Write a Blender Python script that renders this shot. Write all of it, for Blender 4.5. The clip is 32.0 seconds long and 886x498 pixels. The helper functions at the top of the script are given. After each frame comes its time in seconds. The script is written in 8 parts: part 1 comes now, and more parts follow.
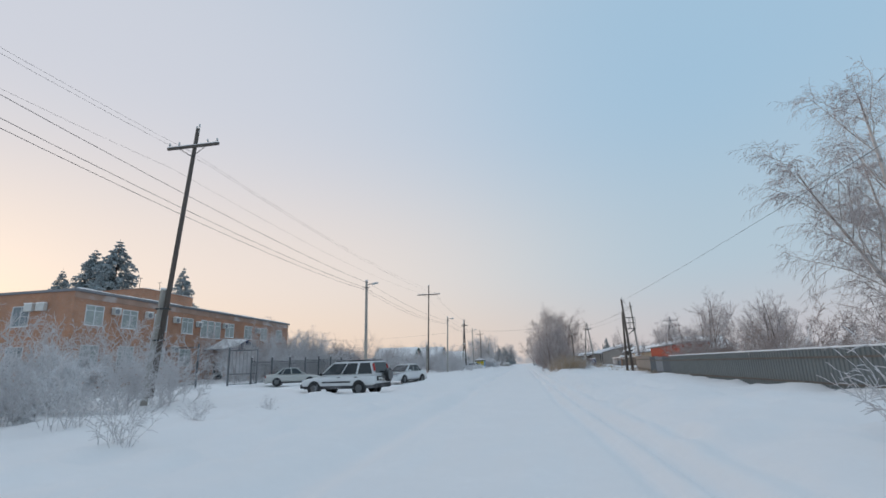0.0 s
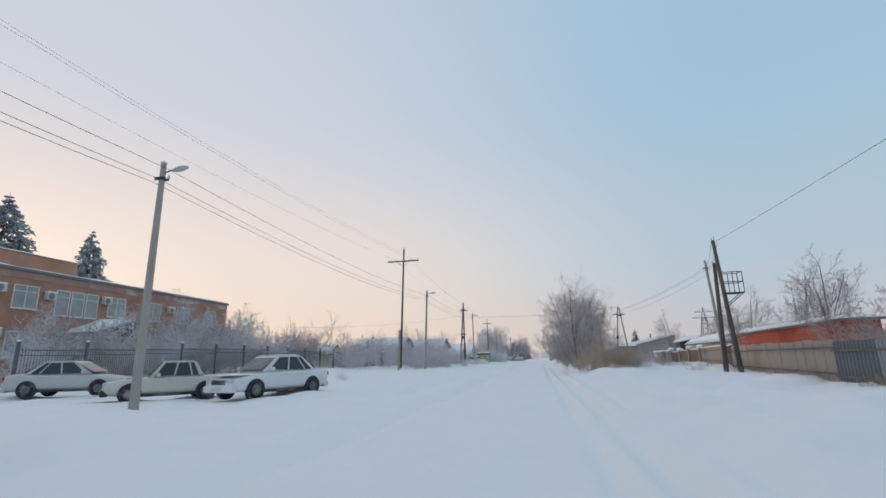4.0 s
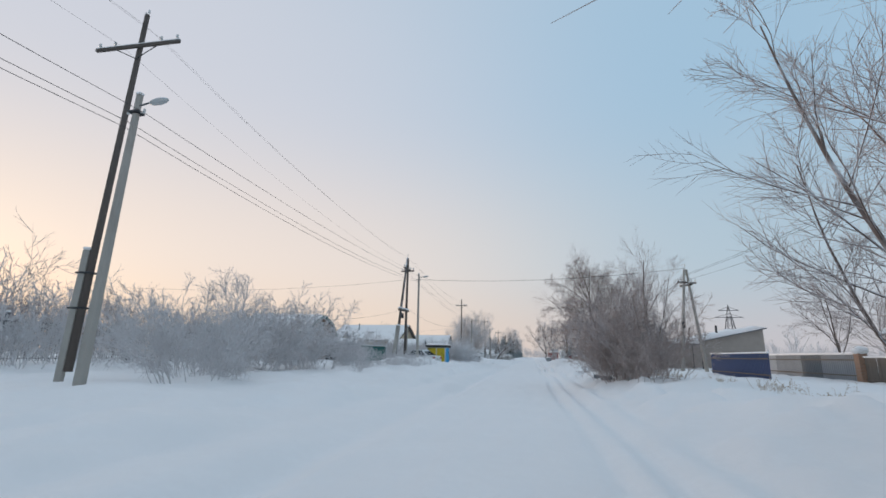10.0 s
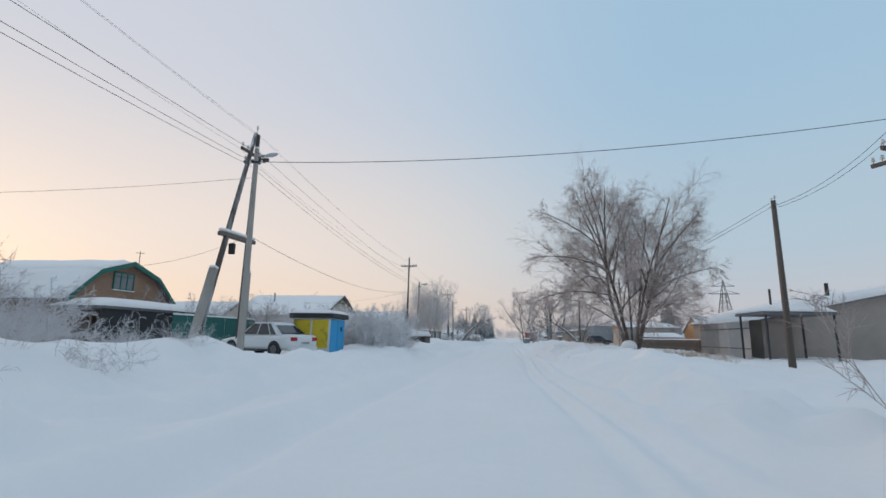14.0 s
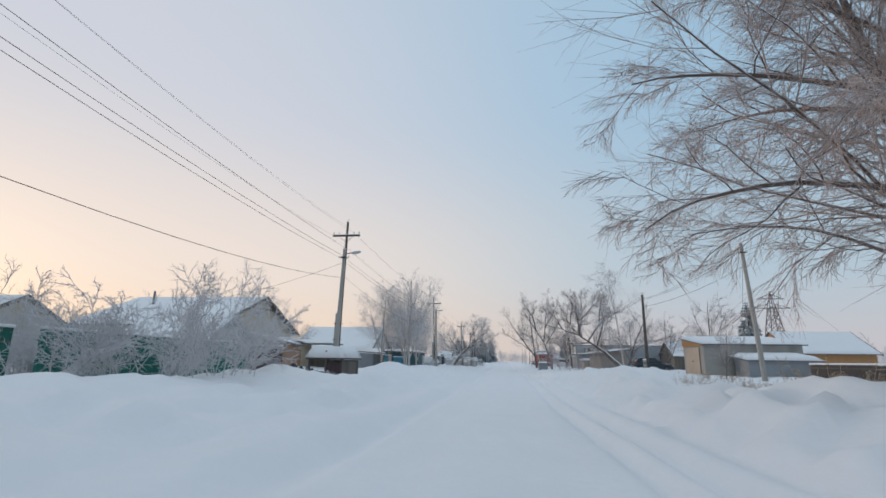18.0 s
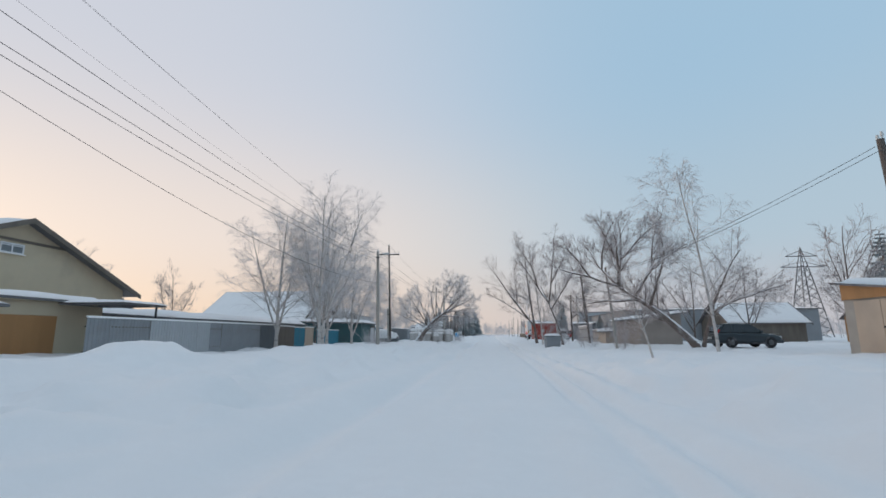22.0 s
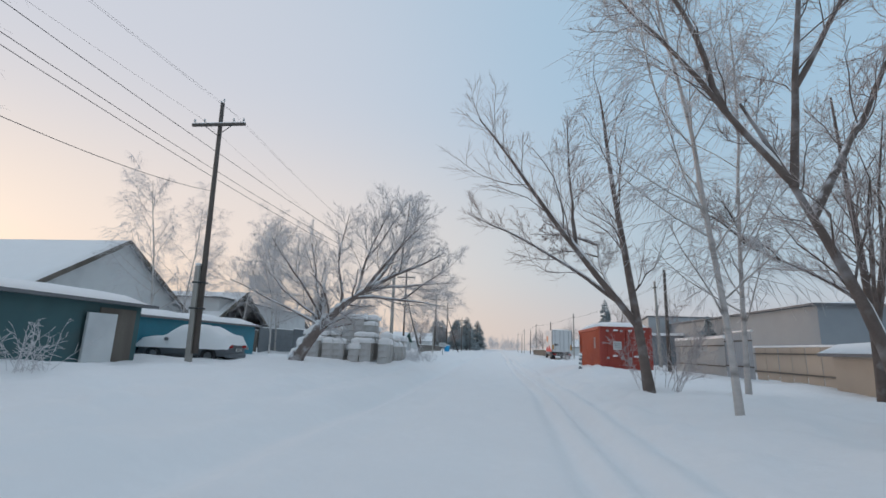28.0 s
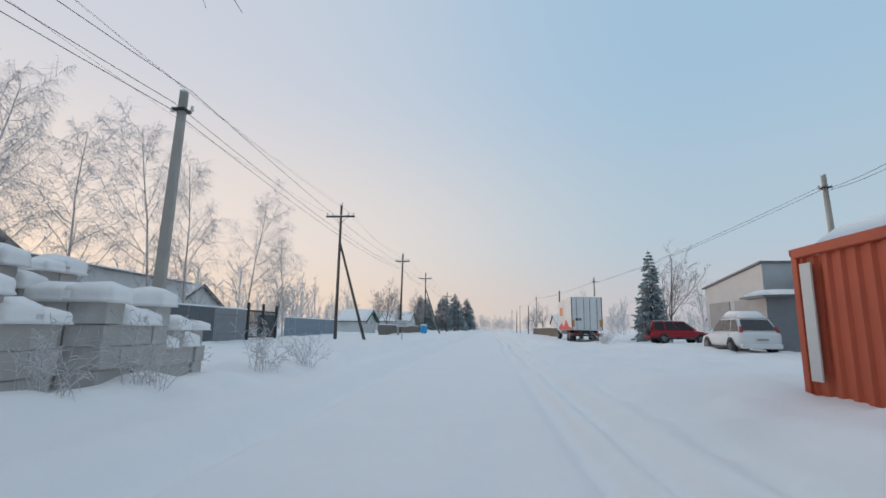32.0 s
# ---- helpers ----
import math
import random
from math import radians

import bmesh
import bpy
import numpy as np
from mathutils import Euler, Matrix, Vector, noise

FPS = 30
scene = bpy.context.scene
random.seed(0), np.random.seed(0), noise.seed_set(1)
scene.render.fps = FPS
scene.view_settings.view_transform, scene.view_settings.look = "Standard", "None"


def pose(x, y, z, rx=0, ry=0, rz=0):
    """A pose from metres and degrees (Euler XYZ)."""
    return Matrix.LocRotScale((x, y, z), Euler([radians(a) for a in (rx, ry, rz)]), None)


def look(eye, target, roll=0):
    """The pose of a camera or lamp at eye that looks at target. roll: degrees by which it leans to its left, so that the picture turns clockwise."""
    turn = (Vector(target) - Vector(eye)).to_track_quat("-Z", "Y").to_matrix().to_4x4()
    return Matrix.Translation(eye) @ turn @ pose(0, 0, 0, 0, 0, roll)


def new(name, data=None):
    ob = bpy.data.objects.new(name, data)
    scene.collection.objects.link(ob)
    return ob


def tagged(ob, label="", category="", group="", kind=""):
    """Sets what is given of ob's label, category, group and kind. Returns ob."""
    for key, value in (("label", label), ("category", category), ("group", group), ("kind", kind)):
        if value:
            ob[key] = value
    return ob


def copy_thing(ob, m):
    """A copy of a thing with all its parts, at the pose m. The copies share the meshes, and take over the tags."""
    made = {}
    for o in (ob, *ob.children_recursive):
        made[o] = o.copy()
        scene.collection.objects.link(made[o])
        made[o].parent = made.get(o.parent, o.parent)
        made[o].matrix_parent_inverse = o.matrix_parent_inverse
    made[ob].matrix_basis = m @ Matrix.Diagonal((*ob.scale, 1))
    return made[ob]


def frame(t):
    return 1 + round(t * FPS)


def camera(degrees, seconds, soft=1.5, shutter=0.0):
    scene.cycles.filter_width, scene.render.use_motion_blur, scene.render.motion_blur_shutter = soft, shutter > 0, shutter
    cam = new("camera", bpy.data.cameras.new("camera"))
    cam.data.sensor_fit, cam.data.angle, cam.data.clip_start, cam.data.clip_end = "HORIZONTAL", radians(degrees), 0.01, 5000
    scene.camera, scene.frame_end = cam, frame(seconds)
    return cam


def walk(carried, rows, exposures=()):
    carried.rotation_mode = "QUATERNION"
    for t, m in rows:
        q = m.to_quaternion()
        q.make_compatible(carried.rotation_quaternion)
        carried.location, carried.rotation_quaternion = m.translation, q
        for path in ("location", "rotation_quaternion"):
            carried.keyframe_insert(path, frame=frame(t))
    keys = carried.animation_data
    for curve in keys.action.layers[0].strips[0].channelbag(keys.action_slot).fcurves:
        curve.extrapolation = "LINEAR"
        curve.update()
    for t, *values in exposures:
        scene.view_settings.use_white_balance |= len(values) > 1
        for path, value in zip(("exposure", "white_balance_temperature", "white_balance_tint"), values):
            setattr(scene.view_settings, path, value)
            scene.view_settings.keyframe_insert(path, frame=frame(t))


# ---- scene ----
cam = camera(86.56, 32.0, soft=1.6)
PATH = [
    (0, (0.008, 5.478, 1.335), (-1.489, 15.067, 3.749), -2.02),
    (0.5, (0.059, 7.847, 1.328), (-1.650, 17.427, 3.629), -1.73),
    (1, (0.114, 10.287, 1.329), (-1.779, 19.829, 3.646), -1.39),
    (1.5, (0.175, 12.793, 1.319), (-1.773, 22.323, 3.640), -1.15),
    (2, (0.239, 15.396, 1.316), (-1.716, 24.922, 3.647), -0.84),
    (2.5, (0.298, 18.142, 1.338), (-1.643, 27.675, 3.653), -0.83),
    (3, (0.367, 21.017, 1.269), (-1.544, 30.555, 3.585), -1.16),
    (3.5, (0.435, 23.941, 1.215), (-1.431, 33.488, 3.534), -1.54),
    (5.5, (0.668, 36.134, 1.302), (-1.072, 45.713, 3.586), -1.03),
    (6, (0.673, 39.209, 1.308), (-1.039, 48.792, 3.597), -0.88),
    (6.5, (0.663, 42.207, 1.298), (-1.030, 51.793, 3.586), -0.95),
    (7, (0.634, 45.144, 1.290), (-1.050, 54.736, 3.560), -0.80),
    (7.5, (0.584, 48.060, 1.300), (-1.120, 57.648, 3.571), -0.27),
    (8, (0.504, 50.974, 1.298), (-1.228, 60.558, 3.567), 0.04),
    (8.5, (0.407, 53.884, 1.284), (-1.340, 63.472, 3.528), 0.21),
    (9, (0.320, 56.939, 1.275), (-1.445, 66.523, 3.519), 0.66),
    (9.5, (0.264, 60.236, 1.307), (-1.516, 69.817, 3.550), 1.10),
    (10, (0.232, 63.487, 1.309), (-1.551, 73.076, 3.516), 0.91),
    (10.5, (0.206, 66.638, 1.303), (-1.571, 76.240, 3.458), 0.60),
    (11, (0.169, 69.739, 1.301), (-1.565, 79.364, 3.386), 0.17),
    (11.5, (0.119, 72.911, 1.306), (-1.557, 82.554, 3.356), 0.09),
    (12, (0.065, 76.178, 1.298), (-1.577, 85.828, 3.341), 0.50),
    (12.5, (0.021, 79.515, 1.272), (-1.568, 89.176, 3.306), 0.47),
    (13, (0.001, 82.834, 1.261), (-1.468, 92.560, 3.061), 0.46),
    (13.5, (0.010, 86.133, 1.274), (-1.345, 95.880, 3.053), 0.60),
    (14, (0.031, 89.389, 1.285), (-1.224, 99.139, 3.121), 0.86),
    (14.5, (0.053, 92.708, 1.321), (-1.169, 102.349, 3.675), 1.74),
    (16.5, (-0.277, 106.307, 1.261), (-1.463, 115.935, 3.689), 0.74),
    (17, (-0.322, 109.604, 1.257), (-1.514, 119.239, 3.654), 0.41),
    (17.5, (-0.359, 112.848, 1.263), (-1.593, 122.481, 3.649), 0.43),
    (18, (-0.386, 115.861, 1.269), (-1.667, 125.507, 3.576), 0.85),
    (18.5, (-0.401, 118.793, 1.279), (-1.723, 128.455, 3.492), 1.45),
    (19, (-0.406, 121.784, 1.290), (-1.724, 131.472, 3.390), 1.95),
    (19.5, (-0.406, 124.819, 1.313), (-1.686, 134.527, 3.343), 2.75),
    (20, (-0.396, 127.918, 1.348), (-1.629, 137.631, 3.379), 2.85),
    (20.5, (-0.388, 131.036, 1.378), (-1.466, 140.774, 3.380), 2.08),
    (21, (-0.388, 134.105, 1.376), (-1.364, 143.877, 3.262), 0.76),
    (21.5, (-0.397, 137.133, 1.318), (-1.360, 146.919, 3.139), -0.06),
    (22, (-0.405, 140.032, 1.272), (-1.382, 149.823, 3.059), -0.13),
    (22.5, (-0.422, 142.984, 1.273), (-1.434, 152.770, 3.065), -0.68),
    (23, (-0.433, 145.947, 1.277), (-1.416, 155.740, 3.048), -0.70),
    (23.5, (-0.424, 148.883, 1.283), (-1.366, 158.682, 3.039), -0.67),
    (24, (-0.385, 151.774, 1.304), (-1.292, 161.579, 3.045), -0.66),
    (24.5, (-0.316, 154.627, 1.329), (-1.227, 164.431, 3.079), -0.32),
    (25, (-0.224, 157.514, 1.328), (-1.159, 167.320, 3.051), -0.12),
    (25.5, (-0.132, 160.430, 1.308), (-1.123, 170.236, 2.998), 0.34),
    (27.5, (0.104, 173.130, 1.291), (-1.098, 182.848, 3.322), 1.68),
    (28, (0.163, 175.816, 1.287), (-1.013, 185.534, 3.330), 2.12),
    (28.5, (0.215, 178.559, 1.307), (-0.945, 188.278, 3.359), 2.23),
    (29, (0.289, 181.524, 1.319), (-0.826, 191.260, 3.312), 1.90),
    (29.5, (0.373, 184.403, 1.317), (-0.765, 194.161, 3.182), 2.18),
    (30, (0.425, 187.193, 1.323), (-0.700, 196.961, 3.144), 1.74),
    (30.5, (0.420, 189.896, 1.300), (-0.681, 199.673, 3.088), 1.07),
    (31, (0.354, 192.594, 1.260), (-0.731, 202.386, 2.975), 0.85),
    (31.5, (0.265, 195.224, 1.255), (-0.773, 205.029, 2.922), 0.89),
    (32, (0.166, 197.905, 1.240), (-0.806, 207.718, 2.904), 0.74),
]
walk(cam, [(t, look(eye, target, roll)) for t, eye, target, roll in PATH])

# ---- light ----
SUN_AZ, SUN_EL = radians(-58), radians(5)
scene.view_settings.exposure = 0.0
world = bpy.data.worlds.new("winter_sky")
scene.world = world
world.use_nodes = True
wt = world.node_tree
for n in list(wt.nodes):
    wt.nodes.remove(n)


def wnode(kind, **kw):
    n = wt.nodes.new(kind)
    for k, v in kw.items():
        if k == "operation":
            n.operation = v
        elif k == "blend_type":
            n.blend_type = v
    return n


def wmap(value, lo, hi):
    m = wt.nodes.new("ShaderNodeMapRange")
    m.interpolation_type = "SMOOTHERSTEP"
    m.inputs["From Min"].default_value, m.inputs["From Max"].default_value = lo, hi
    wt.links.new(value, m.inputs["Value"])
    return m.outputs["Result"]


def wmix(fac, a, b, mode="MIX"):
    m = wt.nodes.new("ShaderNodeMixRGB")
    m.blend_type = mode
    for key, v in (("Fac", fac), ("Color1", a), ("Color2", b)):
        if isinstance(v, (tuple, float, int)):
            m.inputs[key].default_value = v if key == "Fac" else (*v, 1)
        else:
            wt.links.new(v, m.inputs[key])
    return m.outputs["Color"]


coord = wnode("ShaderNodeTexCoord")
split = wnode("ShaderNodeSeparateXYZ")
wt.links.new(coord.outputs["Generated"], split.inputs[0])
toward = wnode("ShaderNodeVectorMath", operation="DOT_PRODUCT")
wt.links.new(coord.outputs["Generated"], toward.inputs[0])
toward.inputs[1].default_value = (math.sin(SUN_AZ), math.cos(SUN_AZ), 0)
side = wmap(toward.outputs["Value"], 0.05, 1.05)
elev = split.outputs["Z"]
horizon = wmix(side, (0.62, 0.60, 0.64), (0.96, 0.76, 0.61))
middle = wmix(side, (0.495, 0.625, 0.73), (0.94, 0.82, 0.75))
upper = wmix(side, (0.40, 0.595, 0.775), (0.70, 0.72, 0.80))
sky_low = wmix(wmap(elev, -0.02, 0.22), horizon, middle)
sky_mid = wmix(wmap(elev, 0.12, 0.55), sky_low, upper)
sky_all = wmix(wmap(elev, 0.58, 0.90), sky_mid, (0.56, 0.64, 0.75))
nishita = wnode("ShaderNodeTexSky")
nishita.sky_type, nishita.sun_disc = "NISHITA", False
nishita.sun_elevation, nishita.sun_rotation = SUN_EL, SUN_AZ
nishita.air_density, nishita.dust_density = 1.0, 2.0
haze_bg, sky_bg, both = wnode("ShaderNodeBackground"), wnode("ShaderNodeBackground"), wnode("ShaderNodeAddShader")
wt.links.new(sky_all, haze_bg.inputs["Color"])
haze_bg.inputs["Strength"].default_value = 0.88
wt.links.new(nishita.outputs[0], sky_bg.inputs["Color"])
sky_bg.inputs["Strength"].default_value = 0.007
wt.links.new(haze_bg.outputs[0], both.inputs[0])
wt.links.new(sky_bg.outputs[0], both.inputs[1])
world_out = wnode("ShaderNodeOutputWorld")
wt.links.new(both.outputs[0], world_out.inputs["Surface"])

sun_data = bpy.data.lights.new("sun", "SUN")
sun_data.energy, sun_data.angle, sun_data.color = 1.1, radians(6), (1.0, 0.76, 0.58)
sun = new("sun", sun_data)
sun.matrix_world = look((math.sin(SUN_AZ) * 50, math.cos(SUN_AZ) * 50, 50 * math.tan(SUN_EL)), (0, 0, 0))

# ---- materials ----
MATS = {}


def material(name, colour, rough=0.7, vary=0.15, scale=3.0, bump=0.15, grain=60.0, metal=0.0, dirt=None, snow=0.0, alt=None, stretch=(1, 1, 1)):
    """A procedural surface: colour with two scales of variation, fine relief, and snow lying on what faces up."""
    if name in MATS:
        return MATS[name]
    m = bpy.data.materials.new(name)
    m.use_nodes = True
    t, L = m.node_tree, m.node_tree.links
    b = t.nodes["Principled BSDF"]
    b.inputs["Roughness"].default_value, b.inputs["Metallic"].default_value = rough, metal
    co = t.nodes.new("ShaderNodeTexCoord")
    mp = t.nodes.new("ShaderNodeMapping")
    mp.inputs["Scale"].default_value = stretch
    L.new(co.outputs["Object"], mp.inputs["Vector"])

    def noise_tex(s, detail=4):
        n = t.nodes.new("ShaderNodeTexNoise")
        n.inputs["Scale"].default_value, n.inputs["Detail"].default_value = s, detail
        L.new(mp.outputs[0], n.inputs["Vector"])
        return n.outputs["Fac"]

    def ramp(v, lo, hi):
        r = t.nodes.new("ShaderNodeMapRange")
        r.inputs["From Min"].default_value, r.inputs["From Max"].default_value = lo, hi
        L.new(v, r.inputs["Value"])
        return r.outputs["Result"]

    def mix(f, a, c):
        x = t.nodes.new("ShaderNodeMixRGB")
        for key, v in (("Fac", f), ("Color1", a), ("Color2", c)):
            if isinstance(v, (tuple, float, int)):
                x.inputs[key].default_value = v if key == "Fac" else (*v, 1)
            else:
                L.new(v, x.inputs[key])
        return x.outputs["Color"]

    dark = tuple(c * (1 - vary) for c in colour)
    light = alt or tuple(min(1, c * (1 + vary)) for c in colour)
    big, fine = noise_tex(scale), noise_tex(grain, 3)
    out = mix(ramp(big, 0.3, 0.7), dark, light)
    out = mix(ramp(fine, 0.35, 0.75), out, tuple(c * (1 - 0.6 * vary) for c in colour))
    info = t.nodes.new("ShaderNodeObjectInfo")
    out = mix(ramp(info.outputs["Random"], -1.5, 3.0), out, dark)
    if dirt:
        out = mix(ramp(noise_tex(scale * 0.37, 5), 0.52, 0.78), out, dirt)
    if snow > 0:
        g = t.nodes.new("ShaderNodeNewGeometry")
        s = t.nodes.new("ShaderNodeSeparateXYZ")
        L.new(g.outputs["Normal"], s.inputs[0])
        a = t.nodes.new("ShaderNodeMath")
        a.operation = "MULTIPLY_ADD"
        L.new(noise_tex(5.0), a.inputs[0])
        a.inputs[1].default_value = 1.2
        L.new(s.outputs["Z"], a.inputs[2])
        out = mix(ramp(a.outputs[0], 1.55 - snow, 1.85 - snow), out, (0.78, 0.79, 0.82))
    L.new(out, b.inputs["Base Color"])
    if bump:
        bp = t.nodes.new("ShaderNodeBump")
        bp.inputs["Strength"].default_value, bp.inputs["Distance"].default_value = bump, 0.02
        L.new(fine, bp.inputs["Height"])
        L.new(bp.outputs[0], b.inputs["Normal"])
    MATS[name] = m
    return m


SNOW = material("snow", (0.89, 0.885, 0.885), 0.7, 0.035, 0.8, 0.8, 4.5)
SNOW_CAP = material("snow_cap", (0.90, 0.89, 0.885), 0.8, 0.03, 1.5, 0.3, 14.0)
CONCRETE = material("concrete", (0.40, 0.375, 0.34), 0.85, 0.16, 1.5, 0.3, 40, dirt=(0.24, 0.22, 0.20), snow=0.1)
OLD_WOOD = material("old_wood", (0.135, 0.112, 0.098), 0.85, 0.35, 4, 0.4, 50, stretch=(1, 1, 0.12), snow=0.1)
GREY_WOOD = material("grey_wood", (0.19, 0.165, 0.14), 0.85, 0.3, 3, 0.3, 45, stretch=(1, 1, 0.15), dirt=(0.10, 0.085, 0.07))
STEEL = material("grey_steel", (0.20, 0.20, 0.21), 0.55, 0.15, 4, 0.1, 60, metal=0.4)
DARK_STEEL = material("dark_steel", (0.035, 0.036, 0.04), 0.6, 0.25, 4, 0.1, 60, snow=0.15)
PORCELAIN = material("porcelain", (0.62, 0.62, 0.60), 0.3, 0.05)
WIRE = material("wire", (0.07, 0.07, 0.075), 0.6, 0.1, bump=0)
BARK = material("bark", (0.20, 0.155, 0.135), 0.9, 0.35, 5, 0.6, 35, dirt=(0.42, 0.40, 0.40), snow=0.5)
FROSTED_BARK = material("snow_caked_bark", (0.23, 0.18, 0.16), 0.9, 0.3, 4, 0.5, 30, dirt=(0.74, 0.73, 0.74), snow=0.72)
TWIG = material("frosted_twig", (0.50, 0.435, 0.425), 0.9, 0.25, 0.6, 0, 9, alt=(0.78, 0.75, 0.76))
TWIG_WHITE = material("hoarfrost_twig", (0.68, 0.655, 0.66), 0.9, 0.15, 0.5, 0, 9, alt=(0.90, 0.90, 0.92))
TWIG_RED = material("brown_twig", (0.46, 0.365, 0.33), 0.9, 0.25, 0.6, 0, 9, alt=(0.80, 0.74, 0.73))
BIRCH = material("birch_bark", (0.60, 0.55, 0.52), 0.8, 0.2, 3, 0.3, 12, dirt=(0.10, 0.085, 0.08), stretch=(1, 1, 4))
REED = material("dry_reed", (0.52, 0.37, 0.23), 0.9, 0.28, 0.8, 0, 9, alt=(0.80, 0.72, 0.64))
NEEDLE = material("spruce_needles", (0.34, 0.40, 0.42), 0.9, 0.25, 0.7, 0, 6, alt=(0.80, 0.84, 0.87))
ROOF_METAL = material("roof_metal", (0.17, 0.17, 0.18), 0.6, 0.15)

# ---- mesh tools ----


def quads_mesh(name, verts, quads, mat, smooth=True):
    """A mesh straight from arrays of corners and four-cornered faces."""
    me = bpy.data.meshes.new(name)
    verts, quads = np.asarray(verts, np.float32), np.asarray(quads, np.int32)
    me.vertices.add(len(verts))
    me.vertices.foreach_set("co", verts.ravel())
    me.loops.add(quads.size)
    me.loops.foreach_set("vertex_index", quads.ravel())
    me.polygons.add(len(quads))
    me.polygons.foreach_set("loop_start", np.arange(0, quads.size, 4, dtype=np.int32))
    me.polygons.foreach_set("use_smooth", np.full(len(quads), smooth))
    me.materials.append(mat)
    me.update(calc_edges=True)
    return me


def thing(name, at, label, category, group="", kind="", rz=0.0):
    ob = new(name)
    ob.empty_display_size = 0.2
    ob.matrix_world = pose(*at, 0, 0, rz)
    return tagged(ob, label, category, group, kind)


def part(name, bm, mat, parent, label="", smooth=False):
    """Links a bmesh (or a finished mesh) as one mesh object under a thing or a part."""
    if isinstance(bm, bpy.types.Mesh):
        me = bm
    else:
        bmesh.ops.recalc_face_normals(bm, faces=bm.faces)
        me = bpy.data.meshes.new(name)
        bm.to_mesh(me)
        bm.free()
        me.materials.append(mat)
        if smooth:
            me.polygons.foreach_set("use_smooth", [True] * len(me.polygons))
    ob = new(name, me)
    ob.parent = parent
    if label:
        ob["label"] = label
    return ob


def box(bm, x0, x1, y0, y1, z0, z1, bevel=0.0, m=None):
    """Adds a box, bevelled where asked, to a bmesh."""
    r = bmesh.ops.create_cube(bm, size=1.0)
    vs = r["verts"]
    bmesh.ops.scale(bm, vec=(x1 - x0, y1 - y0, z1 - z0), verts=vs)
    bmesh.ops.translate(bm, vec=((x0 + x1) / 2, (y0 + y1) / 2, (z0 + z1) / 2), verts=vs)
    if bevel:
        es = list({e for v in vs for e in v.link_edges})
        r = bmesh.ops.bevel(bm, geom=es, offset=bevel, segments=1, affect="EDGES", profile=0.5)
        vs = list({v for f in r["faces"] for v in f.verts} | {v for v in vs if v.is_valid})
    if m is not None:
        bmesh.ops.transform(bm, matrix=m, verts=vs)
    return vs


def boxes(*specs, bevel=0.0, m=None):
    bm = bmesh.new()
    for s in specs:
        box(bm, *s, bevel=bevel, m=m)
    return bm


def rod(bm, a, b, r0, r1=None, sides=8):
    """Adds a tapered round bar from a to b."""
    a, b = Vector(a), Vector(b)
    d = b - a
    q = d.to_track_quat("Z", "Y").to_matrix().to_4x4()
    bmesh.ops.create_cone(bm, cap_ends=True, segments=sides, radius1=r0, radius2=r0 if r1 is None else r1, depth=d.length, matrix=Matrix.Translation((a + b) / 2) @ q)


def rods(*specs, sides=8):
    bm = bmesh.new()
    for s in specs:
        rod(bm, *s, sides=sides)
    return bm


def prism(outline, depth, axis="y"):
    """A flat outline in x and z, drawn out along y (or in y and z, along x) by depth from zero."""
    bm = bmesh.new()
    place = (lambda u, v, w: (u, w, v)) if axis == "y" else (lambda u, v, w: (w, u, v))
    a = [bm.verts.new(place(u, v, 0)) for u, v in outline]
    b = [bm.verts.new(place(u, v, depth)) for u, v in outline]
    bm.faces.new(a), bm.faces.new(b[::-1])
    for i in range(len(a)):
        j = (i + 1) % len(a)
        bm.faces.new((a[i], a[j], b[j], b[i]))
    return bm


def tube_arrays(lines, radii, sides):
    """Round tubes along many lines at once: lines (M, N, 3), radii (M, N)."""
    M, N, _ = lines.shape
    d = lines[:, -1] - lines[:, 0]
    d /= np.linalg.norm(d, axis=1, keepdims=True) + 1e-9
    ref = np.where(np.abs(d[:, 2:3]) > 0.8, np.array([[1.0, 0, 0]]), np.array([[0, 0, 1.0]]))
    u = np.cross(d, ref)
    u /= np.linalg.norm(u, axis=1, keepdims=True) + 1e-9
    v = np.cross(d, u)
    a = np.arange(sides) * 2 * np.pi / sides
    ring = np.cos(a)[None, :, None] * u[:, None] + np.sin(a)[None, :, None] * v[:, None]
    verts = lines[:, :, None] + radii[:, :, None, None] * ring[:, None]
    idx = np.arange(M * N * sides).reshape(M, N, sides)
    nxt = np.roll(idx, -1, axis=2)
    quads = np.stack([idx[:, :-1], nxt[:, :-1], nxt[:, 1:], idx[:, 1:]], -1).reshape(-1, 4)
    return verts.reshape(-1, 3), quads


def tubes_mesh(name, groups, mat):
    vs, qs, n = [], [], 0
    for lines, radii, sides in groups:
        v, q = tube_arrays(lines, radii, sides)
        vs.append(v)
        qs.append(q + n)
        n += len(v)
    return quads_mesh(name, np.concatenate(vs), np.concatenate(qs), mat)


# ---- ground ----
TABLE = np.random.RandomState(7).rand(256, 256)


def vnoise(x, y, s):
    """Smooth value noise between -1 and 1, with cells of s metres."""
    x, y = np.asarray(x) / s + 500, np.asarray(y) / s + 500
    i, j = np.floor(x).astype(int), np.floor(y).astype(int)
    u, v = x - i, y - j
    u, v = u * u * (3 - 2 * u), v * v * (3 - 2 * v)
    g = lambda a, b: TABLE[a % 256, b % 256]  # noqa: E731
    return 2 * ((g(i, j) * (1 - u) + g(i + 1, j) * u) * (1 - v) + (g(i, j + 1) * (1 - u) + g(i + 1, j + 1) * u) * v) - 1


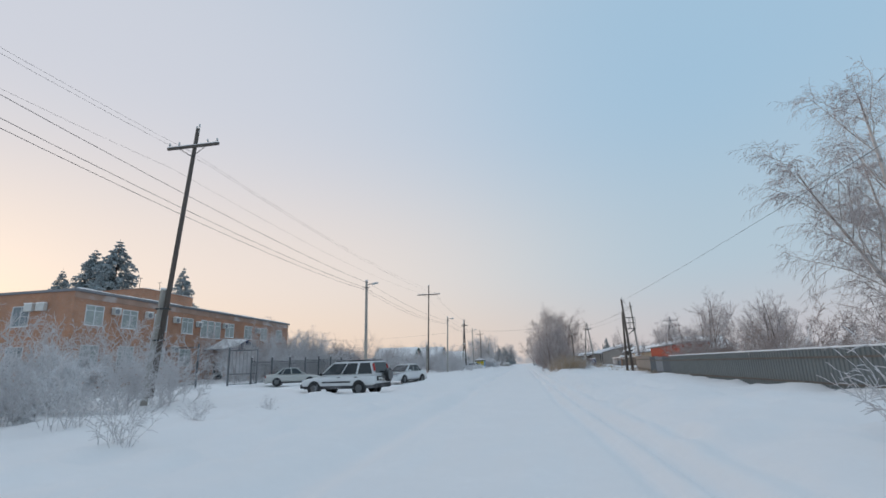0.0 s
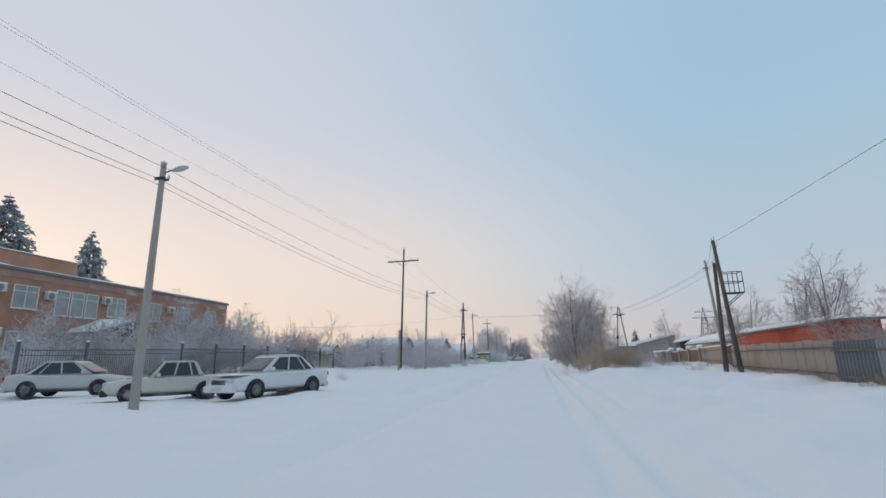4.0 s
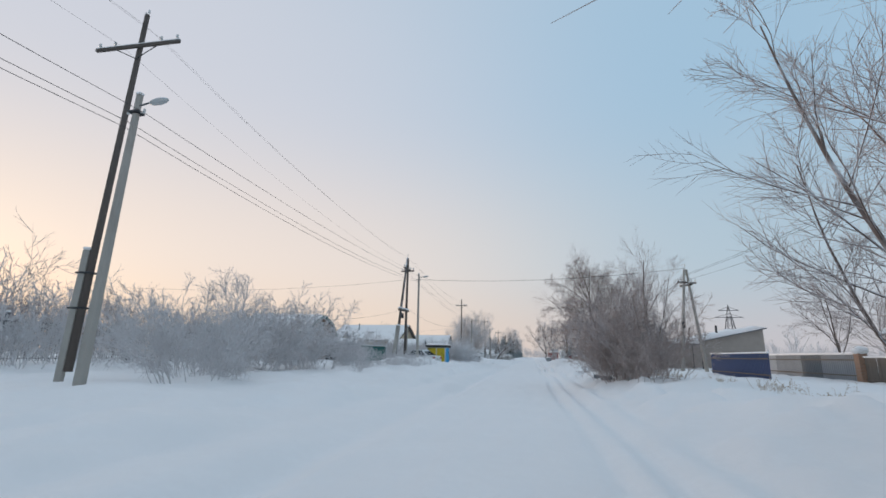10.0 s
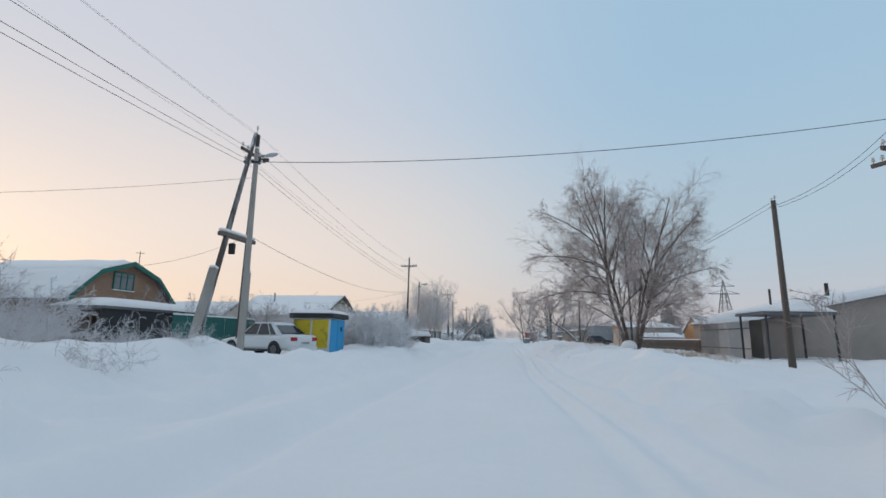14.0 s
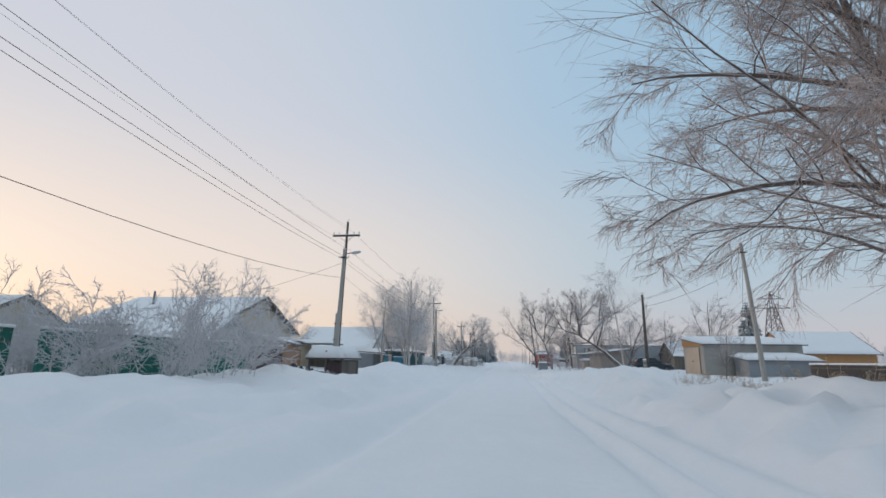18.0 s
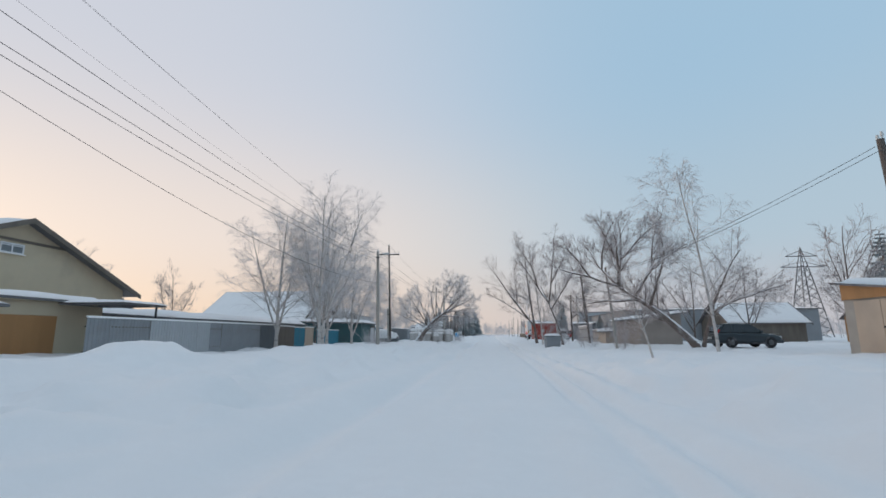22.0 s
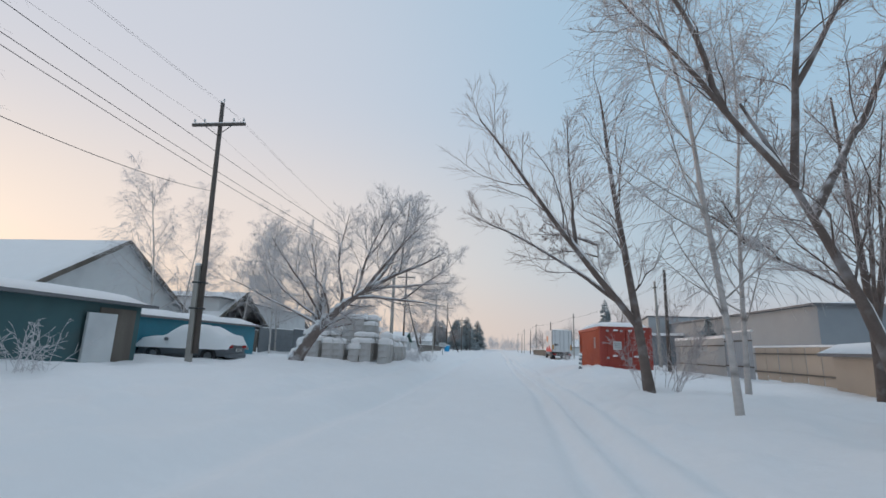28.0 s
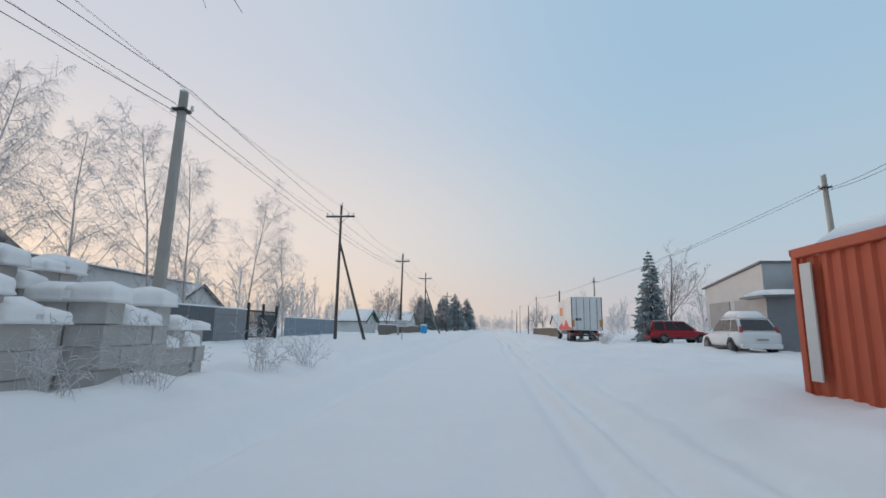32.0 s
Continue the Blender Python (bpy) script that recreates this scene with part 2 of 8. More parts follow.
def smooth(v, a, b):
    t = np.clip((v - a) / (b - a), 0, 1)
    return t * t * (3 - 2 * t)


LEFT_BANK = [(-40, 0.05), (20, 0.08), (50, 0.12), (85, 0.15), (95, 0.6), (103, 0.5), (108, 0.35), (112, 0.25), (118, 0.5), (128, 0.6), (133, 0.45), (140, 0.3), (146, 0.5), (153, 0.55), (164, 0.45), (172, 0.25), (185, 0.08), (300, 0.12)]
RIGHT_BANK = [(-40, 0.05), (30, 0.1), (50, 0.22), (60, 0.3), (95, 0.3), (110, 0.5), (125, 0.65), (143, 0.6), (150, 0.35), (158, 0.15), (170, 0.12), (300, 0.12)]
MOUNDS = [(-7.6, 133.2, 0.35, 0.9, 1.2), (-6.0, 135.6, 0.32, 0.8, 1.0), (-5.6, 138.8, 0.25, 0.9, 1.3), (-6.2, 142.2, 0.3, 0.8, 1.2), (-9.6, 134.6, 0.3, 0.9, 0.9), (-9.2, 96.5, 0.6, 2.0, 3.0), (-8.0, 100.6, 0.38, 1.4, 2.2), (-11.5, 101.5, 0.35, 2.5, 3.0), (-4.9, 203.5, 0.3, 0.8, 3.4), (-8.2, 131, 0.2, 1.0, 1.6), (-8.0, 144, 0.25, 1.2, 1.8), (-8.3, 150.5, 0.25, 1.0, 1.6), (7.0, 60, 0.3, 3, 3), (5.6, 199, 0.22, 3, 2), (-18.5, 31, 0.45, 4, 4), (-8.5, 200, 0.15, 3, 5), (-22.0, 243, 0.7, 2.0, 2.5), (11.5, 224, 0.2, 4, 4), (5.5, 66, 0.25, 2, 8), (-14.0, 186.5, 0.12, 3, 3)]


def height(x, y):
    """The snow's height: a packed road, ruts at its edges, ploughed banks and lumpy verges."""
    x, y = np.asarray(x, float), np.asarray(y, float)
    wav = 0.25 * vnoise(x * 0, y, 9.0)
    off = np.maximum(-3.3 + wav - x, x - 1.75 - wav)
    beside = smooth(off, -0.1, 2.2)
    z = 0.2 * beside + 0.14 * smooth(off, 3, 9)
    z = z + 0.28 * smooth(-x, 13, 24) * smooth(y, 50, 62)
    rough = 0.6 + 0.5 * vnoise(x, y, 5.0)
    la, ra = np.interp(y, *zip(*LEFT_BANK)), np.interp(y, *zip(*RIGHT_BANK))
    z = z + la * rough * np.exp(-(((x + 8.2 + 0.8 * vnoise(x * 0, y, 6)) / 2.3) ** 2)) + ra * rough * np.exp(-(((x - 5.0 - 0.7 * vnoise(x * 0 + 9, y, 5)) / 1.7) ** 2))
    park = smooth(y, 16, 22) * (1 - smooth(y, 47, 53)) * smooth(-x, 4, 5.5) * (1 - smooth(-x, 19, 23))
    z = z * (1 - 0.72 * park)
    for mx, my, mh, rx, ry in MOUNDS:
        z = z + mh * np.exp(-(((x - mx) / rx) ** 2) - ((y - my) / ry) ** 2)
    z = z + beside * (0.07 * vnoise(x, y, 0.9) + 0.11 * vnoise(x, y, 2.6) + 0.05 * vnoise(x, y, 0.45))
    near = np.exp(-((x + 0.8) ** 2) / 9)
    for rx, depth, w in ((-3.6, -0.13, 0.4), (-2.75, 0.24, 0.36), (-2.25, -0.05, 0.14), (-1.55, 0.03, 0.25), (0.35, 0.03, 0.25), (1.22, 0.15, 0.15), (1.5, -0.07, 0.12), (1.8, 0.18, 0.16), (2.15, -0.08, 0.16), (2.5, 0.08, 0.14), (-4.4, 0.07, 0.18)):
        z = z - depth * (0.7 + 0.5 * vnoise(x * 0 + rx, y, 4)) * np.exp(-(((x - rx - 0.22 * vnoise(x * 0 + 3 * rx, y, 12)) / w) ** 2))
    z = z + near * 0.025 * vnoise(x, y, 0.6) + 0.012 * vnoise(x, y * 0.5, 0.3)
    z = z + (0.14 + 0.3 * np.maximum(la * (x < 0), ra * (x > 0))) * smooth(off, 0.2, 1.2) * (1 - smooth(off, 2.5, 6)) * np.clip(vnoise(x, y, 0.6), 0, 1)
    bank = np.maximum(la * (x < 0), ra * (x > 0))
    z = z + (0.05 + 0.32 * bank) * smooth(off, 1.0, 2.6) * (1 - smooth(off, 6, 9)) * np.clip(vnoise(x + 40, y, 1.25), 0, 1) ** 0.7
    z = z + bank * smooth(off, 0.6, 1.8) * (1 - smooth(off, 6, 9)) * (0.2 * np.abs(vnoise(x + 70, y, 0.75)) + 0.12 * np.abs(vnoise(x, y + 33, 0.42)))
    z = z + 0.02 * vnoise(x + 5, y * 0.4, 0.35) * np.exp(-((x + 0.8) ** 2) / 12)
    z = z - 0.16 * np.clip(vnoise(x, y + 20, 0.8), 0, 1) * np.exp(-(((x - 2.9 - 0.5 * vnoise(x * 0, y, 3.0)) / 0.32) ** 2)) * smooth(y, 174, 178) * (1 - smooth(y, 190, 194))
    z = z - 0.14 * np.clip(vnoise(x + 8, y, 0.8), 0, 1) * np.exp(-(((x - 3.6 - 0.6 * vnoise(x * 0, y, 4.0)) / 0.4) ** 2)) * smooth(y, 130, 134) * (1 - smooth(y, 166, 170))
    return z


def ground_at(x, y):
    return float(height(x, y))


gx = np.concatenate([-np.geomspace(2500, 60, 14), np.linspace(-55, -30, 26), np.linspace(-29.5, -12, 50), np.linspace(-11.7, -4.2, 44), np.linspace(-4.05, 3.0, 88), np.linspace(3.15, 11, 46), np.linspace(11.4, 30, 44), np.linspace(31, 55, 18), np.geomspace(60, 2500, 14)])
gy = np.concatenate([-np.geomspace(900, 30, 8), np.linspace(-24, 2, 30), np.arange(2.3, 235, 0.36), np.arange(235.5, 320, 1.2), np.geomspace(322, 3000, 20)])
GX, GY = np.meshgrid(gx, gy)
flat = np.stack([GX.ravel(), GY.ravel(), height(GX, GY).ravel()], 1)
gi = np.arange(len(gx) * len(gy)).reshape(len(gy), len(gx))
gq = np.stack([gi[:-1, :-1], gi[:-1, 1:], gi[1:, 1:], gi[1:, :-1]], -1).reshape(-1, 4)
ground = tagged(new("ground", quads_mesh("ground", flat, gq, SNOW)), "white snow-covered street and verges with packed wheel ruts and ploughed banks", "snow", kind="structure")


# ---- trees ----
def unit(v):
    return v / (np.linalg.norm(v, axis=-1, keepdims=True) + 1e-9)


def lines_from(rng, start, way, length, n, bend, jitter):
    """Lines of n points that set out along way, drawn by bend (a vector) and wandering by jitter."""
    pts, d = [start], unit(way)
    step = (length / (n - 1))[:, None]
    for k in range(n - 1):
        d = unit(d + np.asarray(bend) / (n - 1) + rng.normal(0, jitter, d.shape))
        pts.append(pts[-1] + d * step)
    return np.stack(pts, 1)


def sprout(rng, lines, lengths, count, lo, hi, angle, ratio, spread=0.25):
    """Starts, ways and lengths of count side shoots on each line."""
    M, N, _ = lines.shape
    pick = np.repeat(np.arange(M), count)
    f = lo + (hi - lo) * (np.tile(np.arange(count), M) + rng.rand(M * count)) / count
    s = f * (N - 1)
    i = np.minimum(s.astype(int), N - 2)
    a, b = lines[pick, i], lines[pick, i + 1]
    start = a + (b - a) * (s - i)[:, None]
    d = unit(b - a)
    side_way = unit(np.cross(d, rng.normal(0, 1, d.shape)))
    ang = angle * (1 + rng.normal(0, spread, len(d)))
    way = d * np.cos(ang)[:, None] + side_way * np.sin(ang)[:, None]
    length = lengths[pick] * ratio * (1.12 - 0.55 * f) * (1 + rng.normal(0, 0.2, len(d)).clip(-0.5, 0.6))
    return start, way, length, f, pick


def snow_along(lines, radii, pick):
    """Uneven snow lying along the upper side of leaning trunks and limbs."""
    f = np.linspace(0.02, 0.97, 46) * (lines.shape[1] - 1)
    i = np.minimum(f.astype(int), lines.shape[1] - 2)
    u = (f - i)[None, :]
    L = lines[pick]
    P = L[:, i] * (1 - u)[..., None] + L[:, i + 1] * u[..., None]
    R = radii[pick][:, i] * (1 - u) + radii[pick][:, i + 1] * u
    d = unit(L[:, i + 1] - L[:, i])
    up = np.array([0, 0, 1.0]) - d * d[..., 2:3]
    tilt = np.clip(np.linalg.norm(up, axis=-1), 0, 1)
    lump = np.clip(0.35 + 0.9 * vnoise(P[..., 2] * 3 + P[..., 0] * 3, P[..., 1] + np.arange(len(pick))[:, None] * 7, 0.8), 0, 1)
    r = R * (0.35 + 0.62 * lump) * np.clip(tilt * 2.2, 0.1, 1)
    P = P + unit(up) * (R * 0.72)[..., None]
    return tubes_mesh("trunk_snow", [(P, r, 7)], SNOW_CAP)


def tree_meshes(seed, trunks, levels, bark, twig, twig_r=0.008, trunk_sides=8, snow_on=()):
    """trunks: (start, or the trunk it grows from and how far up; way, length, radius, bend, jitter). levels: count, lo, hi, angle, ratio, bend z, jitter, points, base radius share, sides.
    Returns the mesh of trunk and limbs and that of the crown's twigs."""
    rng = np.random.RandomState(seed)
    start = np.array([t[0] if len(t[0]) == 3 else (0, 0, 0) for t in trunks], float)
    way = np.array([t[1] for t in trunks], float)
    length = np.array([t[2] for t in trunks], float)
    rad0 = np.array([t[3] for t in trunks], float)
    made = []
    for k, t in enumerate(trunks):
        if len(t[0]) == 2:
            i, f = t[0]
            s = f * 9
            j = min(int(s), 8)
            start[k] = made[i][0, j] * (1 - s + j) + made[i][0, j + 1] * (s - j)
        made.append(lines_from(rng, start[k:k + 1], way[k:k + 1], length[k:k + 1], 10, t[4], t[5]))
    lines = np.concatenate(made)
    taper = np.linspace(1, 0.18, 10) ** 0.9
    radii = rad0[:, None] * taper[None]
    radii[[len(t[0]) == 3 for t in trunks], 0] *= 1.25
    wood, fine = [(lines, radii, trunk_sides)], []
    caught = [snow_along(lines, radii, list(snow_on))] if snow_on else []
    for n, (count, lo, hi, angle, ratio, up, jit, pts, share, sides) in enumerate(levels):
        N = lines.shape[1]
        s, w, ln, f, pick = sprout(rng, lines, length, count, lo, hi, angle, ratio)
        r_par = radii[pick, np.minimum((f * (N - 1)).astype(int), N - 1)]
        r0 = np.maximum(r_par * share, twig_r * (1.6 if n < len(levels) - 1 else 1.0))
        lines = lines_from(rng, s, w, ln, pts, (0, 0, up), jit)
        radii = r0[:, None] * np.linspace(1, 0.35, pts)[None]
        radii = np.maximum(radii, twig_r * (0.55 if n < len(levels) - 1 else 0.4))
        length = ln
        (wood if n < 1 else fine).append((lines, radii, sides))
    return [tubes_mesh("trunk", wood, bark), tubes_mesh("crown", fine, twig)] + caught


def plant(name, meshes, at, label, category="tree", group="", rz=0.0, scale=1.0, sink=0.1, parts=("trunk", "crown", "trunk_snow")):
    root = thing(name, (at[0], at[1], ground_at(at[0], at[1]) - sink), label, category, group)
    root.matrix_world = root.matrix_world @ pose(0, 0, 0, 0, 0, rz) @ Matrix.Diagonal((scale if isinstance(scale, tuple) else (scale,) * 3) + (1,))
    for p, me in zip(parts, meshes):
        o = new(p, me)
        o.parent = root
    return root


def again(root, at, rz=0.0, scale=1.0, sink=0.1):
    s = scale if isinstance(scale, tuple) else (scale,) * 3
    m = pose(at[0], at[1], ground_at(at[0], at[1]) - sink, 0, 0, rz) @ Matrix.Diagonal((*s, 1))
    keep = tuple(root.scale)
    root.scale = (1, 1, 1)
    c = copy_thing(root, m)
    root.scale = keep
    return c
# ---- poles and wires ----


def timber_pole(at, top, arm=None, stub=4.0, arm_half=1.0, label="", insulators=True, strut=None, stub_side=-1, stub_tilt=0.0):
    """A dark timber pole lashed to a concrete stub, with a crossarm near its top. top: dx, dy, height."""
    x, y = at
    g = ground_at(x, y)
    root = thing("utility_pole", (x, y, g), label or "weathered dark timber utility pole with crossarm, lashed to a concrete stub", "utility pole", "utility poles along the street")
    tx, ty, h = top
    way = Vector((tx, ty, h))
    foot = way * (0.35 / h) if stub else way * -0.02
    part("pole", rods((foot, way, 0.125, 0.085), sides=12), OLD_WOOD, root, smooth=True)
    if stub:
        off = Vector((0.2 * stub_side, -0.06, 0))
        end = way * (stub / h)
        part("stub", boxes((-0.12, 0.12, -0.1, 0.1, -0.4, stub), bevel=0.02, m=Matrix.Translation(off) @ way.to_track_quat("Z", "Y").to_matrix().to_4x4()), CONCRETE, root, "grey concrete stub")
        part("snow_cap", boxes((-0.14, 0.14, -0.12, 0.12, stub, stub + 0.1), bevel=0.04, m=Matrix.Translation(off) @ way.to_track_quat("Z", "Y").to_matrix().to_4x4()), SNOW_CAP, root, "snow cap")
        for k in (0.55, 0.82):
            p = end * k + off * 0.5
            part("band", boxes((-0.26, 0.26, -0.17, 0.17, -0.03, 0.03), bevel=0.01, m=Matrix.Translation(p)), DARK_STEEL, root)
    if arm:
        c = way * (arm / h)
        a = part("crossarm", boxes((-arm_half, arm_half, -0.05, 0.05, -0.06, 0.06), bevel=0.012, m=Matrix.Translation(c + Vector((0, -0.12, 0)))), OLD_WOOD, root)
        part("snow_cap", boxes((-arm_half, arm_half, -0.045, 0.045, 0.06, 0.1), bevel=0.015, m=Matrix.Translation(c + Vector((0, -0.12, 0)))), SNOW_CAP, root, "thin snow line")
        if insulators:
            for k in (-0.92, -0.55, 0.55, 0.92):
                p = c + Vector((k * arm_half, -0.12, 0.06))
                bm = rods((p, p + Vector((0, 0, 0.14)), 0.018))
                rod(bm, p + Vector((0, 0, 0.1)), p + Vector((0, 0, 0.22)), 0.05, 0.035)
                part("insulator", bm, PORCELAIN, root, smooth=True)
        for s in (-1, 1):
            part("brace", rods((c + Vector((s * 0.55 * arm_half, -0.14, -0.02)), c + Vector((0, -0.1, -0.5 * min(1, arm_half))), 0.016), sides=6), DARK_STEEL, root)
    p = way + Vector((0, 0, -0.02))
    bm = rods((p + Vector((0.06, 0, -0.2)), p + Vector((0.06, 0, 0.18)), 0.015), (p + Vector((-0.06, 0, -0.3)), p + Vector((-0.06, 0, 0.08)), 0.015))
    rod(bm, p + Vector((0.06, 0, 0.12)), p + Vector((0.06, 0, 0.24)), 0.045, 0.03)
    rod(bm, p + Vector((-0.06, 0, 0.02)), p + Vector((-0.06, 0, 0.14)), 0.045, 0.03)
    part("top_insulator", bm, PORCELAIN, root)
    if strut:
        sx, sy, k = strut
        part("strut", rods(((sx, sy, ground_at(x + sx, y + sy) - g - 0.2), way * k, 0.11, 0.08), sides=10), OLD_WOOD, root, smooth=True)
    return root


def concrete_pole(at, top, lamp=False, thick=0.17, label="", mat=None, cap=True):
    """A tapered square concrete pole, with a street lamp on a short arm where it has one."""
    x, y = at
    g = ground_at(x, y)
    name, cat = ("street_lamp", "street lamp") if lamp else ("concrete_pole", "utility pole")
    root = thing(name, (x, y, g), label or ("grey concrete street lamp post with a small lamp on its arm" if lamp else "plain grey concrete utility pole in snow"), cat, "lamp posts along the street" if lamp else "concrete poles")
    way = Vector(top)
    bm = bmesh.new()
    q = way.to_track_quat("Z", "Y").to_matrix().to_4x4() @ pose(0, 0, 0, 0, 0, 45)
    bmesh.ops.create_cone(bm, cap_ends=True, segments=4, radius1=thick * 0.95, radius2=thick * 0.62, depth=way.length + 0.4, matrix=Matrix.Translation(way * 0.5 - way.normalized() * 0.2) @ q)
    es = [e for e in bm.edges if abs((e.verts[0].co - e.verts[1].co).z) > 1]
    bmesh.ops.bevel(bm, geom=es, offset=0.03, segments=1, affect="EDGES")
    part("post", bm, mat or CONCRETE, root)
    part("snow_cap", boxes((-0.09, 0.09, -0.09, 0.09, 0, 0.07), bevel=0.03, m=Matrix.Translation(way)), SNOW_CAP, root, "snow cap")
    part("band", boxes((-0.15, 0.15, -0.15, 0.15, -0.03, 0.03), bevel=0.01, m=Matrix.Translation(way * 0.93)), DARK_STEEL, root)
    for s in (-1, 1):
        p = way * 0.93 + Vector((s * 0.15, 0, 0))
        bm = rods((p, p + Vector((s * 0.1, 0, 0)), 0.014), (p + Vector((s * 0.1, 0, -0.02)), p + Vector((s * 0.1, 0, 0.1)), 0.04, 0.03))
        part("insulator", bm, PORCELAIN, root)
    if lamp:
        p = way * 0.955
        arm = part("lamp_arm", rods((p, p + Vector((0.42, 0, 0.1)), 0.025), sides=8), STEEL, root)
        bm = bmesh.new()
        bmesh.ops.create_uvsphere(bm, u_segments=12, v_segments=8, radius=1, matrix=Matrix.Translation(p + Vector((0.66, 0, 0.1))) @ pose(0, 0, 0, 0, -8, 0) @ Matrix.Diagonal((0.3, 0.12, 0.085, 1)))
        part("lamp_head", bm, material("lamp_shell", (0.5, 0.52, 0.52), 0.4, 0.08, snow=0.5), root, "pale oval lamp head", smooth=True)
    return root


def wire(a, b, sag=0.6, r=0.009, n=14):
    f = np.linspace(0, 1, n)[:, None]
    p = np.array(a)[None] * (1 - f) + np.array(b)[None] * f
    p[:, 2] -= (4 * f * (1 - f))[:, 0] * sag
    me = tubes_mesh("power_line", [(p[None], np.full((1, n), r), 4)], WIRE)
    return tagged(new("power_line", me), "thin dark overhead wire strung between poles", "cable", "overhead wires")


timber_pole((-16.0, 24.4), (1.95, -1.15, 12.3), arm=11.4, stub=5.0, arm_half=1.3, label="dark leaning timber utility pole on a tall concrete stub")
timber_pole((-13.9, 76.2), (0.4, 0.2, 13.2), arm=11.8, stub=4.2, arm_half=1.75)
timber_pole((-11.9, 147.9), (-0.1, 0.8, 10.9), arm=9.8, stub=4.0, arm_half=1.05)
timber_pole((-11.85, 193.85), (-0.35, 0, 11.3), arm=10.2, stub=3.9, arm_half=1.25)
timber_pole((-10.9, 231.5), (0.0, 0, 10.0), arm=9.1, stub=0, arm_half=1.1, strut=(2.1, 0.4, 0.72), label="dark timber utility pole with crossarm and a slanting strut")
timber_pole((-9.6, 249.7), (0.1, 0, 9.0), arm=8.2, stub=3.4, arm_half=0.8)
timber_pole((-10.7, 278), (0, 0, 10.4), arm=9.4, stub=0, arm_half=1.1, strut=(2.6, 0.4, 0.75), label="dark timber utility pole with crossarm and a slanting strut")
timber_pole((-10.5, 318), (0, 0, 10.0), arm=9.0, stub=0, arm_half=1.2)
timber_pole((-10.5, 362), (0, 0, 10.0), arm=9.0, stub=0, arm_half=1.2)
concrete_pole((-11.3, 39.4), (0.05, 0, 7.75), lamp=True)
concrete_pole((-10.6, 73.6), (0.3, 0, 7.8), lamp=True)
concrete_pole((-10.1, 106.9), (-0.05, 0, 8.6), lamp=True)
concrete_pole((-9.2, 140.1), (0.15, 0, 6.75), lamp=True, thick=0.16)
concrete_pole((-8.95, 175.7), (-0.2, 0.2, 7.3), lamp=True)
concrete_pole((-6.95, 207.4), (-0.1, 0.3, 6.5), thick=0.19)
timber_pole((10.05, 52.8), (-0.15, 0.5, 6.7), stub=0, label="dark tarred timber pole with a small steel platform")
timber_pole((9.8, 54.0), (0.1, -0.4, 5.6), stub=0, label="slim dark timber pole beside a twin pole")
concrete_pole((13.5, 64.6), (-0.35, 0, 7.5))
timber_pole((10.55, 108.6), (0, 0, 6.4), stub=0, label="plain dark timber pole with wires")
concrete_pole((13.1, 143.4), (-0.3, 0, 7.5))
timber_pole((9.75, 152.3), (0.15, 0.5, 5.9), stub=1.1, label="dark timber pole on a short snowy concrete stub")
concrete_pole((7.95, 173.0), (-0.45, 0, 5.4), thick=0.13)
timber_pole((10.7, 207.0), (0, 0, 6.3), stub=0, label="plain dark timber pole with wires")
concrete_pole((13.4, 217.0), (-0.15, 0, 7.0))
for px, py, ph in ((12.0, 252.5, 6.8), (8.9, 287, 7.0), (8.6, 330, 7.5), (8.4, 372, 7.5)):
    concrete_pole((px, py), (0.0, 0, ph), thick=0.15)
for px, py, ph in ((9.4, 262, 6.0), (8.8, 305, 6.2), (8.8, 350, 6.5)):
    timber_pole((px, py), (0.1, 0, ph), stub=0, label="plain dark timber pole with wires")


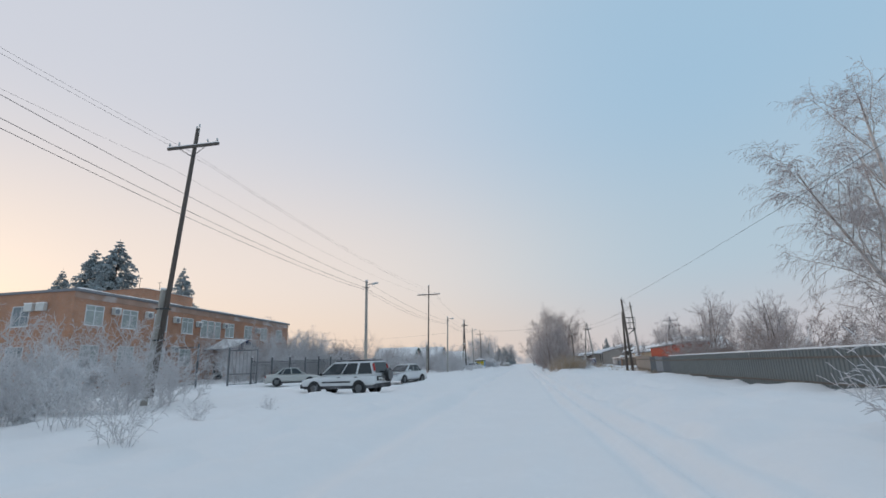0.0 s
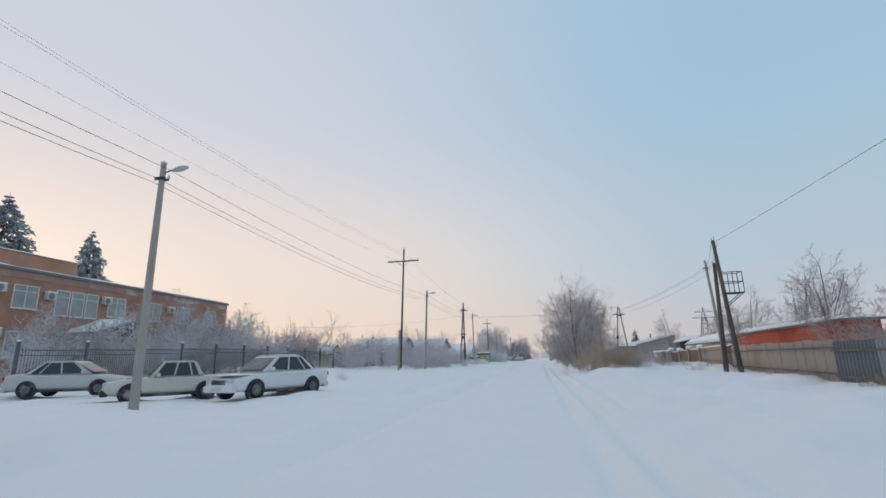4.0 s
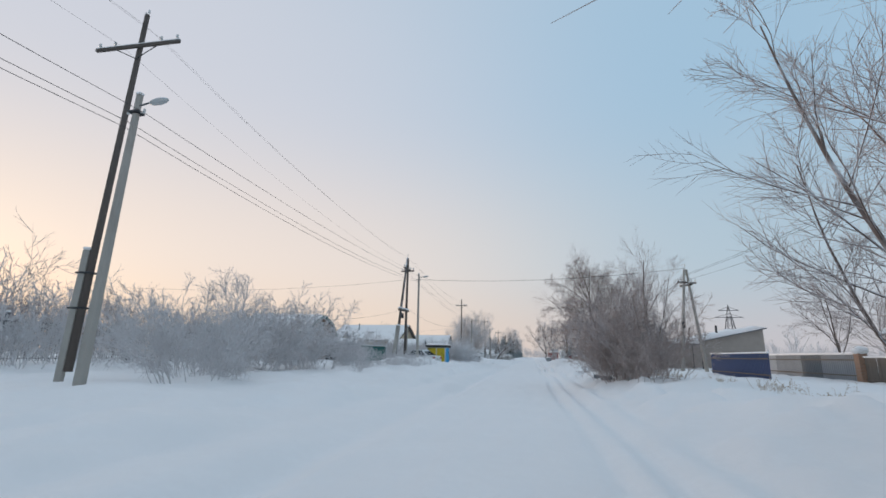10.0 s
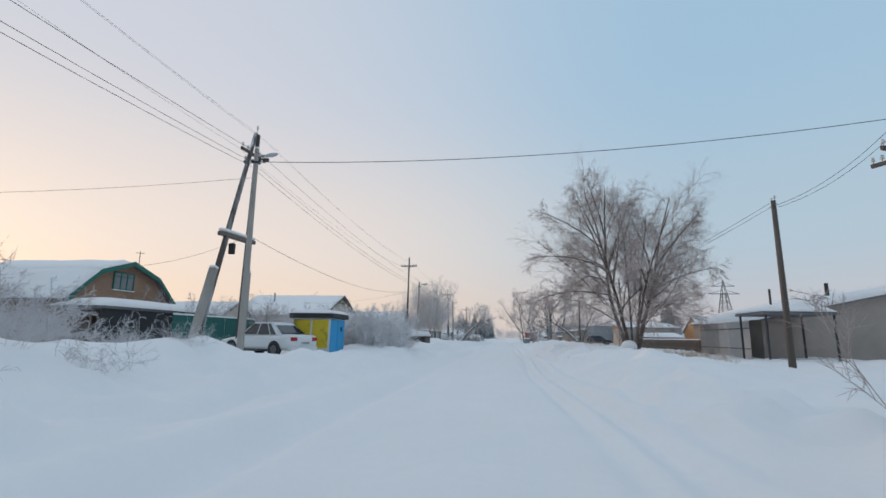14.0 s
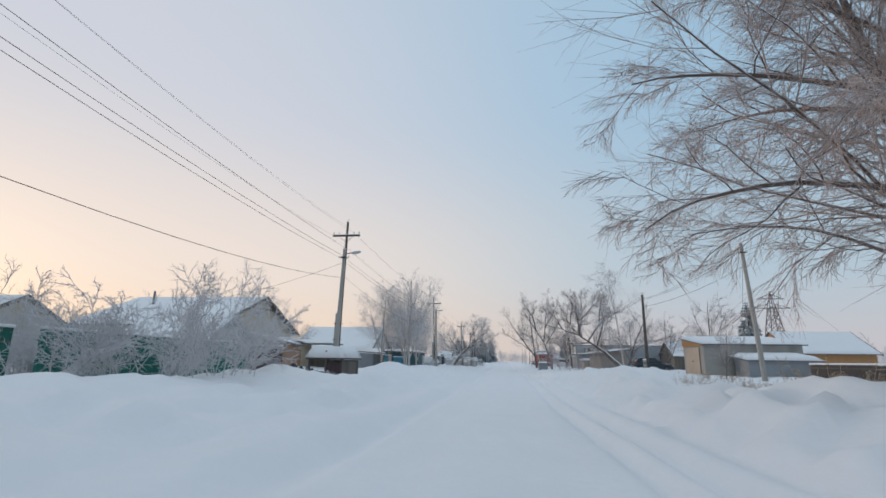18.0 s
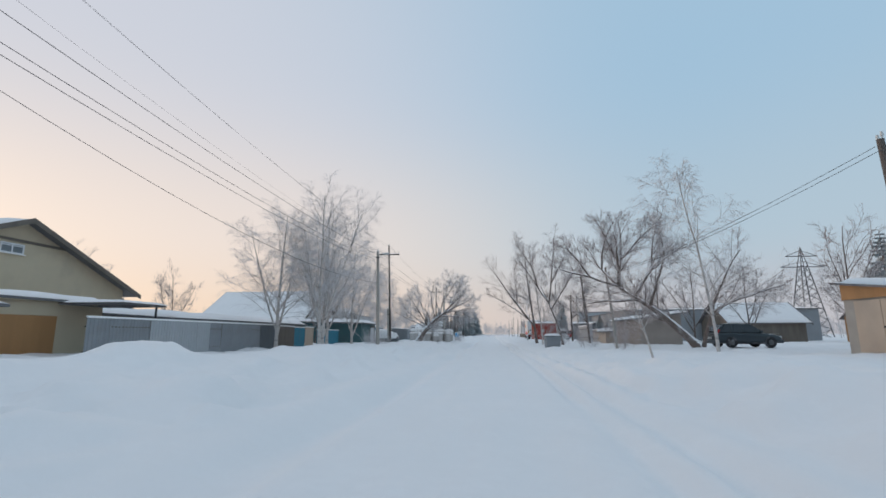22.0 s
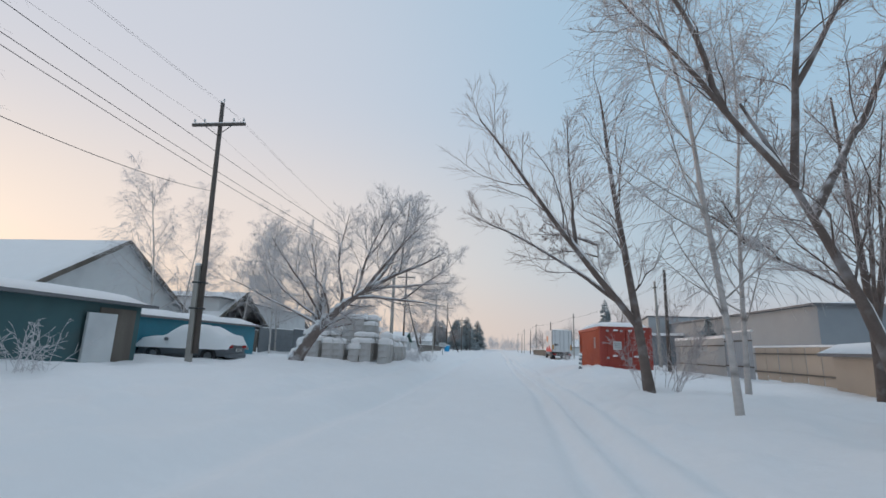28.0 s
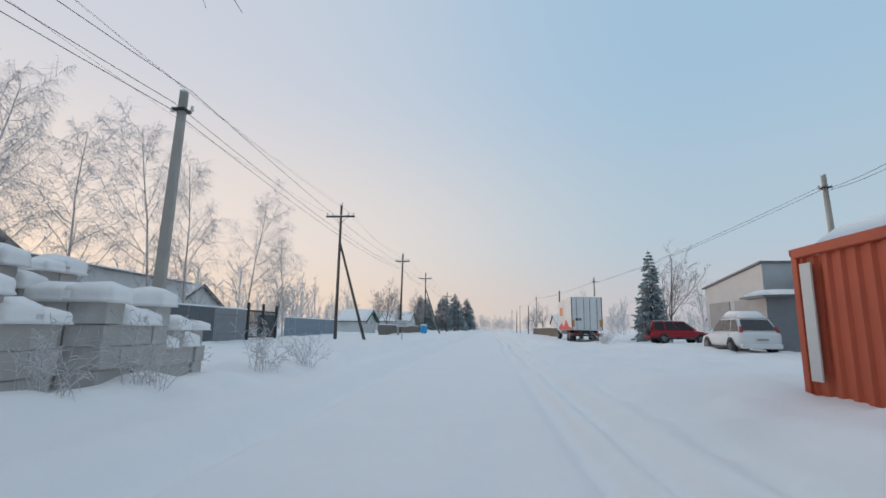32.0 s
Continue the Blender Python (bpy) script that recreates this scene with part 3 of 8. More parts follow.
def frame_pole(at, h, spread, mat, stub, beam, along, label, skew=0):
    """An A-shaped pole: two legs that meet at the top, a cross beam, and concrete stubs where it has them."""
    x, y = at
    root = thing("a_frame_pole", (x, y, ground_at(x, y)), label, "utility pole")
    u = Vector((math.cos(along), math.sin(along), 0))
    top = Vector((0, 0, h))
    for s in (-1, 1):
        foot = u * ((s - skew) * spread)
        part("leg", rods((foot + Vector((0, 0, -0.3)), top + u * s * 0.1, 0.15, 0.1), sides=10), mat, root, smooth=True)
        if stub:
            w = top - foot
            out = u * (s * 0.2)
            q = Matrix.Translation(foot + out) @ w.to_track_quat("Z", "Y").to_matrix().to_4x4()
            part("stub", boxes((-0.14, 0.14, -0.14, 0.14, -0.4, stub), bevel=0.02, m=q), CONCRETE, root, "grey concrete stub")
            part("snow_cap", boxes((-0.16, 0.16, -0.16, 0.16, stub, stub + 0.12), bevel=0.05, m=q), SNOW_CAP, root, "snow cap")
    if beam:
        half = spread * (1 - beam / h) + 0.45
        q = Matrix.Translation(u * (-skew * spread * (1 - beam / h)) + Vector((0, 0, beam))) @ pose(0, 0, 0, 0, 0, math.degrees(along))
        part("beam", boxes((-half, half, -0.16, 0.16, -0.09, 0.09), bevel=0.02, m=q), GREY_WOOD, root)
        part("snow_cap", boxes((-half, half, -0.17, 0.17, 0.09, 0.24), bevel=0.06, m=q), SNOW_CAP, root, "snow on the beam")
    for k, (dz, half) in enumerate(((-1.15, 0.95), (-1.35, 0.7))):
        q = Matrix.Translation((0, 0.14 * (1 if k else -1), h + dz)) @ pose(0, 0, 0, 0, 0, 90 * k + math.degrees(along))
        part("crossarm", boxes((-half, half, -0.06, 0.06, -0.07, 0.07), bevel=0.012, m=q), OLD_WOOD, root)
        for s in (-0.9, -0.5, 0.5, 0.9):
            c = q @ Vector((s * half, 0, 0.07))
            bm = rods((c, c + Vector((0, 0, 0.14)), 0.02))
            rod(bm, c + Vector((0, 0, 0.1)), c + Vector((0, 0, 0.24)), 0.065, 0.045)
            part("insulator", bm, PORCELAIN, root)
    bm = rods((top, top + Vector((0, 0, 0.35)), 0.02))
    rod(bm, top + Vector((0, 0, 0.28)), top + Vector((0, 0, 0.45)), 0.05, 0.035)
    part("top_insulator", bm, PORCELAIN, root)
    part("switch_box", boxes((-0.13, 0.13, -0.3, -0.12, 0.42 * h, 0.42 * h + 0.5), bevel=0.02, m=Matrix.Translation(u * -spread * 0.6)), DARK_STEEL, root)
    return root


frame_pole((-12.2, 110.3), 10.9, 1.45, material("frosted_pole", (0.12, 0.10, 0.09), 0.85, 0.35, 4, 0.4, 50, stretch=(1, 1, 0.12), dirt=(0.62, 0.63, 0.66), snow=0.3), 3.9, 5.4, radians(84), "tall timber pole with a slanting strut on snowy concrete stubs", skew=1)
frame_pole((13.45, 106.4), 8.6, 1.25, CONCRETE, 0, 0, radians(25), "A-shaped grey concrete pole with insulators and wires")

LAMP_LINE = [(-11.3, 4, 8.0), (-11.25, 39.4, 7.6), (-10.3, 73.6, 7.7), (-10.1, 106.9, 8.6), (-9.05, 140.1, 7.1), (-9.15, 175.9, 7.35), (-7.05, 207.7, 6.7), (-9.5, 249.7, 8.2), (-9.8, 278, 8.6), (-9.8, 318, 8.8), (-9.8, 362, 8.8)]
for a, b in zip(LAMP_LINE, LAMP_LINE[1:]):
    wire((a[0] + 0.22, a[1], a[2]), (b[0] + 0.22, b[1], b[2]), 0.45)
    wire((a[0] - 0.22, a[1], a[2] - 0.25), (b[0] - 0.22, b[1], b[2] - 0.25), 0.5)
    wire((a[0] - 0.3, a[1], a[2] - 0.4), (b[0] - 0.3, b[1], b[2] - 0.4), 0.55, 0.009)
ARM_LINE = [(-14.2, -10, 10.5), (-14.4, 23.4, 10.6), (-13.5, 76.4, 12.3), (-12.2, 110.3, 10.5), (-12.0, 148.6, 10.2), (-12.2, 193.85, 10.9), (-10.9, 231.5, 9.6), (-9.5, 249.7, 8.7), (-10.7, 278, 10.0), (-10.5, 318, 9.4), (-10.5, 362, 9.4)]
for a, b in zip(ARM_LINE, ARM_LINE[1:]):
    for o in (-0.9, 0.9):
        wire((a[0] + o, a[1], a[2]), (b[0] + o, b[1], b[2]), 0.7, 0.005)
    wire((a[0] + 0.06, a[1], a[2] + 0.7), (b[0] + 0.06, b[1], b[2] + 0.7), 0.7, 0.005)
RIGHT_LINE = [(13.5, 6, 9.0), (9.95, 53.3, 6.9), (13.15, 64.6, 7.4), (13.4, 106.4, 8.5), (10.55, 108.6, 6.6), (12.8, 143.4, 7.6), (9.9, 152.8, 6.1), (7.5, 173, 5.4), (10.7, 207, 6.4), (13.25, 217, 6.9), (12.0, 252.5, 6.7), (8.9, 287, 7.1), (8.6, 330, 7.4), (8.4, 372, 7.4)]
for k, (a, b) in enumerate(zip(RIGHT_LINE, RIGHT_LINE[1:])):
    for o in ((0,) if k == 0 else (-0.15, 0.15)):
        wire((a[0] + o, a[1], a[2]), (b[0] + o, b[1], b[2] - abs(o)), 0.35)
wire((13.15, 64.6, 6.9), (13.4, 106.4, 7.9), 0.5, 0.009)
wire((9.9, 53.3, 6.5), (13.15, 64.6, 7.1), 0.2, 0.009)
wire((-10.1, 106.9, 8.35), (13.4, 106.4, 8.95), 0.5, 0.014)
wire((-12.2, 110.3, 8.9), (-46, 105, 8.0), 0.8)
wire((-12.2, 110.3, 5.9), (-25, 116, 5.4), 0.5)
wire((-12.2, 110.3, 6.0), (-12.0, 148.2, 7.0), 1.1, 0.012)
wire((-12.0, 148.2, 7.2), (-9.15, 175.7, 5.2), 0.9, 0.010)
wire((-9.05, 140.1, 6.4), (-26, 150, 5.5), 0.5, 0.008)
wire((-9.15, 175.7, 5.5), (-12.2, 193.8, 7.5), 0.6, 0.010)
wire((12.8, 143.4, 7.2), (19, 158, 4.2), 0.3, 0.008)
wire((12.8, 143.4, 6.6), (9.9, 152.8, 5.4), 0.3, 0.009)

# the steel platform on the dark pole
g = ground_at(9.45, 52.8)
plat = thing("pole_platform", (9.9, 53.1, g + 3.9), "small dark steel cage platform fixed to a timber pole", "platform")
bars = []
for z in (0, 0.55, 1.05):
    for a, b in (((0, -0.3), (0.9, -0.3)), ((0.9, -0.3), (0.9, 0.3)), ((0, 0.3), (0.9, 0.3))):
        bars.append(((a[0], a[1], z), (b[0], b[1], z), 0.022))
for a in ((0.9, -0.3), (0.9, 0.3), (0.45, -0.3), (0.45, 0.3)):
    bars.append(((*a, 0), (*a, 1.05), 0.02))
part("railing", rods(*bars, sides=5), DARK_STEEL, plat)
part("deck", boxes((0, 0.9, -0.3, 0.3, -0.03, 0.0)), DARK_STEEL, plat)
for s in (-0.3, 0.3):
    part("bracket", rods(((0, s, -0.7), (0.85, s, -0.03), 0.022), sides=5), DARK_STEEL, plat)

# ---- trees and shrubs ----

big_birch = tree_meshes(11, [((0, 0, 0), (-0.06, 0, 1), 14.0, 0.16, (0, 0, 0.2), 0.03), ((0.3, 0.2, 0), (0.2, 0.1, 1), 12.0, 0.14, (0, 0, 0.2), 0.03), ((-0.2, 0.1, 0), (-0.28, 0.1, 1), 11.0, 0.12, (0, 0, 0.2), 0.03)], [(16, 0.22, 0.98, 0.65, 0.36, 0.25, 0.1, 6, 0.36, 4), (11, 0.12, 1.0, 0.7, 0.46, -0.3, 0.14, 4, 0.5, 3), (9, 0.1, 1.0, 0.65, 0.58, -0.9, 0.15, 3, 0.5, 3), (2, 0.2, 1.0, 0.6, 0.6, -0.8, 0.12, 2, 0.6, 3)], BIRCH, TWIG, 0.0056)
plant("birch_tree", big_birch, (18.6, 30.5), "tall frosted birch with drooping fine twigs behind a fence", rz=40, scale=(1.15, 1.15, 0.96))

weeping = tree_meshes(12, [
    ((-0.2, 0, 0), (-0.36, 0, 1), 13.6, 0.17, (0.35, 0, 0.5), 0.03), ((0.05, 0.3, 0), (-0.1, 0.15, 1), 14.0, 0.16, (0, 0, 0.2), 0.04), ((0.4, 0.0, 0), (0.25, 0.0, 1), 13.2, 0.15, (0, 0, 0.2), 0.04), ((0.2, -0.4, 0), (0.1, -0.3, 1), 11.5, 0.12, (0, 0, 0.2), 0.05), ((0.3, 0.5, 0), (0.3, 0.3, 1), 12.0, 0.12, (0, 0, 0.2), 0.05),
    ((0, 0.36), (-1, -0.1, 0.3), 6.3, 0.09, (0, 0, -0.75), 0.05), ((0, 0.5), (-0.9, 0.2, 0.75), 6.0, 0.085, (0, 0, -0.75), 0.05), ((0, 0.42), (-0.7, -0.75, 0.6), 4.8, 0.08, (0, 0, -0.7), 0.05), ((0, 0.62), (-0.75, 0.1, 0.9), 6.0, 0.075, (0, 0, -0.3), 0.05), ((0, 0.7), (-0.3, -0.3, 1), 5.2, 0.065, (0, 0, 0), 0.05), ((3, 0.5), (-0.5, -0.9, 0.8), 5.0, 0.08, (0, 0, -0.6), 0.05), ((1, 0.5), (-0.6, 0.6, 0.8), 6.0, 0.08, (0, 0, -0.5), 0.05), ((2, 0.4), (0.9, 0.1, 0.6), 5.5, 0.08, (0, 0, -0.6), 0.05), ((2, 0.55), (0.6, -0.6, 0.9), 5.5, 0.08, (0, 0, -0.4), 0.05), ((1, 0.65), (-0.3, 0.1, 1), 5.5, 0.07, (0, 0, -0.2), 0.05), ((1, 0.4), (0.2, -0.1, 1), 7.0, 0.08, (0, 0, 0), 0.05), ((1, 0.45), (-0.35, -0.2, 1), 7.0, 0.08, (0, 0, 0), 0.05), ((2, 0.45), (-0.15, 0.2, 1), 7.0, 0.08, (0, 0, 0), 0.05), ((0, 0.5), (0.3, 0.2, 1), 6.5, 0.08, (0, 0, 0), 0.05), ((1, 0.25), (0.3, -0.6, 0.7), 5.0, 0.07, (0, 0, -0.5), 0.06), ((2, 0.28), (-0.4, -0.6, 0.8), 5.0, 0.07, (0, 0, -0.4), 0.06), ((1, 0.3), (-0.6, -0.4, 0.6), 5.0, 0.065, (0, 0, -0.6), 0.06),
    ((0.1, 0.1, 0), (0.04, 0.05, 1), 11.6, 0.1, (0, 0, 0.2), 0.04), ((0.25, -0.1, 0), (0.12, -0.1, 1), 11.0, 0.09, (0, 0, 0.2), 0.05), ((0, 0.2), (-0.9, 0.2, 0.6), 5.6, 0.06, (0, 0, -0.7), 0.06), ((2, 0.22), (0.95, 0.1, 0.55), 5.6, 0.06, (0, 0, -0.7), 0.06), ((3, 0.22), (0.2, -1, 0.5), 4.8, 0.06, (0, 0, -0.7), 0.06), ((4, 0.3), (0.8, 0.5, 0.7), 5.6, 0.06, (0, 0, -0.6), 0.06),
    ], [(12, 0.16, 0.98, 0.75, 0.42, 0.05, 0.15, 6, 0.4, 3), (11, 0.1, 0.98, 0.65, 0.5, -0.05, 0.13, 4, 0.5, 3), (11, 0.08, 0.98, 0.6, 0.62, -0.4, 0.12, 2, 0.5, 3)], BARK, TWIG_RED, 0.0058)
plant("willow_tree", weeping, (9.2, 125.5), "large many-stemmed bare willow with drooping brown twigs", scale=0.92)

upright_tree = tree_meshes(13, [((0, 0, 0), (-0.05, 0, 1), 9.6, 0.1, (0, 0, 0.2), 0.035), ((0, 0.1), (0.32, 0.1, 1), 7.6, 0.07, (0, 0, 0.35), 0.05), ((0, 0.14), (-0.4, 0.12, 1), 7.0, 0.06, (0, 0, 0.35), 0.05), ((0, 0.2), (0.1, -0.4, 1), 6.6, 0.05, (0, 0, 0.3), 0.05), ((0, 0.24), (-0.2, 0.42, 1), 6.4, 0.05, (0, 0, 0.3), 0.05), ((0.25, 0.2, 0), (0.5, 0.2, 1), 5.5, 0.045, (0, 0, 0.3), 0.06), ((-0.2, 0.1, 0), (-0.6, 0.0, 1), 5.0, 0.04, (0, 0, 0.3), 0.06)], [(13, 0.14, 0.98, 0.7, 0.42, 0.3, 0.1, 6, 0.42, 3), (9, 0.12, 0.98, 0.6, 0.5, 0.15, 0.1, 4, 0.5, 3), (7, 0.1, 0.98, 0.55, 0.6, 0.05, 0.1, 2, 0.6, 3)], FROSTED_BARK, TWIG, 0.0052)
garden_tree = [tree_meshes(14 + k, [((0, 0, 0), (0.04, 0, 1), 8.0, 0.09, (0, 0, 0.2), 0.05), ((0, 0.16), (0.5, 0.2 - 0.4 * k, 1), 6.2, 0.06, (0, 0, 0.3), 0.06), ((0, 0.22), (-0.55, 0.3, 1), 5.6, 0.05, (0, 0, 0.3), 0.06), ((0, 0.3), (0.1, -0.6, 1), 5.2, 0.045, (0, 0, 0.3), 0.06)], [(10, 0.2, 0.98, 0.75, 0.42, 0.25, 0.13, 5, 0.45, 3), (7, 0.12, 1.0, 0.7, 0.48, 0.1, 0.16, 3, 0.55, 3), (6, 0.1, 1.0, 0.7, 0.55, 0.0, 0.15, 2, 0.6, 3)], BARK, TWIG, 0.0085) for k in range(2)]
road_tree = plant("roadside_tree", upright_tree, (3.2, 62.8), "bare young elm clump with upright frosted branches", group="roadside trees", scale=(0.72, 0.72, 0.61))
again(road_tree, (4.7, 69.4), 140, (0.62, 0.62, 0.62))
again(road_tree, (5.1, 85.2), 310, (0.5, 0.5, 0.56))


bushy = [(6, 0.12, 0.96, 0.65, 0.48, 0.15, 0.15, 4, 0.55, 3), (6, 0.08, 1.0, 0.7, 0.52, 0.0, 0.17, 3, 0.6, 3), (5, 0.1, 1.0, 0.7, 0.5, 0.0, 0.15, 2, 0.7, 3)]
light_bushy = [(6, 0.12, 0.96, 0.6, 0.46, 0.25, 0.12, 4, 0.55, 3), (5, 0.08, 1.0, 0.65, 0.52, 0.1, 0.14, 3, 0.6, 3), (4, 0.1, 1.0, 0.65, 0.5, 0.0, 0.12, 2, 0.7, 3)]


def bush_meshes(seed, stems, height_m, lean, twig, r=0.013, twig_r=0.0045, levels=bushy, width=0.7):
    rng = np.random.RandomState(seed)
    trunks = []
    for _ in range(stems):
        a, rad = rng.rand() * 6.283, width * math.sqrt(rng.rand())
        d = (lean * math.cos(a) * (0.4 + rng.rand()), lean * math.sin(a) * (0.4 + rng.rand()), 1)
        trunks.append(((rad * math.cos(a), rad * math.sin(a), 0), d, height_m * (0.45 + 0.6 * rng.rand()), r * (0.8 + 0.6 * rng.rand()), (0, 0, 0.15), 0.11))
    return tree_meshes(seed, trunks, levels, twig, twig, twig_r, 4)


bush_white = [bush_meshes(20 + k, 15, 2.9, 0.6, TWIG_WHITE, twig_r=0.0066, width=1.1) for k in range(3)]
bush_brown = [bush_meshes(30 + k, 16, 2.8, 0.36, TWIG_RED, r=0.009, twig_r=0.0052, width=1.2) for k in range(3)]
bush_grey = [bush_meshes(40 + k, 12, 3.7, 0.42, TWIG, twig_r=0.0066, levels=light_bushy, width=1.1) for k in range(3)]
bush_dense = [bush_meshes(45, 28, 2.6, 0.8, material("thick_hoarfrost", (0.82, 0.81, 0.82), 0.9, 0.1, 0.6, 0, 9, alt=(0.93, 0.93, 0.95)), twig_r=0.0105, width=1.2, levels=[(8, 0.1, 0.97, 0.75, 0.42, 0.05, 0.18, 4, 0.55, 3), (6, 0.08, 1.0, 0.75, 0.5, -0.1, 0.2, 3, 0.6, 3), (5, 0.1, 1.0, 0.75, 0.5, -0.1, 0.18, 2, 0.7, 3)])]
BUSH_PARTS = ("trunk", "crown")


def bush_row(kind, meshes, label, spots, group):
    firsts = {}
    for x, y, s, k in spots:
        rz = (x * 37 + y * 91) % 360
        if k not in firsts:
            firsts[k] = plant(kind, meshes[k], (x, y), label, "bush", group, rz, s, parts=BUSH_PARTS)
        else:
            again(firsts[k], (x, y), rz, s)


rng = np.random.RandomState(3)
spots = [(-13.2, 19.5, 1.05, 0), (-14.8, 16.8, 1.0, 1), (-12.0, 15.2, 0.75, 2), (-16.5, 21, 1.15, 1), (-15.0, 24.0, 1.0, 0), (-17.5, 17.5, 1.1, 2), (-11.2, 13.2, 0.5, 1), (-18.5, 24, 1.2, 0), (-13.6, 13.6, 0.7, 0), (-19.5, 28, 1.0, 1)]
bush_row("frosted_bush", bush_white, "bush thick with white hoarfrost in snow", spots, "frosted bushes by the gate")
spots = [(-13.0 - 3 * rng.rand(), y, (1.15 + 0.45 * rng.rand()) * (1 - 0.5 * float(smooth(y, 92, 99))), k % 3) for k, y in enumerate(np.arange(84, 104, 1.6))]
spots += [(-19 - 5 * rng.rand(), y, 1.0 + 0.4 * rng.rand(), k % 3) for k, y in enumerate(np.arange(80, 110, 3.0))]
spots += [(-10.2, 76.8, 1.05, 0), (-11.5, 79, 0.95, 1), (-9.4, 77.8, 0.5, 2), (-12.8, 81, 1.0, 2)]
bush_row("frosted_bush", bush_white, "bush thick with white hoarfrost in snow", spots, "frosted roadside thicket")
spots = [(-25.5 - 14 * rng.rand(), y, 1.0 + 0.6 * rng.rand(), k % 3) for k, y in enumerate(np.arange(52, 118, 1.6))]
bush_row("bare_bush", bush_grey, "tall bare grey bush dusted with frost behind a fence", spots, "thicket behind the fence")
spots = [(x, y, 1.15 * k, j) for x, y, k, j in [(-27.5, 49, 1.2, 0), (-29, 53, 1.35, 1), (-26.8, 56, 1.2, 2), (-30, 59, 1.4, 0), (-27.5, 62.5, 1.45, 1), (-29.5, 66, 1.5, 2), (-26.5, 69, 1.4, 0), (-28.5, 64, 1.5, 0), (-27.0, 66.5, 1.35, 1), (-29.0, 70.5, 1.5, 2), (-31, 62, 1.5, 1), (-30.5, 68, 1.55, 0)]]
bush_row("frosted_bush", bush_white, "tall bush white with frost before a brick building", spots, "frosted bushes by the building")
spots = [(-12.5 - 4.5 * rng.rand(), y, 0.72 + 0.3 * rng.rand(), k % 3) for k, y in enumerate(np.arange(121, 135, 0.95))]
spots += [(-18 - 6 * rng.rand(), y, 0.9 + 0.3 * rng.rand(), k % 3) for k, y in enumerate(np.arange(119, 137, 1.8))] + [(-12.2, 117.5, 0.8, 1), (-6.2, 118.2, 0.4, 1), (-9.4, 130.5, 1.1, 2), (-10.6, 128.4, 1.15, 0), (-10.8, 132.3, 1.05, 1), (-11.8, 126.5, 1.0, 0)]
bush_row("frosted_bush", bush_white, "bush thick with white hoarfrost in snow", spots, "frosted hedge")
bush_row("frosted_bush", bush_dense, "dense rounded bush white with hoarfrost at the road edge", [(-6.9, 116.7, 0.85, 0), (-8.6, 117.6, 0.95, 0), (-10.2, 116.9, 0.8, 0), (-13.2, 16.0, 0.75, 0), (-15.6, 19.0, 0.8, 0)], "dense frosted bushes")
spots = [(3.8 + 0.8 * rng.rand(), y, 0.9 + 0.25 * rng.rand(), k % 3) for k, y in enumerate(np.arange(82.8, 88.4, 0.8))] + [(4.5 + 1.1 * rng.rand(), y, 0.55 + 0.25 * rng.rand(), k % 3) for k, y in enumerate(np.arange(89.0, 95, 1.4))] + [(2.9, 64.4, 0.55, 0), (3.5, 65.6, 0.75, 1), (4.4, 64.0, 0.7, 2), (3.9, 62.4, 0.5, 1)]
bush_row("brown_bush", bush_brown, "dense reddish-brown bare bush beside the snowy road", spots, "roadside brush")
spots = [(4.2, 84.0, 1.05, 0), (4.5, 85.6, 1.1, 2), (4.4, 87.2, 1.05, 1)]
bush_row("bare_bush", bush_grey, "tall bare grey bush dusted with frost", spots, "roadside brush behind")
spots = [(12.4, 24.5, 1.1, 0), (13.2, 30.5, 1.25, 1), (12.4, 34, 1.15, 2), (14.0, 37, 1.2, 0), (12.8, 41, 1.0, 1), (12.9, 45, 1.0, 2), (13.8, 48.5, 1.1, 0), (14.6, 51.5, 1.05, 1)]
bush_row("brown_bush", bush_brown, "tall brown bare bush behind a steel fence", spots, "garden bushes")

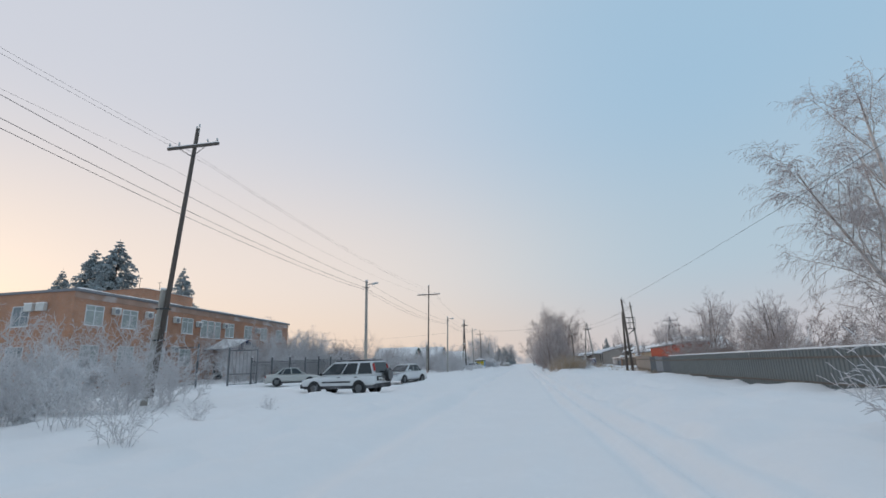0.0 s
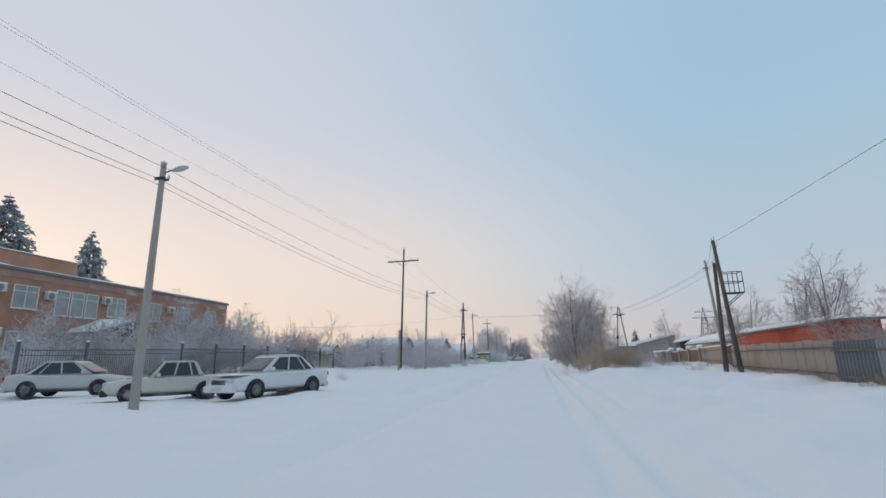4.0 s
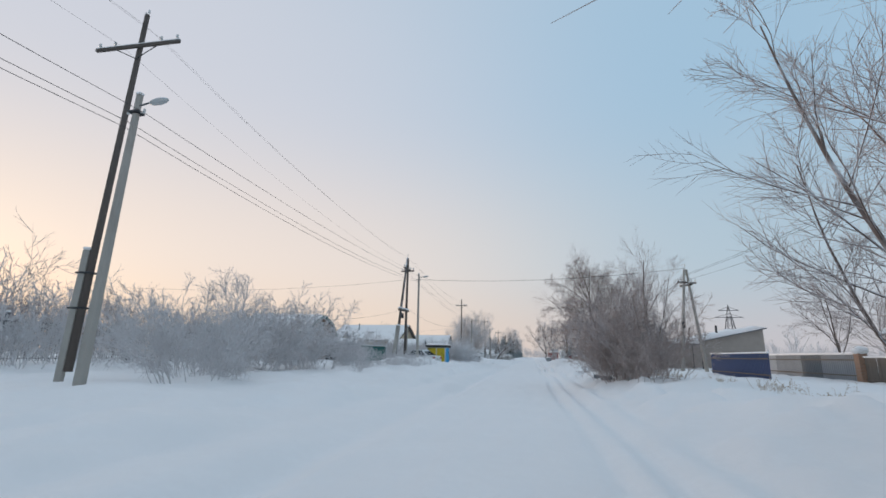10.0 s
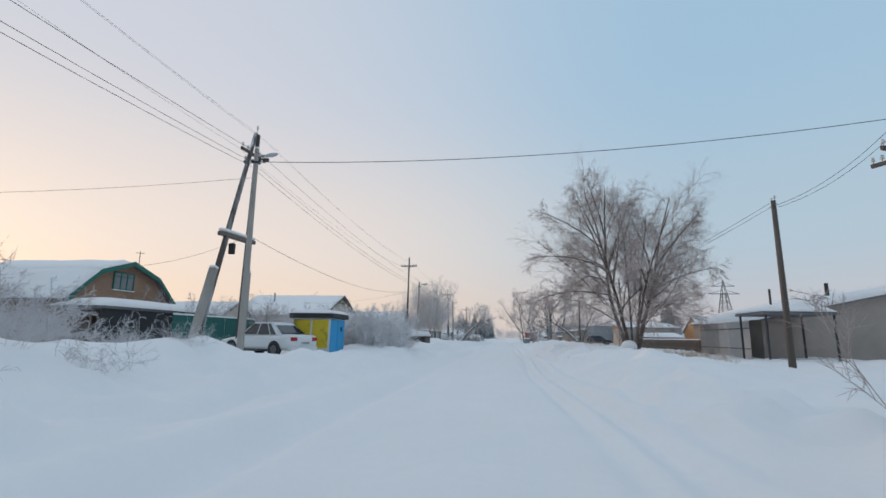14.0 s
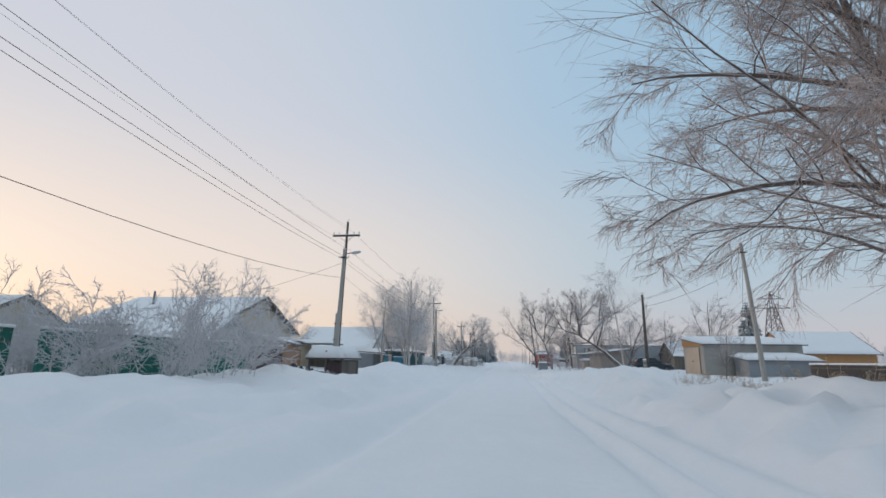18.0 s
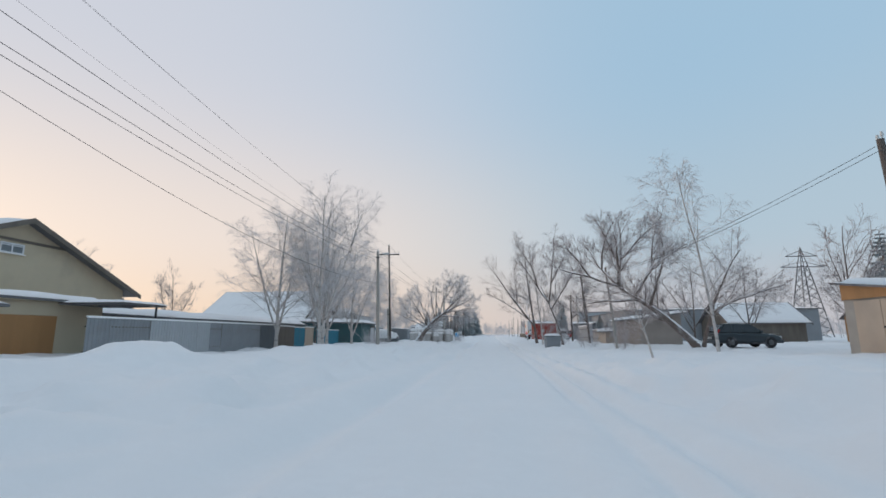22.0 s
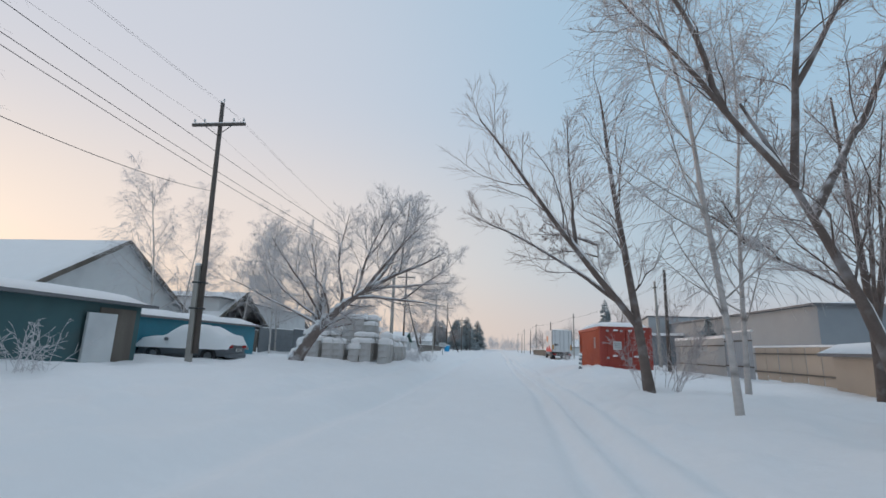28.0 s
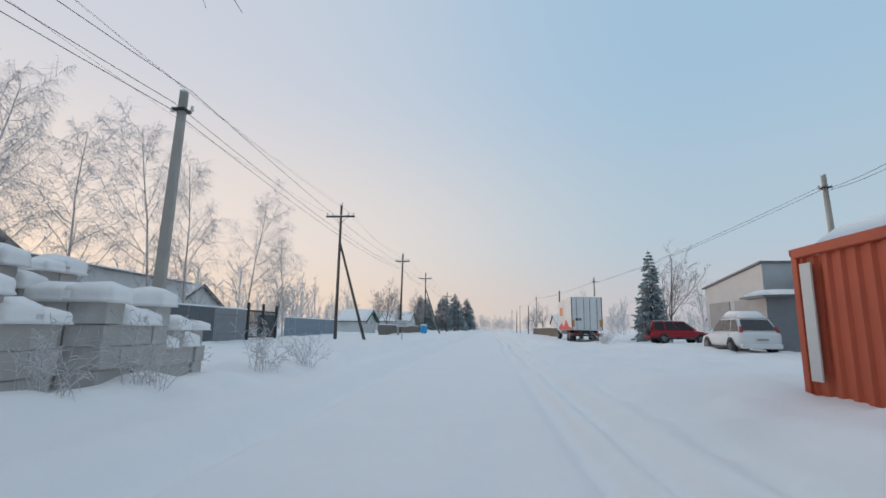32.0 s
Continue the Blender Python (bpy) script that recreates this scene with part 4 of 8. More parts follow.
# ---- more trees ----
oak = tree_meshes(51, [
    ((0, 0, 0), (-0.66, 0, 0.8), 6.5, 0.24, (-0.3, 0, -0.15), 0.04), ((0, 0.97), (0.25, 0.1, 1), 4.6, 0.1, (0, 0, 0.1), 0.12), ((0, 0.97), (-1, -0.1, 0.35), 4.2, 0.085, (0, 0, 0.5), 0.12), ((0, 0.95), (-0.65, 0.25, 0.9), 4.4, 0.085, (0, 0, 0.1), 0.12), ((0, 0.78), (0.75, 0.1, 0.8), 5.4, 0.1, (0, 0, 0.2), 0.12), ((0, 0.72), (-1, 0.1, 0.0), 3.6, 0.085, (0, 0, -0.4), 0.12), ((0, 0.94), (-0.3, -0.7, 0.8), 4.2, 0.1, (0, 0, 0.2), 0.1), ((0, 0.9), (-0.1, 0.7, 0.9), 4.2, 0.1, (0, 0, 0.2), 0.1), ((0, 0.6), (0.5, -0.4, 1), 5.2, 0.1, (0, 0, 0.1), 0.1),
    ((1, 0.35), (-0.5, 0.2, 1), 3.6, 0.08, (0, 0, 0.1), 0.1), ((1, 0.4), (0.8, -0.1, 0.8), 3.6, 0.08, (0, 0, 0.1), 0.1), ((4, 0.4), (0.9, 0.2, 0.4), 3.4, 0.07, (0, 0, 0.1), 0.1), ((4, 0.45), (0.1, 0.2, 1), 3.8, 0.07, (0, 0, 0.1), 0.1), ((3, 0.4), (0.1, -0.2, 1), 3.4, 0.07, (0, 0, 0.1), 0.1), ((2, 0.45), (-0.4, 0.1, 1), 3.2, 0.07, (0, 0, 0.0), 0.1),
    ((0.35, 0.1, 0), (0.35, 0.2, 1), 6.8, 0.13, (0.1, 0, 0.2), 0.08), ((15, 0.35), (0.9, -0.1, 0.7), 4.6, 0.09, (0, 0, 0.1), 0.1),
    ], [(11, 0.2, 0.98, 0.7, 0.44, 0.25, 0.13, 6, 0.3, 4), (9, 0.1, 0.98, 0.62, 0.5, 0.15, 0.12, 4, 0.5, 3), (8, 0.1, 0.98, 0.55, 0.62, 0.1, 0.1, 3, 0.55, 3)], BARK, TWIG, 0.0056, snow_on=(0, 1, 2, 3, 4, 5, 6, 8))
plant("maple_tree", oak, (12.7, 172.0), "old bare maple with a bent snow-lined trunk and wide crown")
# hoarfrost white here also stands in for sky light shining through the crowns
birch = tree_meshes(52, [((0, 0, 0), (-0.03, 0, 1), 10.4, 0.11, (0, 0, 0.2), 0.022), ((0, 0.09), (0.3, 0.06, 1), 8.8, 0.075, (0, 0, 0.3), 0.03), ((0, 0.14), (-0.32, 0.16, 1), 7.6, 0.06, (0, 0, 0.3), 0.03)], [(20, 0.16, 0.98, 0.75, 0.36, 0.45, 0.1, 6, 0.42, 3), (10, 0.12, 1.0, 0.7, 0.46, -0.2, 0.14, 4, 0.5, 3), (8, 0.1, 1.0, 0.6, 0.6, -0.8, 0.12, 3, 0.55, 3)], BIRCH, TWIG_WHITE, 0.0052)
birch_w = tree_meshes(53, [((0, 0, 0), (-0.03, 0, 1), 9.6, 0.066, (0, 0, 0.2), 0.03)], [(22, 0.16, 0.98, 0.7, 0.33, 0.4, 0.1, 5, 0.42, 3), (10, 0.12, 1.0, 0.65, 0.46, -0.3, 0.14, 3, 0.5, 3), (9, 0.1, 1.0, 0.6, 0.6, -1.0, 0.14, 2, 0.55, 3)], BIRCH, TWIG_WHITE, 0.0065)
b1 = plant("birch_tree", birch, (-11.1, 169.1), "bare birch with pale trunk and drooping frosted twigs", group="birches by the grey fence", scale=(1.0, 1.0, 0.95))
for x, y, s, rz in ((-14.8, 171.0, 0.98, 70), (-12.2, 172.6, 1.03, 150), (-13.2, 176.4, 1.0, 220), (-12.4, 180.5, 0.85, 20)):
    again(b1, (x, y), rz, (1.15 * s, 1.15 * s, 0.92 * s))
b2 = plant("birch_tree", birch_w, (11.4, 166.4), "slim birch white with frost beside a parked car", group="frosted birches", scale=(1.35, 1.35, 1.1))
for x, y, s, rz in ((4.35, 184.9, 1.0, 50), (6.1, 188.2, 0.98, 140), (-20.5, 219, 1.15, 10), (-17.5, 221, 1.2, 80), (-19.0, 226, 1.15, 160), (-16.5, 229, 1.0, 230), (-22.0, 215, 1.2, 300), (-18.0, 213.5, 1.1, 130), (-16.0, 234.0, 0.85, 30), (-22, 207, 1.05, 200), (-26, 214, 0.95, 320), (-16.5, 209.5, 1.0, 15), (-19.5, 201, 1.05, 95)):
    again(b2, (x, y), rz, s)
for x, y, k, rz in ((-35.5, 56, 0.6, 10), (-34.5, 66.5, 0.72, 80), (-35.5, 71, 0.78, 160), (-33.5, 75.5, 0.7, 230), (-36, 80, 0.66, 300)):
    again(b2, (x, y), rz, (1.3 * k, 1.3 * k, k))
b3 = tree_meshes(54, [((0, 0, 0), (-0.14, 0, 1), 3.3, 0.04, (0, 0, 0.1), 0.03)], [(20, 0.3, 0.98, 0.85, 0.4, 0.1, 0.13, 5, 0.5, 3), (8, 0.12, 1.0, 0.65, 0.48, -0.15, 0.14, 4, 0.55, 3), (6, 0.1, 1.0, 0.6, 0.55, -0.5, 0.13, 3, 0.6, 3)], BIRCH, TWIG_RED, 0.0045)
plant("young_birch", b3, (4.9, 156.4), "small drooping young birch in the snow verge", "tree")

lean = tree_meshes(55, [
    ((0, 0, 0), (0.46, 0, 0.86), 5.2, 0.34, (0.35, 0, -0.25), 0.03), ((0, 0.95), (0.9, 0, 0.5), 3.9, 0.11, (0, 0, -0.05), 0.08), ((0, 0.8), (0.2, 0.1, 1), 4.7, 0.075, (0.25, 0, 0.2), 0.08), ((0, 0.78), (1, -0.1, 0.25), 4.4, 0.08, (0, 0, -0.2), 0.08), ((0, 0.66), (-0.1, 0.1, 1), 4.9, 0.07, (0, 0, 0.2), 0.08), ((0, 0.9), (0.6, -0.5, 0.75), 4.6, 0.09, (0, 0, 0), 0.08), ((0, 0.88), (0.7, 0.6, 0.5), 4.6, 0.09, (0, 0, -0.1), 0.08), ((0, 0.97), (0.45, 0.1, 0.9), 4.6, 0.09, (0.2, 0, 0), 0.08),
    ((0, 0.36), (0.02, 0.05, 1), 1.7, 0.15, (0, 0, 0.1), 0.02), ((8, 0.25), (-0.8, 0.1, 0.75), 4.6, 0.075, (0, 0, 0.25), 0.08), ((8, 0.1), (-0.9, -0.2, 0.45), 4.6, 0.07, (0, 0, 0.2), 0.08), ((8, 0.55), (-0.45, 0.4, 1), 4.2, 0.07, (0, 0, 0.2), 0.08), ((8, 0.4), (-0.6, -0.4, 0.9), 4.2, 0.065, (0, 0, 0.2), 0.08),
    ((1, 0.4), (0.2, 0.1, 1), 3.4, 0.06, (0.1, 0, 0), 0.1), ((3, 0.5), (0.7, 0.2, 0.5), 3.4, 0.05, (0, 0, -0.2), 0.1), ((2, 0.4), (0.7, 0, 0.9), 3.6, 0.05, (0.1, 0, 0), 0.1),
    ], [(12, 0.16, 0.98, 0.7, 0.44, 0.2, 0.13, 6, 0.3, 4), (9, 0.1, 0.98, 0.62, 0.5, 0.05, 0.12, 4, 0.5, 3), (9, 0.1, 0.98, 0.55, 0.6, 0.0, 0.1, 3, 0.55, 3)], FROSTED_BARK, TWIG_WHITE, 0.0056, snow_on=(0, 1, 2, 3, 5, 6, 7, 8, 9, 10))
plant("leaning_tree", lean, (-9.2, 197.3), "leaning old maple with snow-caked trunk and frosted crown")
side_levels = [(12, 0.26, 0.98, 0.65, 0.32, 0.3, 0.2, 6, 0.3, 4), (7, 0.12, 0.98, 0.62, 0.5, 0.15, 0.11, 4, 0.5, 3), (7, 0.1, 0.98, 0.58, 0.6, 0.05, 0.1, 3, 0.5, 3)]
side_tree = tree_meshes(56, [((0, 0, 0), (-0.1, 0.02, 1), 9.2, 0.14, (0.05, 0, 0.1), 0.02), ((0, 0.2), (-0.62, 0, 1), 7.8, 0.105, (0, 0, 0.12), 0.035), ((1, 0.12), (-0.1, 0.8, 0.58), 3.8, 0.06, (0, 0, 0.05), 0.05), ((2, 0.97), (-0.95, 0.15, 0.35), 2.4, 0.042, (0, 0, 0), 0.08), ((2, 0.98), (-0.7, 0.6, 0.5), 2.4, 0.04, (0, 0, -0.1), 0.08), ((2, 0.7), (-0.8, 0.4, 0.3), 1.8, 0.032, (0, 0, -0.3), 0.08), ((1, 0.1), (-1, 0.1, 0.8), 5.2, 0.06, (0, 0, 0.2), 0.06), ((1, 0.35), (-0.1, -0.05, 1), 4.0, 0.05, (0, 0, 0.1), 0.06)], side_levels, BARK, TWIG_RED, 0.0048, snow_on=(1, 2, 6))
st = plant("roadside_ash", side_tree, (4.27, 189.6), "bare ash forked low into a leaning and an upright limb", group="trees by the container")
again(st, (9.3, 188.6), 70, 0.85)
fork_tree = tree_meshes(57, [((0, 0, 0), (-0.15, 0.02, 1), 5.6, 0.108, (-0.1, 0, 0), 0.025), ((0, 0.72), (-0.55, 0.05, 0.85), 5.2, 0.062, (-0.1, 0, 0.15), 0.06), ((0, 0.7), (0.12, 0.1, 1), 6.2, 0.07, (0, 0, 0.2), 0.05), ((0, 0.6), (0.6, 0.2, 0.9), 5.5, 0.075, (0, 0, 0.2), 0.07), ((1, 0.3), (-0.2, 0.2, 1), 4.6, 0.06, (0, 0, 0.1), 0.08), ((2, 0.3), (0.5, -0.2, 1), 4.2, 0.055, (0, 0, 0.1), 0.08)], side_levels, BARK, TWIG_RED, 0.0048, snow_on=(0, 1))
plant("roadside_ash", fork_tree, (5.95, 183.4), "forked bare ash leaning over the verge", group="trees by the container")
ds = plant("dark_shrub", bush_grey[1], (5.6, 181.2), "dark upright bare shrub by the verge", "bush", parts=BUSH_PARTS, scale=(0.55, 0.55, 0.9))
again(ds, (6.2, 174.5), 40, (0.5, 0.5, 0.6))
again(ds, (9.2, 176.5), 140, (0.7, 0.7, 0.8))
again(ds, (4.9, 190.6), 240, (0.6, 0.6, 0.7))
again(ds, (7.2, 169.0), 200, (0.3, 0.3, 0.45))
far_trees = [plant("bare_tree", garden_tree[k], at, "bare tree with fine grey branches in a snowy garden", group="garden trees", rz=80, scale=0.98) for k, at in enumerate(((16.8, 243.5), (22, 172)))]
for x, y, s, rz in ((21, 36, 0.62, 0), (17, 42, 0.6, 70), (22, 50, 0.66, 140), (16, 56, 0.55, 220), (25, 62, 0.6, 290), (19, 74, 0.7, 20), (25, 73, 1.05, 100), (27.5, 82, 1.1, 40), (24, 89, 0.8, 250), (18, 95, 0.7, 200), (26, 104, 0.8, 60), (15, 36.5, 0.5, 200), (14.5, 47, 0.45, 300), (18.5, 30, 0.55, 30), (12.6, 60.5, 0.4, 120), (20, 68, 0.55, 130),
                    (20, 180, 0.8, 10), (15, 178, 0.8, 190), (17, 192, 0.7, 280), (13, 187, 0.75, 45), (18, 165, 0.55, 150), (14, 150, 0.4, 40),
                    (-32, 168, 0.85, 30), (-36, 176, 0.9, 120), (-30, 182, 0.8, 220), (-40, 164, 0.8, 300), (-17, 184, 0.6, 60), 
                    (-14, 262, 0.8, 20), (-18, 275, 0.85, 130), (-13.5, 292, 0.9, 220), (-20, 300, 0.9, 310), (13, 268, 0.7, 40), (15, 285, 0.8, 150), (12.5, 310, 0.8, 270), (-14, 330, 0.9, 60), (14, 340, 0.8, 200), (-24, 250, 0.7, 100), (22, 262, 0.8, 330), (-16, 120, 0.4, 210), (-30, 110, 0.6, 70), (-34, 98, 0.62, 10), (-31, 84, 0.6, 260), (-36, 70, 0.6, 120), (-46, 92, 0.7, 200), (-52, 104, 0.8, 40), (-60, 34, 0.95, 130), (-58, 22, 0.9, 20)):
    again(far_trees[(rz // 10) % 2], (x, y), rz, s)


def spruce_mesh(seed, h, r, n=26):
    """A spruce: tiers of drooping boughs, each a fan of thin needled twigs."""
    rng = np.random.RandomState(seed)
    starts, ways, lens = [], [], []
    for k in range(n):
        f = (k + 0.5) / n
        z = h * (0.08 + 0.9 * f)
        reach = r * (1 - f) ** 0.75 + 0.12
        for j in range(int(15 - 7 * f)):
            a = rng.rand() * 6.283
            starts.append((0, 0, z))
            ways.append((math.cos(a), math.sin(a), 0.25 * f - 0.12 + 0.1 * rng.rand()))
            lens.append(reach * (0.75 + 0.4 * rng.rand()))
    starts, ways, lens = np.array(starts), np.array(ways), np.array(lens)
    boughs = lines_from(rng, starts, ways, lens, 5, (0, 0, -0.35), 0.06)
    s, w, ln, f, pick = sprout(rng, boughs, lens, 12, 0.15, 1.0, 0.8, 0.34)
    twigs = lines_from(rng, s, w, np.minimum(ln, 0.8), 3, (0, 0, -0.5), 0.1)
    fat = np.repeat((0.055 * np.linspace(1, 0.5, 3))[None], len(twigs), 0) * (h / 9) ** 0.5
    trunk = tubes_mesh("trunk", [(np.linspace((0, 0, -0.2), (0, 0, h), 6)[None], np.linspace(0.02 * h, 0.01, 6)[None], 7)], BARK)
    crown = tubes_mesh("crown", [(boughs, np.repeat(np.linspace(0.05, 0.02, 5)[None], len(boughs), 0), 3), (twigs, fat * 1.5, 3)], NEEDLE)
    return trunk, crown


big_spruce = spruce_mesh(61, 21.5, 7.4, 40)
sp = plant("spruce_tree", big_spruce, (-66.5, 73.5), "dark blue-green spruce dusted with frost", group="spruces", scale=1.12)
again(sp, (-72.5, 75), 60, (0.9, 0.9, 1.08))
again(sp, (-57, 77.6), 140, (0.62, 0.62, 0.9))
again(sp, (-77, 73.5), 200, (0.7, 0.7, 0.9))
small_spruce = spruce_mesh(62, 8.4, 1.5, 26)
sp2 = plant("spruce_tree", small_spruce, (14.4, 241.3), "narrow dark spruce standing in snow beside a bare tree", group="spruces")
again(sp2, (29, 178), 50, (1.2, 1.2, 1.05))
again(sp2, (16, 214), 90, (0.6, 0.6, 0.5))
for x, y, s in ((-17, 372, 1.5), (-13, 380, 1.7), (-22, 365, 1.4), (-9, 392, 1.6), (-26, 378, 1.6), (-18, 395, 1.7)):
    again(sp2, (x, y), x * 31 % 360, (1.8 * s, 1.8 * s, s))

# far woods, too distant to count; frosted twigs, their white doubling as painted haze
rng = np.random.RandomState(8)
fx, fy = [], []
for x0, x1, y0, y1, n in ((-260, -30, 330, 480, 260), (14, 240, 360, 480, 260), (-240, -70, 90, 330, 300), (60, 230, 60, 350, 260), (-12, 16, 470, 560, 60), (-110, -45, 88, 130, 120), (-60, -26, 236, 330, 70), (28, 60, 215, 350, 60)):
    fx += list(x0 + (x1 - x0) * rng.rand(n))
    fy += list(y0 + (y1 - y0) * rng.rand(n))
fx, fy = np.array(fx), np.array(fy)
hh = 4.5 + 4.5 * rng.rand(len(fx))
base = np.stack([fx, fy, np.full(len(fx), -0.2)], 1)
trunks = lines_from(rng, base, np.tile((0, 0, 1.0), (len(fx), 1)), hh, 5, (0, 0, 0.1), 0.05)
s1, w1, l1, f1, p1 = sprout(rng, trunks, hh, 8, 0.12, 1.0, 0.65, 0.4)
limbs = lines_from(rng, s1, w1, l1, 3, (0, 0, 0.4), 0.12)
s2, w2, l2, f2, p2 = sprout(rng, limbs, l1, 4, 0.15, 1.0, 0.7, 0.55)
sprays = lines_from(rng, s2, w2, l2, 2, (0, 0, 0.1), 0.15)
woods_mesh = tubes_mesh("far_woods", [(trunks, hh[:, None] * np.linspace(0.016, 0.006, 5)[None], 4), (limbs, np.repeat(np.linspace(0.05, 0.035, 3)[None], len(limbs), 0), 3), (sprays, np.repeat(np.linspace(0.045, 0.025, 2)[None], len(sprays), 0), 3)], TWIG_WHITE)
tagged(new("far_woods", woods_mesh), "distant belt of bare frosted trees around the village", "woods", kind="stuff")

# ---- grasses and weeds ----


def tuft_mesh(seed, n, h, r, lean_, mat, thick=0.006, name="grass"):
    g = np.random.RandomState(seed)
    a, d = g.rand(n) * 6.283, r * np.sqrt(g.rand(n))
    s = np.stack([d * np.cos(a), d * np.sin(a), np.zeros(n) - 0.05], 1)
    w = np.stack([lean_ * g.normal(0, 1, n), lean_ * g.normal(0, 1, n), np.ones(n)], 1)
    L = lines_from(g, s, w, h * (0.4 + 0.7 * g.rand(n)), 5, (0, 0, -0.45), 0.12)
    s2, w2, l2, _, _ = sprout(g, L, np.full(n, h), 6, 0.35, 1.0, 0.7, 0.2)
    tops = lines_from(g, s2, w2, l2, 3, (0, 0, -0.6), 0.1)
    return tubes_mesh(name, [(L, np.repeat(np.linspace(thick, thick * 0.5, 5)[None], n, 0), 3), (tops, np.repeat(np.linspace(thick * 1.2, thick * 0.6, 3)[None], len(tops), 0), 3)], mat)


reed_m = [tuft_mesh(70 + k, 60, 1.35, 0.8, 0.34, REED, 0.005) for k in range(2)]
plume_m = [tuft_mesh(73 + k, 40, 1.3, 0.8, 0.45, TWIG_WHITE, 0.0055) for k in range(2)]
weed_m = [tuft_mesh(75 + k, 26, 1.1, 0.3, 0.3, TWIG_WHITE, 0.006, "weed") for k in range(2)]
dry_m = [tuft_mesh(78 + k, 40, 0.6, 0.7, 0.35, REED, 0.005) for k in range(2)]


def scatter(name, meshes, label, spots, category, group):
    for k, (x, y, s) in enumerate(spots):
        o = tagged(new(name, meshes[k % len(meshes)]), label, category, group)
        o.matrix_world = pose(x, y, ground_at(x, y) - 0.03, 0, 0, x * 71 % 360) @ Matrix.Scale(s, 4)


rng = np.random.RandomState(5)
scatter("frosted_weed", plume_m, "low tangle of frosted weeds on a snow bank", [(-7.2 - 3.5 * rng.rand(), 92 + 10 * rng.rand(), 0.55 + 0.35 * rng.rand()) for _ in range(22)], "weeds", "frosted weeds on the bank")
scatter("reed_clump", reed_m, "clump of dry straw-yellow reeds in snow", [(3.3 + 2.6 * rng.rand(), 56.5 + 5 * rng.rand(), 0.7 + 0.45 * rng.rand()) for _ in range(18)] + [(5.5 + 3 * rng.rand(), 57.5 + 8 * rng.rand(), 0.4 + 0.4 * rng.rand()) for _ in range(9)], "reeds", "reeds by the road")
scatter("frosted_weed", plume_m, "clump of drooping weeds white with frost", [(3.4 + 2.8 * rng.rand(), 56.5 + 6 * rng.rand(), 0.7 + 0.5 * rng.rand()) for _ in range(14)] + [(6 + 4 * rng.rand(), 58 + 10 * rng.rand(), 0.5 + 0.3 * rng.rand()) for _ in range(12)], "weeds", "frosted weeds by the road")
scatter("weed_stalk", weed_m, "frosted dry weed stalks sticking out of snow", [(-6.4, 12.5, 0.9), (-9.3, 14.2, 1.3), (-7.6, 16, 0.6), (4.4, 11.5, 1.3), (5.1, 13.0, 1.2), (-7.2, 18.5, 0.5), (-10.6, 53, 0.7), (-15.5, 57, 1.5), (-14.5, 55, 1.2), (-8.8, 88, 0.8), (-9.4, 91, 1.0), (-7.2, 201.5, 0.8), (-4.8, 204.5, 1.1), (-4.9, 203, 0.9), (7.6, 230, 1.2), (8.0, 231, 1.0), (7.0, 176, 0.9), (-9.9, 178.5, 1.4), (-10.4, 180.5, 1.3), (-11.5, 183, 1.5), (-10.8, 186, 1.3), (-5.3, 209.2, 1.2), (-4.8, 210.5, 1.0)], "weeds", "weeds in the snow")
scatter("dry_grass", dry_m, "low dry tan grass poking through snow", [(5.5 + 4.5 * rng.rand(), 108 + 32 * rng.rand(), 0.7 + 0.6 * rng.rand()) for _ in range(18)] + [(6 + 3 * rng.rand(), 66 + 30 * rng.rand(), 0.8) for _ in range(12)] + [(9.0 + 2 * rng.rand(), 40 + 22 * rng.rand(), 0.7) for _ in range(14)], "grass", "grass on the banks")

# ---- buildings ----


